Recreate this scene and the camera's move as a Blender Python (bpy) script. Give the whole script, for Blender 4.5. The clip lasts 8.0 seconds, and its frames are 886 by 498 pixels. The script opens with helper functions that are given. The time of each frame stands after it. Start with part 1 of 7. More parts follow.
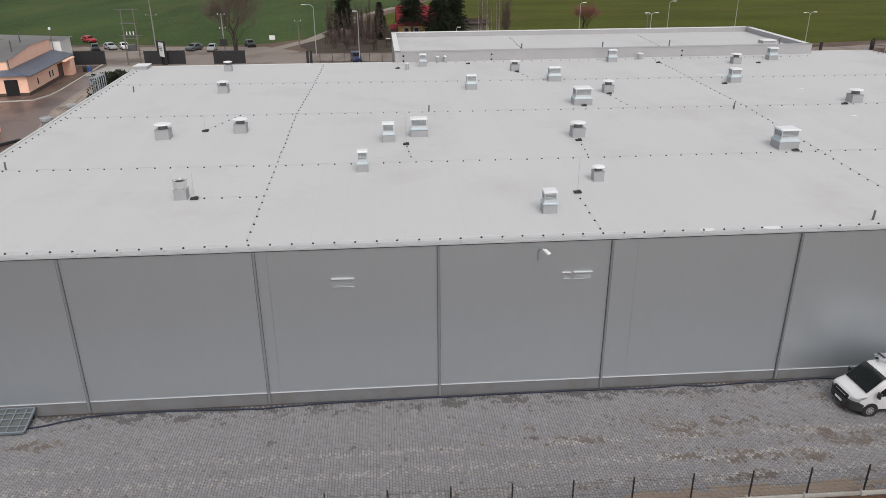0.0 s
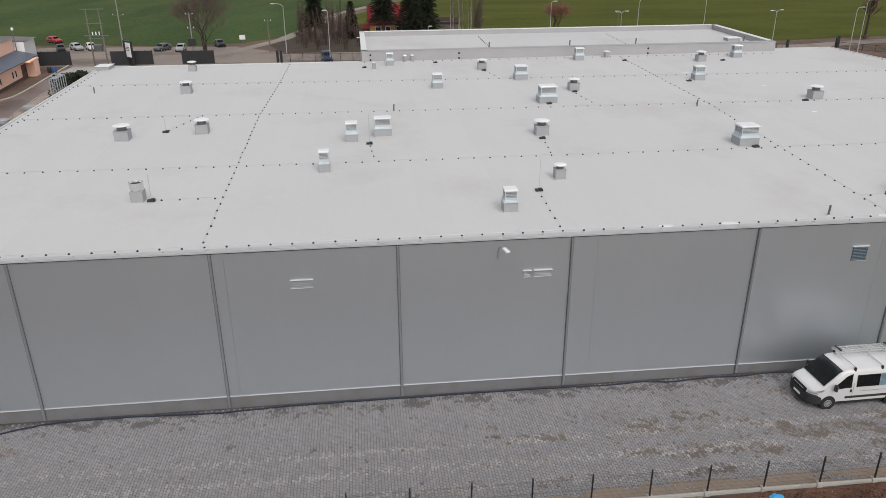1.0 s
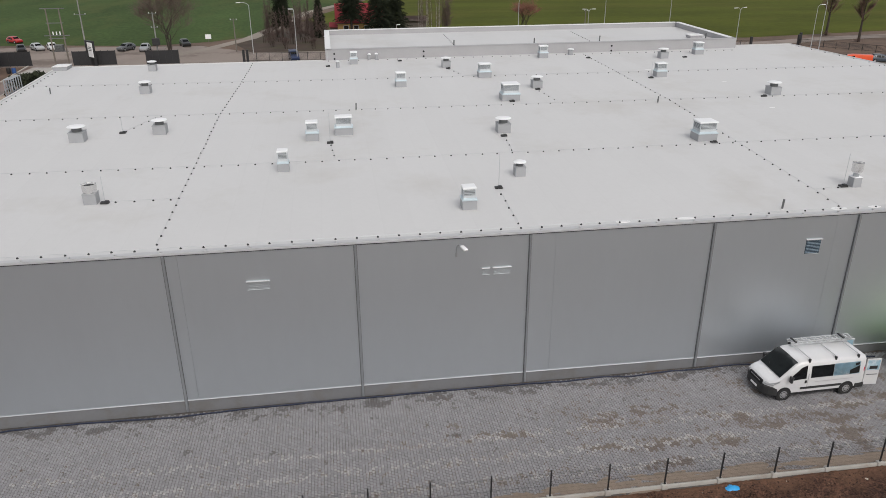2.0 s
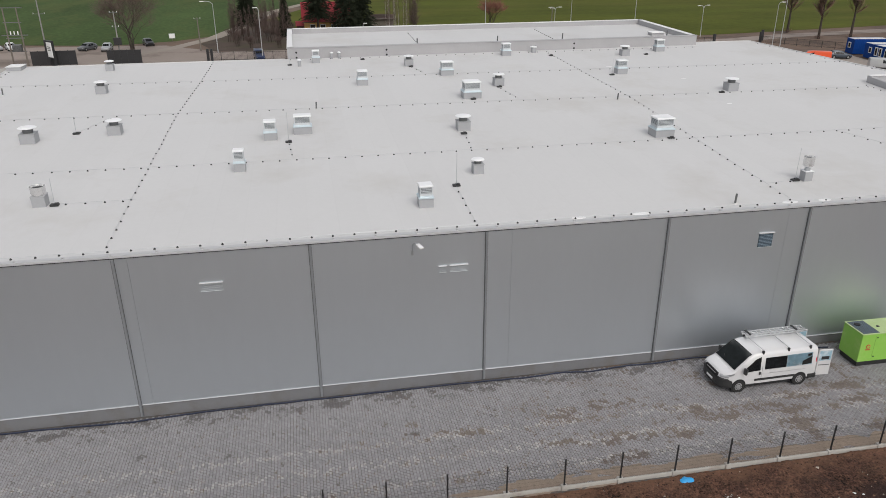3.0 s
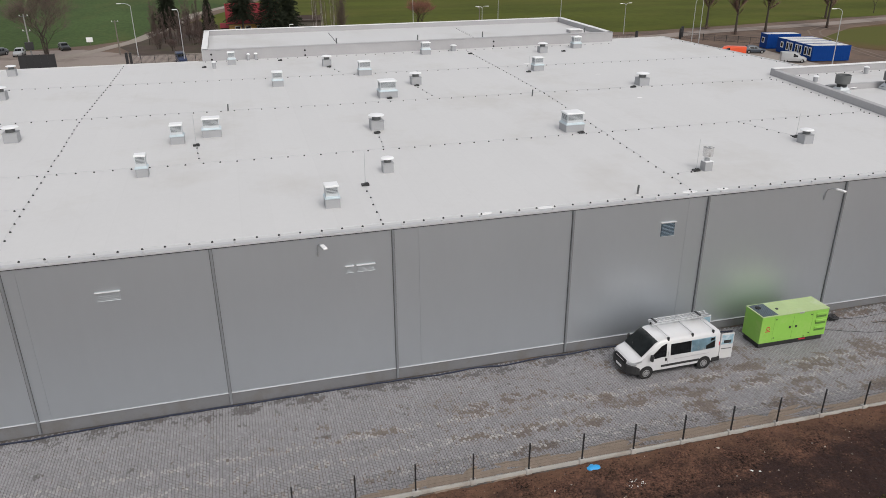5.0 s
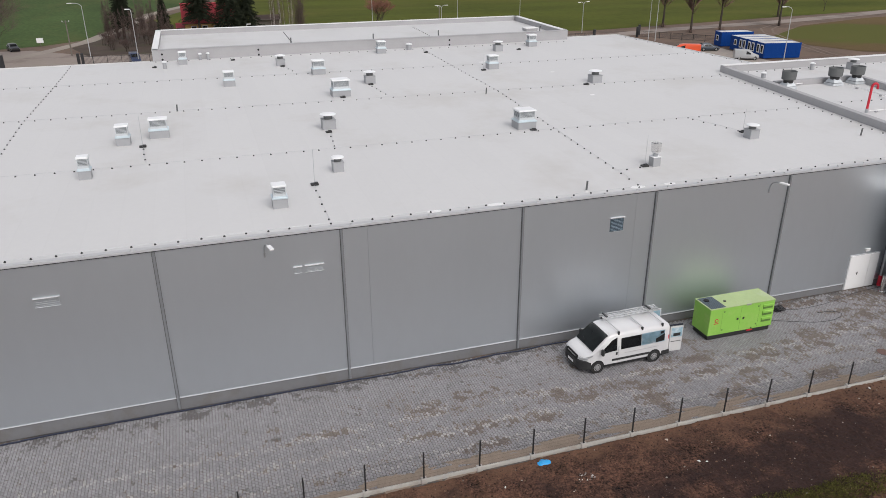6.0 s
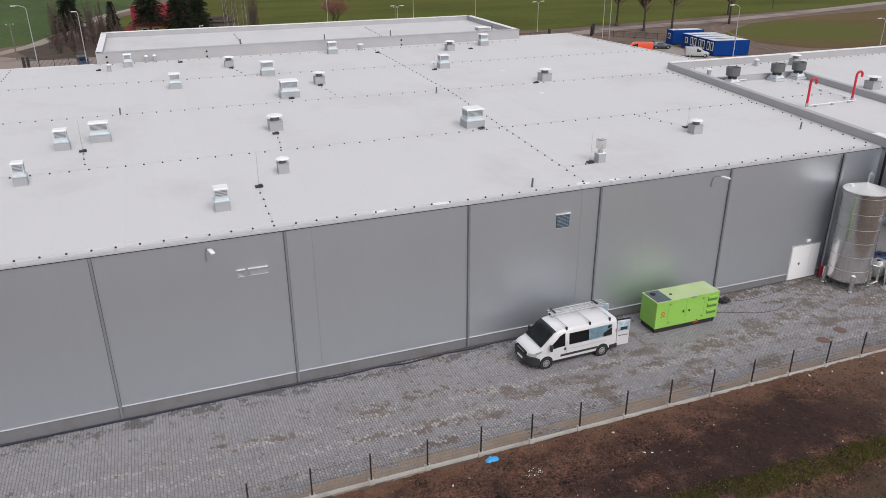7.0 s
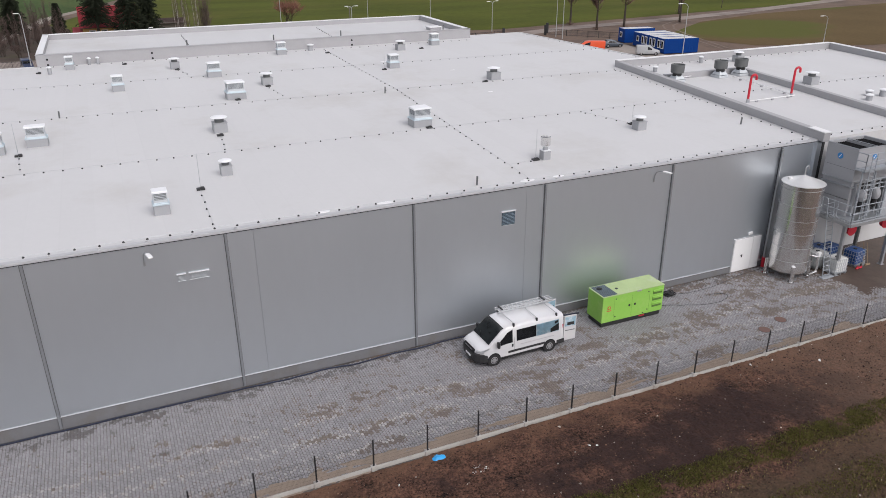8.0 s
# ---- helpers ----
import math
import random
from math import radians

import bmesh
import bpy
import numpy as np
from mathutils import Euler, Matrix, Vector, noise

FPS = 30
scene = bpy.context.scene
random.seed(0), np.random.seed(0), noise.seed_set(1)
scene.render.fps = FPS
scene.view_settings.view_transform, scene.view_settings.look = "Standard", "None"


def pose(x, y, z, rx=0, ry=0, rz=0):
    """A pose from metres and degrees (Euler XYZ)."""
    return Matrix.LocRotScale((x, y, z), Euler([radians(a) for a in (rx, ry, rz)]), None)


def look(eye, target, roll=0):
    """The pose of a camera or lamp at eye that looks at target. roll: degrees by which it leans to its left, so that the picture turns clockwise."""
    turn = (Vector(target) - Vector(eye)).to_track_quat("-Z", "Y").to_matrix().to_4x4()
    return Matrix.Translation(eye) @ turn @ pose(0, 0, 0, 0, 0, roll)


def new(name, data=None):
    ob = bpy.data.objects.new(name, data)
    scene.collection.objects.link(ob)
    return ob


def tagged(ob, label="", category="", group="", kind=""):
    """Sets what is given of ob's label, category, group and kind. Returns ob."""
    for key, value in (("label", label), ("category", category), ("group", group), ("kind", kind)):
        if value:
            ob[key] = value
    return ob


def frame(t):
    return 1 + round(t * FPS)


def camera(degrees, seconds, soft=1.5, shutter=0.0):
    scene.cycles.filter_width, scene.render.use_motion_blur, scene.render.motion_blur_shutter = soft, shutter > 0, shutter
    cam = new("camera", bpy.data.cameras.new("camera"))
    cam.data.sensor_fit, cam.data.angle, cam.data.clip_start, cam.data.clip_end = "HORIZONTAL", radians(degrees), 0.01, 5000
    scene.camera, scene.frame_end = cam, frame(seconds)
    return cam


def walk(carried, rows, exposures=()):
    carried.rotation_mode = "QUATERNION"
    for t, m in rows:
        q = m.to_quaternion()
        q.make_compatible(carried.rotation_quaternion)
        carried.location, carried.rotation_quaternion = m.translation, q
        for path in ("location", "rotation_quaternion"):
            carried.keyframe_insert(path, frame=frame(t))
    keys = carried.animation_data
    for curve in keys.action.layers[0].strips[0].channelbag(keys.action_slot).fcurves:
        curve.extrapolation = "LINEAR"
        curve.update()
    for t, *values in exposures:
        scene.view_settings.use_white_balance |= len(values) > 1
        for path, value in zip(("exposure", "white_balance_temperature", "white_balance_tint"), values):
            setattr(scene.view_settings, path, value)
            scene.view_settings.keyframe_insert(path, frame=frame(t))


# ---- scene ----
cam = camera(62.4, 8.0, soft=0.75)
PATH = [
    (0, (-2.226, -31.723, 21.623), (-2.081, -29.886, 20.846), -0.3),
    (0.5, (-1.805, -31.673, 21.613), (-1.63, -29.839, 20.834), -0.3),
    (1, (-1.326, -31.636, 21.556), (-1.122, -29.806, 20.777), -0.3),
    (1.5, (-0.925, -31.636, 21.522), (-0.688, -29.81, 20.742), -0.3),
    (3, (0.32, -31.711, 21.429), (0.662, -29.904, 20.643), -0.2),
    (3.5, (0.753, -31.778, 21.381), (1.129, -29.977, 20.596), -0.2),
    (4, (1.174, -31.87, 21.34), (1.587, -30.077, 20.553), -0.2),
    (4.5, (1.624, -31.976, 21.324), (2.076, -30.193, 20.538), -0.3),
    (6, (2.909, -32.232, 21.186), (3.487, -30.487, 20.399), -0.2),
    (6.5, (3.344, -32.351, 21.122), (3.968, -30.621, 20.335), -0.2),
    (7, (3.808, -32.509, 21.096), (4.476, -30.796, 20.31), -0.3),
    (7.5, (4.263, -32.683, 21.033), (4.976, -30.987, 20.247), -0.3),
    (8, (4.663, -32.875, 21.019), (5.423, -31.2, 20.233), -0.3),
]
walk(cam, [(t, look(eye, target, roll)) for t, eye, target, roll in PATH],
     exposures=[(0.0, 0.31, 6680, 10), (4.5, 0.38, 6700, 10), (8.0, 0.47, 6500, 14)])

# ---- world, sun ----
world = bpy.data.worlds.new("sky")
scene.world = world
world.use_nodes = True
wn, wl = world.node_tree.nodes, world.node_tree.links
sky = wn.new("ShaderNodeTexSky")
sky.sky_type = "NISHITA"
sky.sun_disc = False
sky.sun_elevation, sky.sun_rotation = radians(50), radians(168)
sky.dust_density, sky.ozone_density = 3.0, 1.0
cloud = wn.new("ShaderNodeHueSaturation")
cloud.inputs["Saturation"].default_value = 0.28
wl.new(sky.outputs[0], cloud.inputs["Color"])
wl.new(cloud.outputs[0], wn["Background"].inputs["Color"])
wn["Background"].inputs["Strength"].default_value = 0.13
sun_data = bpy.data.lights.new("sun", "SUN")
sun_data.energy, sun_data.angle, sun_data.color = 0.6, radians(38), (1.0, 0.985, 0.965)
sun = new("sun", sun_data)
sun.matrix_world = look((10.5, -49, 60), (0, 0, 0))


# ---- materials ----
def mat(name, base, rough=0.7, metal=0.0, vary=0.12, big=0.3, fine=8.0, bump=0.1, bump_scale=40.0, island=0.0, obj=0.0, patchy=False, spec=0.5, tint=None, amount=0.0, tint_scale=0.6, tint_edge=(0.5, 0.62), coat=0.0, stretch=(1, 1, 1), relief=0.02, grain=0.0, grain_scale=14.0):
    """Base colour with noise at two scales, optional stains of a second colour, and fine relief."""
    m = bpy.data.materials.new(name)
    m.use_nodes = True
    n, l = m.node_tree.nodes, m.node_tree.links
    p = n["Principled BSDF"]
    p.inputs["Roughness"].default_value, p.inputs["Metallic"].default_value = rough, metal
    p.inputs["Specular IOR Level"].default_value = spec
    p.inputs["Coat Weight"].default_value = coat
    geo = n.new("ShaderNodeNewGeometry")
    mapping = n.new("ShaderNodeMapping")
    mapping.inputs["Scale"].default_value = stretch
    l.new(geo.outputs["Position"], mapping.inputs["Vector"])

    def noise_at(scale, detail=5.0):
        t = n.new("ShaderNodeTexNoise")
        t.inputs["Scale"].default_value, t.inputs["Detail"].default_value = scale, detail
        l.new(mapping.outputs[0], t.inputs["Vector"])
        return t.outputs["Fac"]

    def math_node(op, a, b):
        t = n.new("ShaderNodeMath")
        t.operation = op
        for i, v in enumerate((a, b)):
            if isinstance(v, (int, float)):
                t.inputs[i].default_value = v
            else:
                l.new(v, t.inputs[i])
        return t.outputs[0]

    value = math_node("ADD", math_node("MULTIPLY", math_node("SUBTRACT", noise_at(big), 0.5), vary * 2.4), math_node("MULTIPLY", math_node("SUBTRACT", noise_at(fine), 0.5), vary * 1.6))
    if grain:
        value = math_node("ADD", value, math_node("MULTIPLY", math_node("SUBTRACT", noise_at(grain_scale, 3.0), 0.5), grain))
    if island:
        value = math_node("ADD", value, math_node("MULTIPLY", math_node("SUBTRACT", geo.outputs["Random Per Island"], 0.5), island * 2))
    if obj:
        info = n.new("ShaderNodeObjectInfo")
        value = math_node("ADD", value, math_node("MULTIPLY", math_node("SUBTRACT", info.outputs["Random"], 0.5), obj * 2))
    value = math_node("ADD", value, 1.0)
    col = n.new("ShaderNodeRGB")
    col.outputs[0].default_value = (*base, 1)
    colour = col.outputs[0]
    scaled = n.new("ShaderNodeVectorMath")
    scaled.operation = "SCALE"
    l.new(colour, scaled.inputs[0])
    l.new(value, scaled.inputs["Scale"])
    colour = scaled.outputs[0]
    if tint:
        ramp = n.new("ShaderNodeMapRange")
        ramp.inputs["From Min"].default_value, ramp.inputs["From Max"].default_value = tint_edge
        ramp.inputs["To Max"].default_value = amount
        mixed = math_node("ADD", math_node("MULTIPLY", noise_at(tint_scale, 6.0), 0.8), math_node("MULTIPLY", geo.outputs["Random Per Island"] if patchy and island else n.new("ShaderNodeObjectInfo").outputs["Random"] if patchy else noise_at(tint_scale * 9), 0.2))
        l.new(mixed, ramp.inputs["Value"])
        mix = n.new("ShaderNodeMix")
        mix.data_type = "RGBA"
        l.new(ramp.outputs[0], mix.inputs["Factor"])
        l.new(colour, mix.inputs["A"])
        mix.inputs["B"].default_value = (*tint, 1)
        colour = mix.outputs["Result"]
    l.new(colour, p.inputs["Base Color"])
    if bump:
        b = n.new("ShaderNodeBump")
        b.inputs["Strength"].default_value, b.inputs["Distance"].default_value = bump, relief
        l.new(noise_at(bump_scale), b.inputs["Height"])
        l.new(b.outputs[0], p.inputs["Normal"])
    return m


MEMBRANE = mat("roof_membrane", (0.558, 0.558, 0.560), 0.62, vary=0.03, big=0.12, fine=3.0, bump=0.05, bump_scale=12, tint=(0.42, 0.40, 0.37), amount=0.35, tint_scale=0.16, tint_edge=(0.52, 0.7))
def add_seams(m, width, depth):
    """Faint overlaps of the roofing sheets, running up the roof."""
    n, l = m.node_tree.nodes, m.node_tree.links
    p = n["Principled BSDF"]
    geo = n.new("ShaderNodeNewGeometry")
    sep = n.new("ShaderNodeSeparateXYZ")
    l.new(geo.outputs["Position"], sep.inputs[0])
    wob = n.new("ShaderNodeTexNoise")
    wob.inputs["Scale"].default_value = 0.25
    steps = []
    for op, a, b in (("MULTIPLY", sep.outputs["X"], 1.0 / width), ("FRACT", None, 0.0), ("LESS_THAN", None, 0.045), ("MULTIPLY", None, -depth), ("ADD", None, 1.0)):
        t = n.new("ShaderNodeMath")
        t.operation = op
        l.new(a if a is not None else steps[-1], t.inputs[0])
        t.inputs[1].default_value = b
        steps.append(t.outputs[0])
    band = n.new("ShaderNodeMath")
    band.operation = "FLOOR"
    l.new(steps[0], band.inputs[0])
    white = n.new("ShaderNodeTexWhiteNoise")
    white.noise_dimensions = "1D"
    l.new(band.outputs[0], white.inputs["W"])
    mr = n.new("ShaderNodeMapRange")
    mr.inputs["To Min"].default_value, mr.inputs["To Max"].default_value = 0.988, 1.006
    l.new(white.outputs["Value"], mr.inputs["Value"])
    both = n.new("ShaderNodeMath")
    both.operation = "MULTIPLY"
    l.new(steps[-1], both.inputs[0])
    l.new(mr.outputs[0], both.inputs[1])
    old = p.inputs["Base Color"].links[0].from_socket
    sc = n.new("ShaderNodeVectorMath")
    sc.operation = "SCALE"
    l.new(old, sc.inputs[0])
    l.new(both.outputs[0], sc.inputs["Scale"])
    l.new(sc.outputs[0], p.inputs["Base Color"])


add_seams(MEMBRANE, 1.5, 0.014)
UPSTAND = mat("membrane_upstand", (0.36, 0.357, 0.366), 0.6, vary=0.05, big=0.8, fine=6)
COPING = mat("white_coping", (0.74, 0.74, 0.74), 0.45, vary=0.04, big=0.6, bump=0.02)
PANEL = mat("wall_panel_steel", (0.578, 0.614, 0.652), 0.46, 0.94, vary=0.025, big=0.25, fine=2.2, bump=0.012, bump_scale=3, stretch=(1, 1, 0.35))
PANEL.node_tree.nodes["Principled BSDF"].inputs["Anisotropic"].default_value = 0.2
PANEL.node_tree.nodes["Principled BSDF"].inputs["Anisotropic Rotation"].default_value = 0.25
JOINT = mat("joint_cover_steel", (0.285, 0.297, 0.315), 0.4, 0.5, vary=0.03, bump=0.0)
# dark tone holding the shade beside the joint covers
JOINTSHADE = mat("joint_shadow_strip", (0.115, 0.119, 0.125), 0.6, bump=0)
SEALANT = mat("dark_joint", (0.03, 0.03, 0.033), 0.7, bump=0)
PLINTH = mat("plinth_grey", (0.160, 0.162, 0.170), 0.7, vary=0.08, big=0.7, fine=5, tint=(0.13, 0.115, 0.10), amount=0.4, tint_scale=1.2)
FLASHING = mat("edge_flashing", (0.47, 0.475, 0.485), 0.45, 0.15, vary=0.04, bump=0.02)
GALV = mat("galvanised_steel", (0.46, 0.48, 0.50), 0.42, 0.75, vary=0.1, big=2.0, fine=14, bump=0.03)
INOX = mat("stainless_steel", (0.72, 0.715, 0.71), 0.19, 0.92, vary=0.06, big=0.8, fine=5, bump=0.015, bump_scale=6, stretch=(1, 1, 0.15))
WHITEPAINT = mat("white_paint", (0.78, 0.78, 0.78), 0.4, vary=0.03, bump=0.01)
VENTGREY = mat("vent_base_grey", (0.33, 0.337, 0.35), 0.55, vary=0.05, big=1.5, fine=9)
VENTBLUE = mat("vent_plinth_zinc", (0.58, 0.66, 0.70), 0.35, 0.5, vary=0.05, big=2)
LOUVRE = mat("louvre_zinc", (0.56, 0.59, 0.61), 0.4, 0.25, vary=0.05, big=2)
DARK = mat("dark_void", (0.012, 0.012, 0.013), 0.85, bump=0)
BLACKPLASTIC = mat("black_plastic", (0.022, 0.022, 0.023), 0.55, vary=0.15, bump=0.02)
CONCRETE = mat("concrete", (0.40, 0.385, 0.36), 0.85, vary=0.12, big=0.9, fine=9, bump=0.2, tint=(0.24, 0.19, 0.15), amount=0.5, tint_scale=0.8)
def paving_mat(name, base, spread, each, sand=False):
    """Concrete blocks or joint sand; brown dirt, damp and wear come from the attributes dirt, damp and worn."""
    m = mat(name, base, 0.86, vary=0.10, big=0.35, fine=2.0, grain=0.45, grain_scale=11, bump=0.15, bump_scale=60, **{each: spread} if each else {})
    n, l = m.node_tree.nodes, m.node_tree.links
    p = n["Principled BSDF"]
    geo = n.new("ShaderNodeNewGeometry")

    def calc(op, a, b, c=None):
        t = n.new("ShaderNodeMath")
        t.operation = op
        for k, v in enumerate((a, b, c)):
            if isinstance(v, (int, float)):
                t.inputs[k].default_value = v
            elif v is not None:
                l.new(v, t.inputs[k])
        return t.outputs[0]

    def noise_at(scale, detail):
        t = n.new("ShaderNodeTexNoise")
        t.inputs["Scale"].default_value, t.inputs["Detail"].default_value = scale, detail
        l.new(geo.outputs["Position"], t.inputs["Vector"])
        return calc("SUBTRACT", t.outputs["Fac"], 0.5)

    def field(attribute):
        t = n.new("ShaderNodeAttribute")
        t.attribute_name = attribute
        return t.outputs["Fac"]

    ragged = calc("MULTIPLY_ADD", noise_at(2.6, 5.0), 1.3, calc("MULTIPLY", noise_at(13.0, 4.0), 1.7))
    own = 0.0
    if each == "island":
        own = calc("MULTIPLY_ADD", geo.outputs["Random Per Island"], 0.72, -0.50)
    elif each == "obj":
        own = calc("MULTIPLY_ADD", n.new("ShaderNodeObjectInfo").outputs["Random"], 0.72, -0.50)
    ragged = calc("ADD", ragged, own)
    colour = p.inputs["Base Color"].links[0].from_socket
    layers = (("worn", (0.385, 0.37, 0.355), 0.8, 0.08), ("damp", (0.070, 0.064, 0.062), 0.75, 0.1), ("dirt", (0.110, 0.083, 0.066), 0.8, 0.08)) if not sand else (("damp", (0.05, 0.045, 0.042), 0.8, 0.05), ("dirt", (0.118, 0.085, 0.064), 0.95, 0.26))
    for attribute, tone, amount, lift in layers:
        ramp = n.new("ShaderNodeMapRange")
        ramp.interpolation_type = "SMOOTHSTEP"
        ramp.inputs["From Min"].default_value, ramp.inputs["From Max"].default_value = 0.34 - lift, 0.66 - lift
        ramp.inputs["To Max"].default_value = amount
        l.new(calc("ADD", field(attribute), ragged), ramp.inputs["Value"])
        mix = n.new("ShaderNodeMix")
        mix.data_type = "RGBA"
        l.new(ramp.outputs[0], mix.inputs["Factor"])
        l.new(colour, mix.inputs["A"])
        shade = n.new("ShaderNodeVectorMath")
        shade.operation = "SCALE"
        shade.inputs[0].default_value = tone
        l.new(calc("ADD", calc("MULTIPLY", noise_at(6.0, 4.0), 0.7), 1.0), shade.inputs["Scale"])
        l.new(shade.outputs[0], mix.inputs["B"])
        colour = mix.outputs["Result"]
    l.new(colour, p.inputs["Base Color"])
    return m


PAVER = paving_mat("concrete_paver", (0.234, 0.230, 0.238), 0.12, "island")
PAVERONE = paving_mat("concrete_paver_single", (0.234, 0.230, 0.238), 0.12, "obj")
JOINTSAND = paving_mat("paving_joint_sand", (0.094, 0.088, 0.084), 0.0, "", True)
SAND = mat("spilled_sand", (0.235, 0.185, 0.145), 0.95, vary=0.16, big=1.0, fine=14, bump=0.3)
SOIL = mat("bare_soil", (0.082, 0.041, 0.028), 0.95, vary=1.0, big=0.8, fine=3.2, grain=4.2, grain_scale=11, bump=1.0, bump_scale=10, relief=0.12, tint=(0.027, 0.0150, 0.0140), amount=0.86, tint_scale=0.6, tint_edge=(0.42, 0.60), spec=0.25)
DIRT = mat("trampled_dirt", (0.130, 0.086, 0.062), 0.95, vary=0.4, big=0.12, fine=1.2, bump=0.4, bump_scale=4, tint=(0.065, 0.045, 0.035), amount=0.7, tint_scale=0.1)
GRASS_W = mat("winter_crop_green", (0.050, 0.080, 0.026), 0.95, vary=0.55, big=0.05, fine=1.1, bump=0.5, bump_scale=3, tint=(0.078, 0.095, 0.033), amount=0.7, tint_scale=0.07, stretch=(1, 0.35, 1), spec=0.1)
GRASS_E = mat("meadow_olive", (0.069, 0.081, 0.0125), 0.95, vary=0.5, big=0.05, fine=1.1, bump=0.5, bump_scale=3, tint=(0.098, 0.094, 0.022), amount=0.6, tint_scale=0.04, stretch=(0.4, 1, 1), spec=0.1)
STUBBLE = mat("stubble_brown", (0.112, 0.078, 0.036), 0.95, vary=0.25, big=0.05, fine=1.2, bump=0.5, bump_scale=3, tint=(0.082, 0.092, 0.020), amount=0.85, tint_scale=0.028, stretch=(0.8, 1, 1), spec=0.1)
ASPHALT = mat("wet_asphalt", (0.165, 0.112, 0.092), 0.36, vary=0.2, big=0.15, fine=4, bump=0.15, tint=(0.062, 0.040, 0.033), amount=0.8, tint_scale=0.12)
ROADGREY = mat("road_asphalt", (0.25, 0.207, 0.18), 0.85, vary=0.12, big=0.1, fine=2, bump=0.1, tint=(0.135, 0.105, 0.085), amount=0.8, tint_scale=0.12)
TRACK = mat("gravel_track", (0.27, 0.235, 0.20), 0.95, vary=0.15, big=0.2, fine=2, bump=0.2)


def add_patch(m, centre, radii, gain):
    """Lets the stains of a material gather in one oval patch of the ground."""
    n, l = m.node_tree.nodes, m.node_tree.links
    ramp = next(x for x in n if x.bl_idname == "ShaderNodeMapRange")
    geo = n.new("ShaderNodeNewGeometry")
    move = n.new("ShaderNodeMapping")
    move.vector_type = "TEXTURE"
    move.inputs["Location"].default_value = (*centre, 0)
    move.inputs["Rotation"].default_value = (0, 0, radians(-2))
    move.inputs["Scale"].default_value = (*radii, 1000)
    l.new(geo.outputs["Position"], move.inputs["Vector"])
    size = n.new("ShaderNodeVectorMath")
    size.operation = "LENGTH"
    l.new(move.outputs[0], size.inputs[0])
    fall = n.new("ShaderNodeMapRange")
    fall.inputs["From Min"].default_value, fall.inputs["From Max"].default_value = 0.5, 1.3
    fall.inputs["To Min"].default_value, fall.inputs["To Max"].default_value = gain, -gain * 0.6
    l.new(size.outputs["Value"], fall.inputs["Value"])
    add = n.new("ShaderNodeMath")
    add.operation = "ADD"
    l.new(ramp.inputs["Value"].links[0].from_socket, add.inputs[0])
    l.new(fall.outputs[0], add.inputs[1])
    l.new(add.outputs[0], ramp.inputs["Value"])


def add_verge(m, colour, y0, y1, axis="Y", amount=0.8):
    """Dry sandy soil in ragged tongues along one side of a sheet."""
    n, l = m.node_tree.nodes, m.node_tree.links
    p = n["Principled BSDF"]
    geo = n.new("ShaderNodeNewGeometry")
    sep = n.new("ShaderNodeSeparateXYZ")
    l.new(geo.outputs["Position"], sep.inputs[0])
    tex = n.new("ShaderNodeTexNoise")
    tex.inputs["Scale"].default_value, tex.inputs["Detail"].default_value = 0.55, 8.0
    l.new(geo.outputs["Position"], tex.inputs["Vector"])
    wob = n.new("ShaderNodeMath")
    wob.operation = "MULTIPLY_ADD"
    l.new(tex.outputs["Fac"], wob.inputs[0])
    wob.inputs[1].default_value = 5.0
    l.new(sep.outputs[axis], wob.inputs[2])
    fall = n.new("ShaderNodeMapRange")
    fall.inputs["From Min"].default_value, fall.inputs["From Max"].default_value = y0 + 2.5, y1 + 2.5
    fall.inputs["To Max"].default_value = amount
    l.new(wob.outputs[0], fall.inputs["Value"])
    mix = n.new("ShaderNodeMix")
    mix.data_type = "RGBA"
    l.new(fall.outputs[0], mix.inputs["Factor"])
    l.new(p.inputs["Base Color"].links[0].from_socket, mix.inputs["A"])
    mix.inputs["B"].default_value = (*colour, 1)
    l.new(mix.outputs["Result"], p.inputs["Base Color"])


add_verge(SOIL, (0.152, 0.083, 0.052), -10.6, -8.6)
add_verge(SOIL, (0.070, 0.048, 0.029), -15.4, -16.6, "Y", 0.7)
add_verge(SOIL, (0.175, 0.112, 0.078), 31.5, 38.0, "X", 0.5)
add_patch(SOIL, (28.0, -12.5), (9.6, 2.3), 0.12)
add_patch(STUBBLE, (150.0, 104.0), (36.0, 24.0), 0.3)
add_patch(STUBBLE, (215.0, 140.0), (60.0, 14.0), 0.25)


# ---- mesh helpers ----
def box(bm, c, s, bevel=0.0, rz=0.0, m=None):
    r = bmesh.ops.create_cube(bm, size=1.0)
    t = Matrix.Translation(c) @ Matrix.Rotation(radians(rz), 4, "Z") @ Matrix.Diagonal((*s, 1))
    bmesh.ops.transform(bm, matrix=(m or Matrix()) @ t, verts=r["verts"])
    if bevel:
        edges = list({e for v in r["verts"] for e in v.link_edges})
        bmesh.ops.bevel(bm, geom=edges, offset=bevel, segments=2, affect="EDGES", profile=0.6)
    return bm


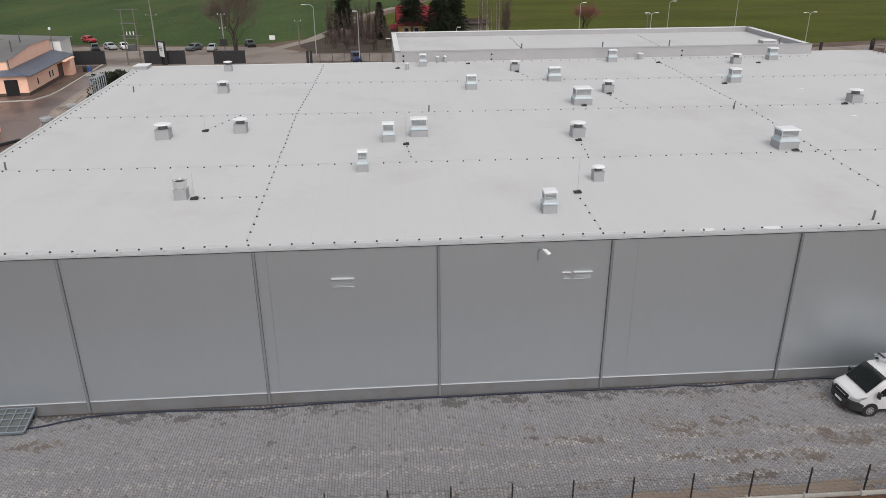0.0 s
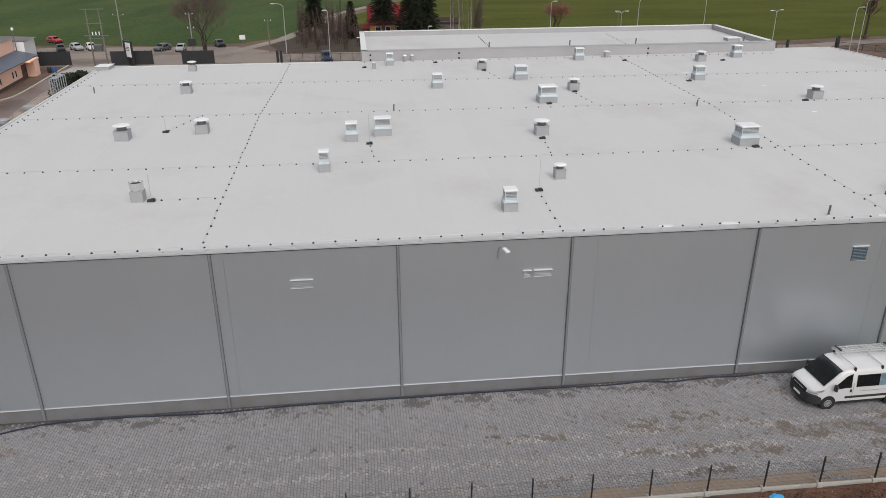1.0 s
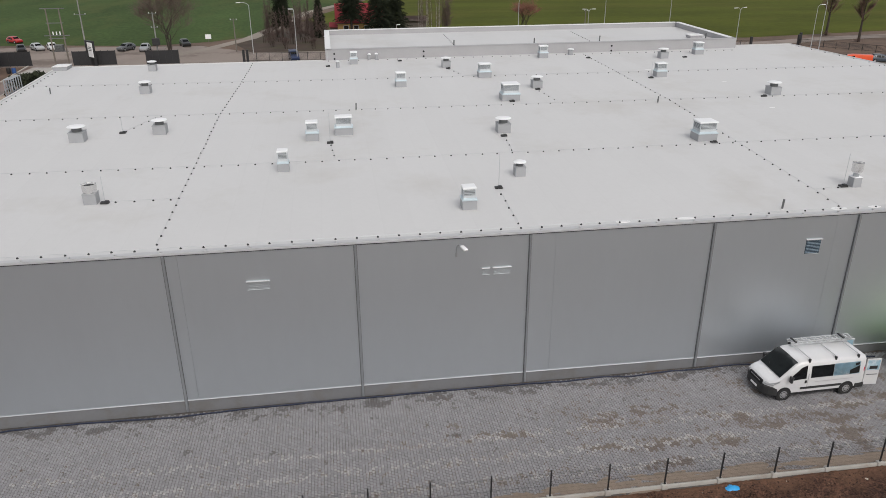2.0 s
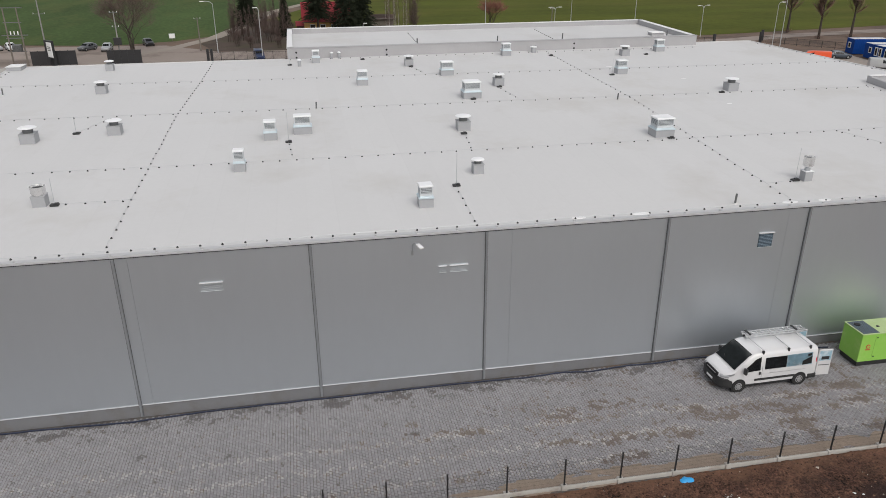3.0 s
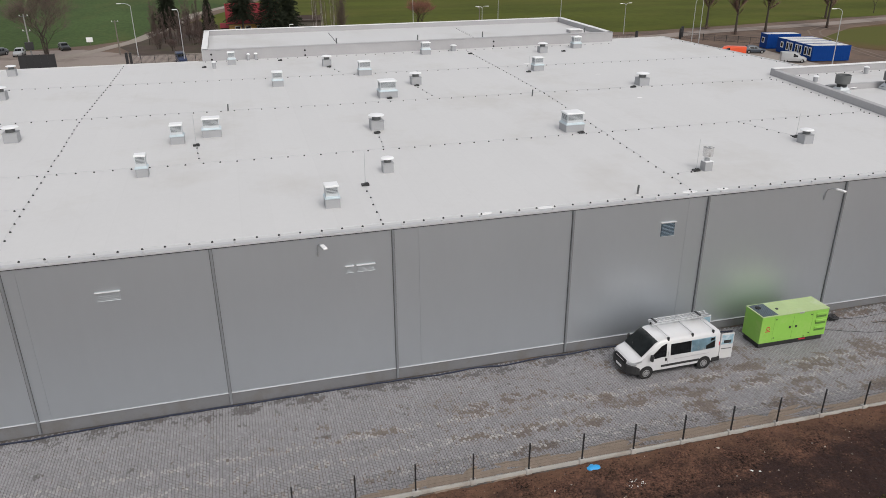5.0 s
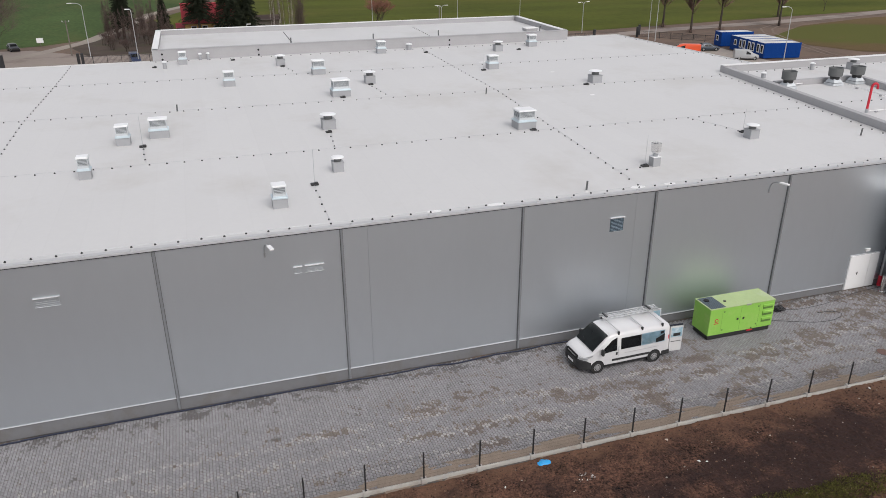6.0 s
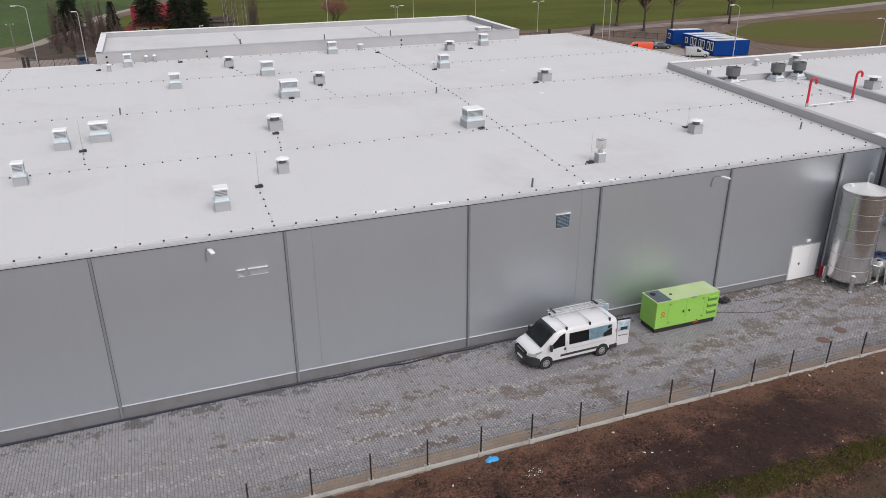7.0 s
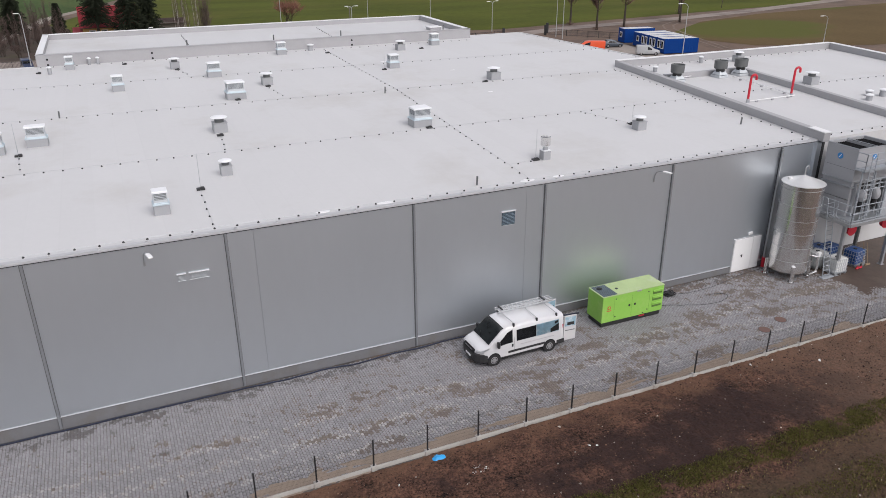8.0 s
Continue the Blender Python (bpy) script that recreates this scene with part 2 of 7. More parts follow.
def cyl(bm, a, b, r0, r1=None, seg=16, caps=True):
    a, b = Vector(a), Vector(b)
    r1 = r0 if r1 is None else r1
    r = bmesh.ops.create_cone(bm, cap_ends=caps, segments=seg, radius1=max(r0, 1e-4), radius2=max(r1, 1e-4), depth=(b - a).length)
    q = (b - a).to_track_quat("Z", "Y").to_matrix().to_4x4()
    bmesh.ops.transform(bm, matrix=Matrix.Translation((a + b) / 2) @ q, verts=r["verts"])
    return bm


def tube(bm, pts, r, seg=8):
    for a, b in zip(pts[:-1], pts[1:]):
        cyl(bm, a, b, r, r, seg)
    return bm


def lathe(bm, profile, seg=24, c=(0, 0, 0)):
    """A turned shape round z from (radius, height) pairs."""
    rings = [[bm.verts.new((c[0] + r * math.cos(a), c[1] + r * math.sin(a), c[2] + z)) for a in (2 * math.pi * i / seg for i in range(seg))] for r, z in profile]
    for lo, hi in zip(rings[:-1], rings[1:]):
        for i in range(seg):
            bm.faces.new((lo[i], lo[(i + 1) % seg], hi[(i + 1) % seg], hi[i]))
    bm.faces.new(rings[0][::-1])
    bm.faces.new(rings[-1])
    return bm


def prism(bm, outline, z0, z1):
    """An upright prism over a plan outline, given anticlockwise."""
    lo, hi = [bm.verts.new((x, y, z0)) for x, y in outline], [bm.verts.new((x, y, z1)) for x, y in outline]
    k = len(outline)
    bm.faces.new(lo[::-1])
    bm.faces.new(hi)
    for i in range(k):
        bm.faces.new((lo[i], lo[(i + 1) % k], hi[(i + 1) % k], hi[i]))
    return bm


def mesh_of(bm, material, smooth=False):
    me = bpy.data.meshes.new("mesh")
    bmesh.ops.recalc_face_normals(bm, faces=bm.faces)
    bm.to_mesh(me)
    bm.free()
    me.materials.append(material)
    if smooth:
        for f in me.polygons:
            f.use_smooth = True
        me.set_sharp_from_angle(angle=radians(35))
    return me


def part(name, bm, material, parent, label="", smooth=False, m=None):
    ob = new(name, mesh_of(bm, material, smooth))
    ob.parent = parent
    if m is not None:
        ob.matrix_basis = m
    return tagged(ob, label)


def solid(name, bm, material, label, category, kind="", group="", m=None, smooth=False):
    ob = new(name, mesh_of(bm, material, smooth))
    if m is not None:
        ob.matrix_world = m
    return tagged(ob, label, category, group, kind)


def thing(name, m, label, category, group="", kind=""):
    ob = new(name)
    ob.empty_display_size = 0.2
    ob.matrix_world = m
    return tagged(ob, label, category, group, kind)


def piece(name, me, parent, m):
    ob = new(name, me)
    ob.parent = parent
    ob.matrix_basis = m
    return ob


NB = bmesh.new

# ---- plan ----
ROOF0, SLOPE = 8.52, 0.03
PILLARS = (-26.0, -17.36, -8.56, 0.05, 8.46, 17.92, 25.84, 34.82, 43.72)
WEST, BACK, EAST = -27.2, 46.5, 46.9


def roof_z(y):
    return ROOF0 + SLOPE * y


def east(y):
    return EAST + 0.115 * y


# ---- ground ----
def sheet(name, outline, z, material, label, category, kind="structure"):
    bm = NB()
    bm.faces.new([bm.verts.new((x, y, z)) for x, y in outline])
    return solid(name, bm, material, label, category, kind)


sheet("ground", [(-1500, -1500), (1500, -1500), (1500, 1500), (-1500, 1500)], -0.06, DIRT, "bare brown trampled earth round the hall", "ground")
sheet("field_west", [(-600, 160), (-64, 147), (-40, 141), (-27, 146), (-19, 154), (-9, 214), (2, 240), (20, 300), (20, 900), (-600, 900)], -0.02, GRASS_W, "green winter crop field behind the road", "field")
sheet("field_east", [(-14, 170), (0, 150), (95, 131), (165, 142), (600, 200), (600, 900), (26, 900), (26, 300), (8, 240)], -0.02, GRASS_E, "olive green meadow beyond the country road", "field")
sheet("field_brown", [(128, 82), (150, 72), (260, 60), (600, 60), (600, 180), (180, 131), (150, 122), (122, 103)], -0.02, STUBBLE, "brown and green stubble field beside the road", "field")
sheet("yard", [(-75, 60), (-27.5, 5), (-27.5, 113), (-55, 115), (-75, 118)], -0.02, ASPHALT, "wet brown asphalt yard beside the hall", "yard")
sheet("parking", [(-140, 112), (95, 108), (95, 118), (-15, 126), (-28, 139), (-140, 150)], -0.03, ROADGREY, "grey dusty parking ground along the road", "parking")
bm = NB()
line = [(-300, 128), (-20, 124), (60, 121), (95, 121), (112, 126), (150, 131), (178, 137), (260, 160), (500, 240)]
w = 2.8
lo = [bm.verts.new((x, y - w, 0.0)) for x, y in line]
hi = [bm.verts.new((x, y + w, 0.0)) for x, y in line]
for i in range(len(line) - 1):
    bm.faces.new((lo[i], lo[i + 1], hi[i + 1], hi[i]))
solid("road", bm, ROADGREY, "narrow grey asphalt country road past the fields", "road", "structure")
bm = NB()
line = [(-32, 126), (-26, 134), (-19, 150), (-13, 178), (-8, 212), (3, 240)]
lo = [bm.verts.new((x - 1.7, y, 0.01)) for x, y in line]
hi = [bm.verts.new((x + 1.7, y, 0.01)) for x, y in line]
for i in range(len(line) - 1):
    bm.faces.new((lo[i], lo[i + 1], hi[i + 1], hi[i]))
solid("farm_track", bm, TRACK, "pale gravel farm track leading to the house", "track", "structure")

def bar(bm, a, b, width, height, bevel=0.0):
    """A straight kerb whose foot runs from a to b."""
    a, b = Vector(a), Vector(b)
    d = b - a
    mm = Matrix.Translation((a + b) / 2) @ d.to_track_quat("X", "Z").to_matrix().to_4x4()
    return box(bm, (0, 0, height / 2), (d.length, width, height), bevel, m=mm)


# ---- hall ----
hall = thing("warehouse", pose(0, 0, 0), "large grey steel-clad hall with a flat membrane roof", "building")
bm = NB()
lo, hi = [], []
OUTLINE = ((WEST, 0.02), (EAST, 0.02), (east(26.15), 26.15), (56.15, 26.2), (52.4, 49.0), (44.0, 48.9), (0.0, 48.9), (0.0, BACK), (WEST, BACK))
for x, y in OUTLINE:
    lo.append(bm.verts.new((x, y, roof_z(y) - 0.3)))
    hi.append(bm.verts.new((x, y, roof_z(y))))
bm.faces.new(lo[::-1]), bm.faces.new(hi)
k = len(OUTLINE)
for i in range(k):
    bm.faces.new((lo[i], lo[(i + 1) % k], hi[(i + 1) % k], hi[i]))
part("roof", bm, MEMBRANE, hall, "light grey roofing membrane with faint stains")
bm = NB()
for a, b in (((WEST, 0.1), (WEST, BACK)), ((WEST, BACK), (44.2, BACK)), ((44.8, 48.9), (52.3, 48.9)), ((52.3, 48.9), (56.05, 26.3)), ((56.05, 26.3), (50.0, 26.3)), ((50.0, 26.3), (EAST, 0.1))):
    v = [bm.verts.new((*q, z)) for q, z in ((a, 0), (b, 0), (b, roof_z(b[1]) - 0.02), (a, roof_z(a[1]) - 0.02))]
    f = bm.faces.new(v)
bmesh.ops.solidify(bm, geom=bm.faces[:], thickness=0.15)
part("wall", bm, PANEL, hall)
SEAMS = {-8.56: -7.95, 8.46: 9.75, 17.92: 24.66}
edges = [WEST, *PILLARS[1:], EAST]
for a, b in zip(edges[:-1], edges[1:]):
    cut = SEAMS.get(a)
    for c, d in ((a, cut), (cut, b)) if cut else ((a, b),):
        bm = NB()
        box(bm, ((c + d) / 2, 0.06, (0.36 + 8.38) / 2), (d - c - 0.008, 0.12, 8.38 - 0.36), 0.003)
        part("wall_panel", bm, PANEL, hall)
bm = NB()
box(bm, ((WEST + EAST) / 2, 0.16, 4.2), (EAST - WEST - 0.1, 0.06, 8.3))
part("wall_core", bm, SEALANT, hall)
TRIM = lambda x: 0.675 - 0.0058 * max(0.0, x)
bm = NB()
for y0, y1 in ((-0.006, 0.055),):
    lo = [bm.verts.new((x, y, 0)) for x in (WEST, 0, EAST) for y in (y0, y1)]
    hi = [bm.verts.new((x, y, TRIM(x))) for x in (WEST, 0, EAST) for y in (y0, y1)]
    for k in (0, 2):
        bm.faces.new((lo[k], lo[k + 2], hi[k + 2], hi[k]))
        bm.faces.new((hi[k], hi[k + 2], hi[k + 3], hi[k + 1]))
        bm.faces.new((lo[k + 1], hi[k + 1], hi[k + 3], lo[k + 3]))
part("plinth", bm, PLINTH, hall, "dull grey plinth with splashed dirt")
bm = NB()
for a, b in ((WEST, 0.0), (0.0, EAST)):
    bar(bm, (a, -0.02, TRIM(a)), (b, -0.02, TRIM(b)), 0.05, 0.02)
part("drip_trim", bm, FLASHING, hall, "pale metal drip trim above the plinth")
for x in PILLARS[1:]:
    cover = NB()
    box(cover, (x + 0.015, -0.05, 4.22), (0.11, 0.1, 8.3), 0.012)
    jc = part("joint_cover", cover, JOINT, hall)
    # thin dark strips painted in for the shade along both sides of the cover
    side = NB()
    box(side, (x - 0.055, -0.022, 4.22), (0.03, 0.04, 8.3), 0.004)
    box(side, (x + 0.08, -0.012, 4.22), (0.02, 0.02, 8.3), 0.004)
    part("joint_edge", side, JOINTSHADE, jc)
bm = NB()
box(bm, ((WEST + EAST) / 2, 0.01, 8.465), (EAST - WEST + 0.06, 0.12, 0.085), 0.01)
box(bm, ((WEST + EAST) / 2, 0.12, 8.525), (EAST - WEST, 0.3, 0.03), 0.006)
part("edge_flashing", bm, FLASHING, hall, "pale metal flashing along the roof edge")
bm = NB()
box(bm, ((WEST + EAST) / 2, -0.012, 8.402), (EAST - WEST + 0.04, 0.06, 0.036))
part("shadow_gap", bm, SEALANT, hall)
CLIP = mesh_of(box(NB(), (0, 0, 0), (0.1, 0.07, 0.07), 0.01), FLASHING)
for i in range(38):
    piece("edge_clip", CLIP, hall, pose(-26.2 + i * 1.955, 0.06, 8.57))
bm = NB()
for a, b in (((WEST + 0.12, 0.2), (WEST + 0.12, BACK)), ((WEST, BACK - 0.1), (-1.3, BACK - 0.1))):
    a3, b3 = Vector((*a, roof_z(a[1]) + 0.04)), Vector((*b, roof_z(b[1]) + 0.04))
    d = b3 - a3
    mm = Matrix.Translation((a3 + b3) / 2) @ d.to_track_quat("X", "Z").to_matrix().to_4x4()
    box(bm, (0, 0, -0.01), (d.length, 0.2, 0.07), 0.015, m=mm)
part("roof_kerb", bm, MEMBRANE, hall)


# low kerb down the east side of the main roof, up to the back corner
bm = NB()
bar(bm, (56.1, 26.6, roof_z(26.6)), (52.35, 48.9, roof_z(48.9)), 0.24, 0.06, 0.015)
bar(bm, (52.35, 48.9, roof_z(48.9)), (44.8, 48.8, roof_z(48.8)), 0.24, 0.06, 0.015)
part("roof_kerb", bm, MEMBRANE, hall)

# ---- raised rear block ----
rear = thing("rear_block", pose(0, 0, 0), "raised flat-roofed rear block with a white parapet", "building")
RTOP = 11.0
REAR = ((-1.0, 46.35), (44.75, 47.35), (46.1, 65.1), (-1.05, 64.2))
part("roof", prism(NB(), [(-0.85, 46.5), (44.6, 47.5), (45.9, 64.95), (-0.9, 64.05)], 0.0, 10.4), MEMBRANE, rear)
for a, b in zip(REAR, REAR[1:] + REAR[:1]):
    d = (Vector(b) - Vector(a)).normalized()
    inward = Vector((-d.y, d.x)) * 0.27
    bm = NB()
    bar(bm, (a[0] + inward.x, a[1] + inward.y, 0), (b[0] + inward.x, b[1] + inward.y, 0), 0.5, RTOP - 0.05)
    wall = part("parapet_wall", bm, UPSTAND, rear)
    bm = NB()
    bar(bm, (a[0] + inward.x, a[1] + inward.y, RTOP - 0.05), (b[0] + inward.x, b[1] + inward.y, RTOP - 0.05), 0.6, 0.06, 0.01)
    part("coping", bm, COPING if abs(d.x) < 0.5 or a[0] > b[0] else UPSTAND, wall)

# ---- east annex ----
annex = thing("annex", pose(0, 0, 0), "lower flat-roofed annex with membrane-covered parapets", "building")
AX1, AY1 = 79.0, 25.9
bm = NB()
lo, hi = [], []
for x, y in ((EAST + 0.1, 0.0), (76.0, 0.0), (AX1, AY1), (east(AY1), AY1)):
    lo.append(bm.verts.new((x, y, 0)))
    hi.append(bm.verts.new((x, y, roof_z(y) - 0.02)))
bm.faces.new(hi)
for i in range(4):
    bm.faces.new((lo[i], lo[(i + 1) % 4], hi[(i + 1) % 4], hi[i]))
part("roof", bm, MEMBRANE, annex)
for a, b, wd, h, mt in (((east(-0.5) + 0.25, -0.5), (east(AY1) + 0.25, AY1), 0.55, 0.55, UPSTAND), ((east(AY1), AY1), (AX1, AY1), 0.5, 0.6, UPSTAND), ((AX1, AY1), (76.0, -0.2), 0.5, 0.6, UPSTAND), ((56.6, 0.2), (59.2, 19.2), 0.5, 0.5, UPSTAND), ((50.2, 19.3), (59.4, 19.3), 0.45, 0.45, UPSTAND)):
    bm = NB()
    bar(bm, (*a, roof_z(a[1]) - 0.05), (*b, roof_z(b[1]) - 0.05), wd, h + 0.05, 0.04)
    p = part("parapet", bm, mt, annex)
    if abs(a[1] - b[1]) < 1 and wd == 0.5 or a[0] == AX1:
        bm = NB()
        bar(bm, (*a, roof_z(a[1]) + h), (*b, roof_z(b[1]) + h), wd + 0.08, 0.05, 0.01)
        part("coping", bm, COPING, p)
part("corner_gap", box(NB(), (47.3, 0.02, 4.15), (0.5, 0.2, 8.3)), SEALANT, annex, "dark gap between hall and annex")
part("corner_pilaster", box(NB(), (46.83, -0.12, 4.2), (0.42, 0.3, 8.4), 0.02), PANEL, annex, "pale steel pilaster at the hall corner")
bm = NB()
bar(bm, (east(-0.56) + 0.25, -0.56, roof_z(-0.5) + 0.55), (east(0.9) + 0.25, 0.9, roof_z(0.9) + 0.55), 0.62, 0.06, 0.01)
part("end_coping", bm, COPING, annex, "white metal cap on the parapet end")

# ---- roof ventilators ----
RED = mat("red_pipe_paint", (0.55, 0.02, 0.04), 0.35, vary=0.06, bump=0.01)
DARKGREY = mat("dark_grey_steel", (0.13, 0.135, 0.135), 0.5, 0.3, vary=0.08, bump=0.02)
LOUVREBACK = mat("louvre_shadow", (0.20, 0.215, 0.225), 0.6, vary=0.05, bump=0)
VENTCAP = mat("white_vent_cap", (0.80, 0.81, 0.82), 0.38, 0.1, vary=0.02, bump=0.0)


def apron(bm, a, h=0.012):
    return box(bm, (0, 0, 0.0), (a + 0.12, a + 0.12, h), 0.004)


def mushroom(x, y, s):
    """Roof fan: square base, short neck and a round cap of diameter s."""
    t = thing("mushroom_ventilator", pose(x, y, roof_z(y)), "white mushroom-cap roof ventilator on a grey square base", "ventilator", "mushroom ventilators on the roof")
    b = s * 0.8
    h = 0.40 + 0.18 * s
    part("apron", apron(NB(), b), MEMBRANE, t)
    bm = NB()
    box(bm, (0, 0, h / 2 - 0.03), (b, b, h + 0.06), 0.02)
    box(bm, (0, 0, h + 0.012), (b + 0.05, b + 0.05, 0.03), 0.006)
    part("base", bm, VENTGREY, t)
    part("neck", cyl(NB(), (0, 0, h), (0, 0, h + 0.25 * s + 0.06), s * 0.27, seg=20), DARKGREY, t, smooth=True)
    r = s / 2
    z = h + 0.22 * s + 0.03
    part("cap", lathe(NB(), [(r * 0.55, z), (r * 0.97, z + 0.02), (r, z + 0.05), (r * 0.9, z + 0.09), (r * 0.55, z + 0.13), (r * 0.12, z + 0.15)], 28), VENTCAP, t, smooth=True)
    t.scale = (0.93, 0.93, 1.02)
    return t


def louvre_vent(x, y, wide, deep, tall, base=0.55):
    """Roof intake: square base, zinc plinth and a slatted box under a flat white hood."""
    t = thing("louvre_ventilator", pose(x, y, roof_z(y)), "zinc louvred roof ventilator with a white hood on a grey base", "ventilator", "louvre ventilators on the roof")
    part("apron", apron(NB(), max(wide, deep)), MEMBRANE, t)
    part("base", box(NB(), (0, 0, base / 2 - 0.03), (wide, deep, base + 0.06), 0.015), VENTGREY, t)
    bm = NB()
    box(bm, (0, 0, base + 0.045), (wide + 0.07, deep + 0.07, 0.09), 0.015)
    box(bm, (0, 0, base + 0.11), (wide * 0.93, deep * 0.93, 0.1), 0.02)
    part("plinth", bm, VENTBLUE, t)
    z0, z1 = base + 0.16, tall - 0.12
    w, d = wide * 0.86, deep * 0.86
    part("core", box(NB(), (0, 0, (z0 + z1) / 2), (w - 0.04, d - 0.04, z1 - z0)), LOUVREBACK, t)
    post = mesh_of(box(NB(), (0, 0, 0), (0.04, 0.04, z1 - z0 + 0.02)), LOUVRE)
    for sx in (-1, 1):
        for sy in (-1, 1):
            piece("corner_post", post, t, pose(sx * (w / 2 - 0.02), sy * (d / 2 - 0.02), (z0 + z1) / 2))
    low = z0
    z0 += 0.28 * (z1 - z0)
    part("blank_panel", box(NB(), (0, 0, (low + z0) / 2), (w - 0.02, d - 0.02, z0 - low), 0.004), LOUVRE, t)
    count = max(4, int((z1 - z0) / 0.075))
    slat = NB()
    box(slat, (0, -d / 2 + 0.03, 0), (w - 0.1, 0.07, 0.02))
    box(slat, (0, d / 2 - 0.03, 0), (w - 0.1, 0.07, 0.02))
    box(slat, (-w / 2 + 0.03, 0, 0), (0.07, d - 0.1, 0.02))
    box(slat, (w / 2 - 0.03, 0, 0), (0.07, d - 0.1, 0.02))
    me = mesh_of(slat, LOUVRE)
    for i in range(count):
        piece("slat", me, t, pose(0, 0, z0 + (i + 0.5) * (z1 - z0) / count))
    bm = NB()
    box(bm, (0, 0, tall - 0.055), (wide * 0.97, deep * 0.97, 0.10), 0.015)
    box(bm, (0, 0, tall), (wide * 0.9, deep * 0.9, 0.03), 0.01)
    part("hood", bm, VENTCAP, t)
    t.scale = (0.95, 0.95, 0.9)
    return t


def cup_chimney(x, y, base, neck, cup, tall):
    t = thing("exhaust_chimney", pose(x, y, roof_z(y)), "stainless steel exhaust chimney with an open cup on a grey base", "chimney", "cup chimneys on the roof")
    part("apron", apron(NB(), base), MEMBRANE, t)
    part("base", box(NB(), (0, 0, 0.26), (base, base, 0.6), 0.02), VENTGREY, t)
    part("collar", box(NB(), (0, 0, 0.57), (base + 0.03, base + 0.03, 0.04), 0.01), VENTCAP if neck < 0.25 else VENTGREY, t)
    low = 0.58 if neck > 0.25 else tall - 0.62
    part("neck", cyl(NB(), (0, 0, 0.56), (0, 0, low + 0.1), neck, seg=20), GALV, t, smooth=True)
    bm = lathe(NB(), [(neck, low), (cup * 0.98, low + 0.12), (cup, tall - 0.06), (cup * 1.05, tall), (cup * 0.98, tall), (cup * 0.9, tall - 0.16), (0.02, tall - 0.2)], 24)
    part("cup", bm, INOX, t, smooth=True)
    part("throat", cyl(NB(), (0, 0, tall - 0.15), (0, 0, tall - 0.11), cup * 0.7, seg=20), DARK, t)
    return t


def pipe_vent(x, y, r, tall):
    t = thing("vent_pipe", pose(x, y, roof_z(y)), "short grey vent pipe with a small cap on the roof", "vent pipe", "vent pipes on the roof")
    part("pipe", cyl(NB(), (0, 0, -0.05), (0, 0, tall), r, seg=16), VENTGREY, t, smooth=True)
    part("cap", lathe(NB(), [(r * 1.25, tall - 0.06), (r * 1.35, tall), (r * 0.6, tall + 0.08)], 18), VENTCAP, t, smooth=True)


for x, y, s in ((-12.43, 20.5, 1.15), (-17.5, 19.4, 1.25), (9.92, 8.2, 0.82), (11.05, 17.4, 1.2), (17.1, 30.8, 1.15), (-16.1, 33.6, 1.12), (-17.5, 43.5, 0.95), (36.1, 25.4, 1.25), (10.7, 41.0, 1.08), (33.95, 42.6, 1.15), (37.5, 6.8, 0.95), (61.1, 13.0, 1.25), (63.1, 23.6, 1.1)):
    mushroom(x, y - 0.1, s)
for x, y, w, d, h in ((-3.66, 11.1, 0.68, 0.68, 1.42), (6.07, 3.6, 0.78, 0.78, 1.32), (0.09, 18.5, 1.28, 0.85, 1.42), (-2.04, 17.4, 0.88, 0.85, 1.42), (24.0, 13.6, 1.42, 1.25, 1.45), (13.75, 26.8, 1.55, 1.3, 1.5), (5.45, 33.1, 0.98, 0.9, 1.4), (13.5, 35.9, 1.25, 0.95, 1.42), (29.75, 33.8, 1.05, 0.95, 1.4), (1.8, 44.2, 0.78, 0.75, 1.35), (21.6, 44.8, 1.0, 0.85, 1.4), (38.7, 44.4, 1.02, 0.9, 1.4)):
    louvre_vent(x, y - 0.1, w, d, h)
cup_chimney(-13.4, 7.1, 0.66, 0.32, 0.37, 1.06)
cup_chimney(27.95, 3.5, 0.5, 0.16, 0.3, 1.38)
for x, y, r, h in ((0.15, 42.4, 0.17, 0.62), (3.45, 46.0, 0.14, 0.6), (4.2, 46.0, 0.14, 0.62), (25.0, 45.9, 0.28, 0.6), (60.4, 6.6, 0.25, 0.42), (61.8, 7.7, 0.25, 0.42), (62.7, 7.1, 0.28, 0.55), (51.9, 22.6, 0.2, 0.45), (59.1, 24.4, 0.2, 0.6)):
    pipe_vent(x, y, r, h)

# thin upright overflow tubes
for x, y in ((1.19, 25.0), (25.2, 23.7), (22.0, 0.85), (-23.94, 34.2), (-25.2, 12.9), (44.9, 4.8)):
    t = thing("roof_tube", pose(x, y, roof_z(y)), "thin grey upright tube on the roof membrane", "tube", "thin tubes on the roof")
    part("tube", cyl(NB(), (0, 0, -0.03), (0.03, 0, 0.55), 0.055, seg=10), DARKGREY, t)
    part("collar", cyl(NB(), (0, 0, -0.01), (0, 0, 0.05), 0.14, 0.08, 12), MEMBRANE, t)

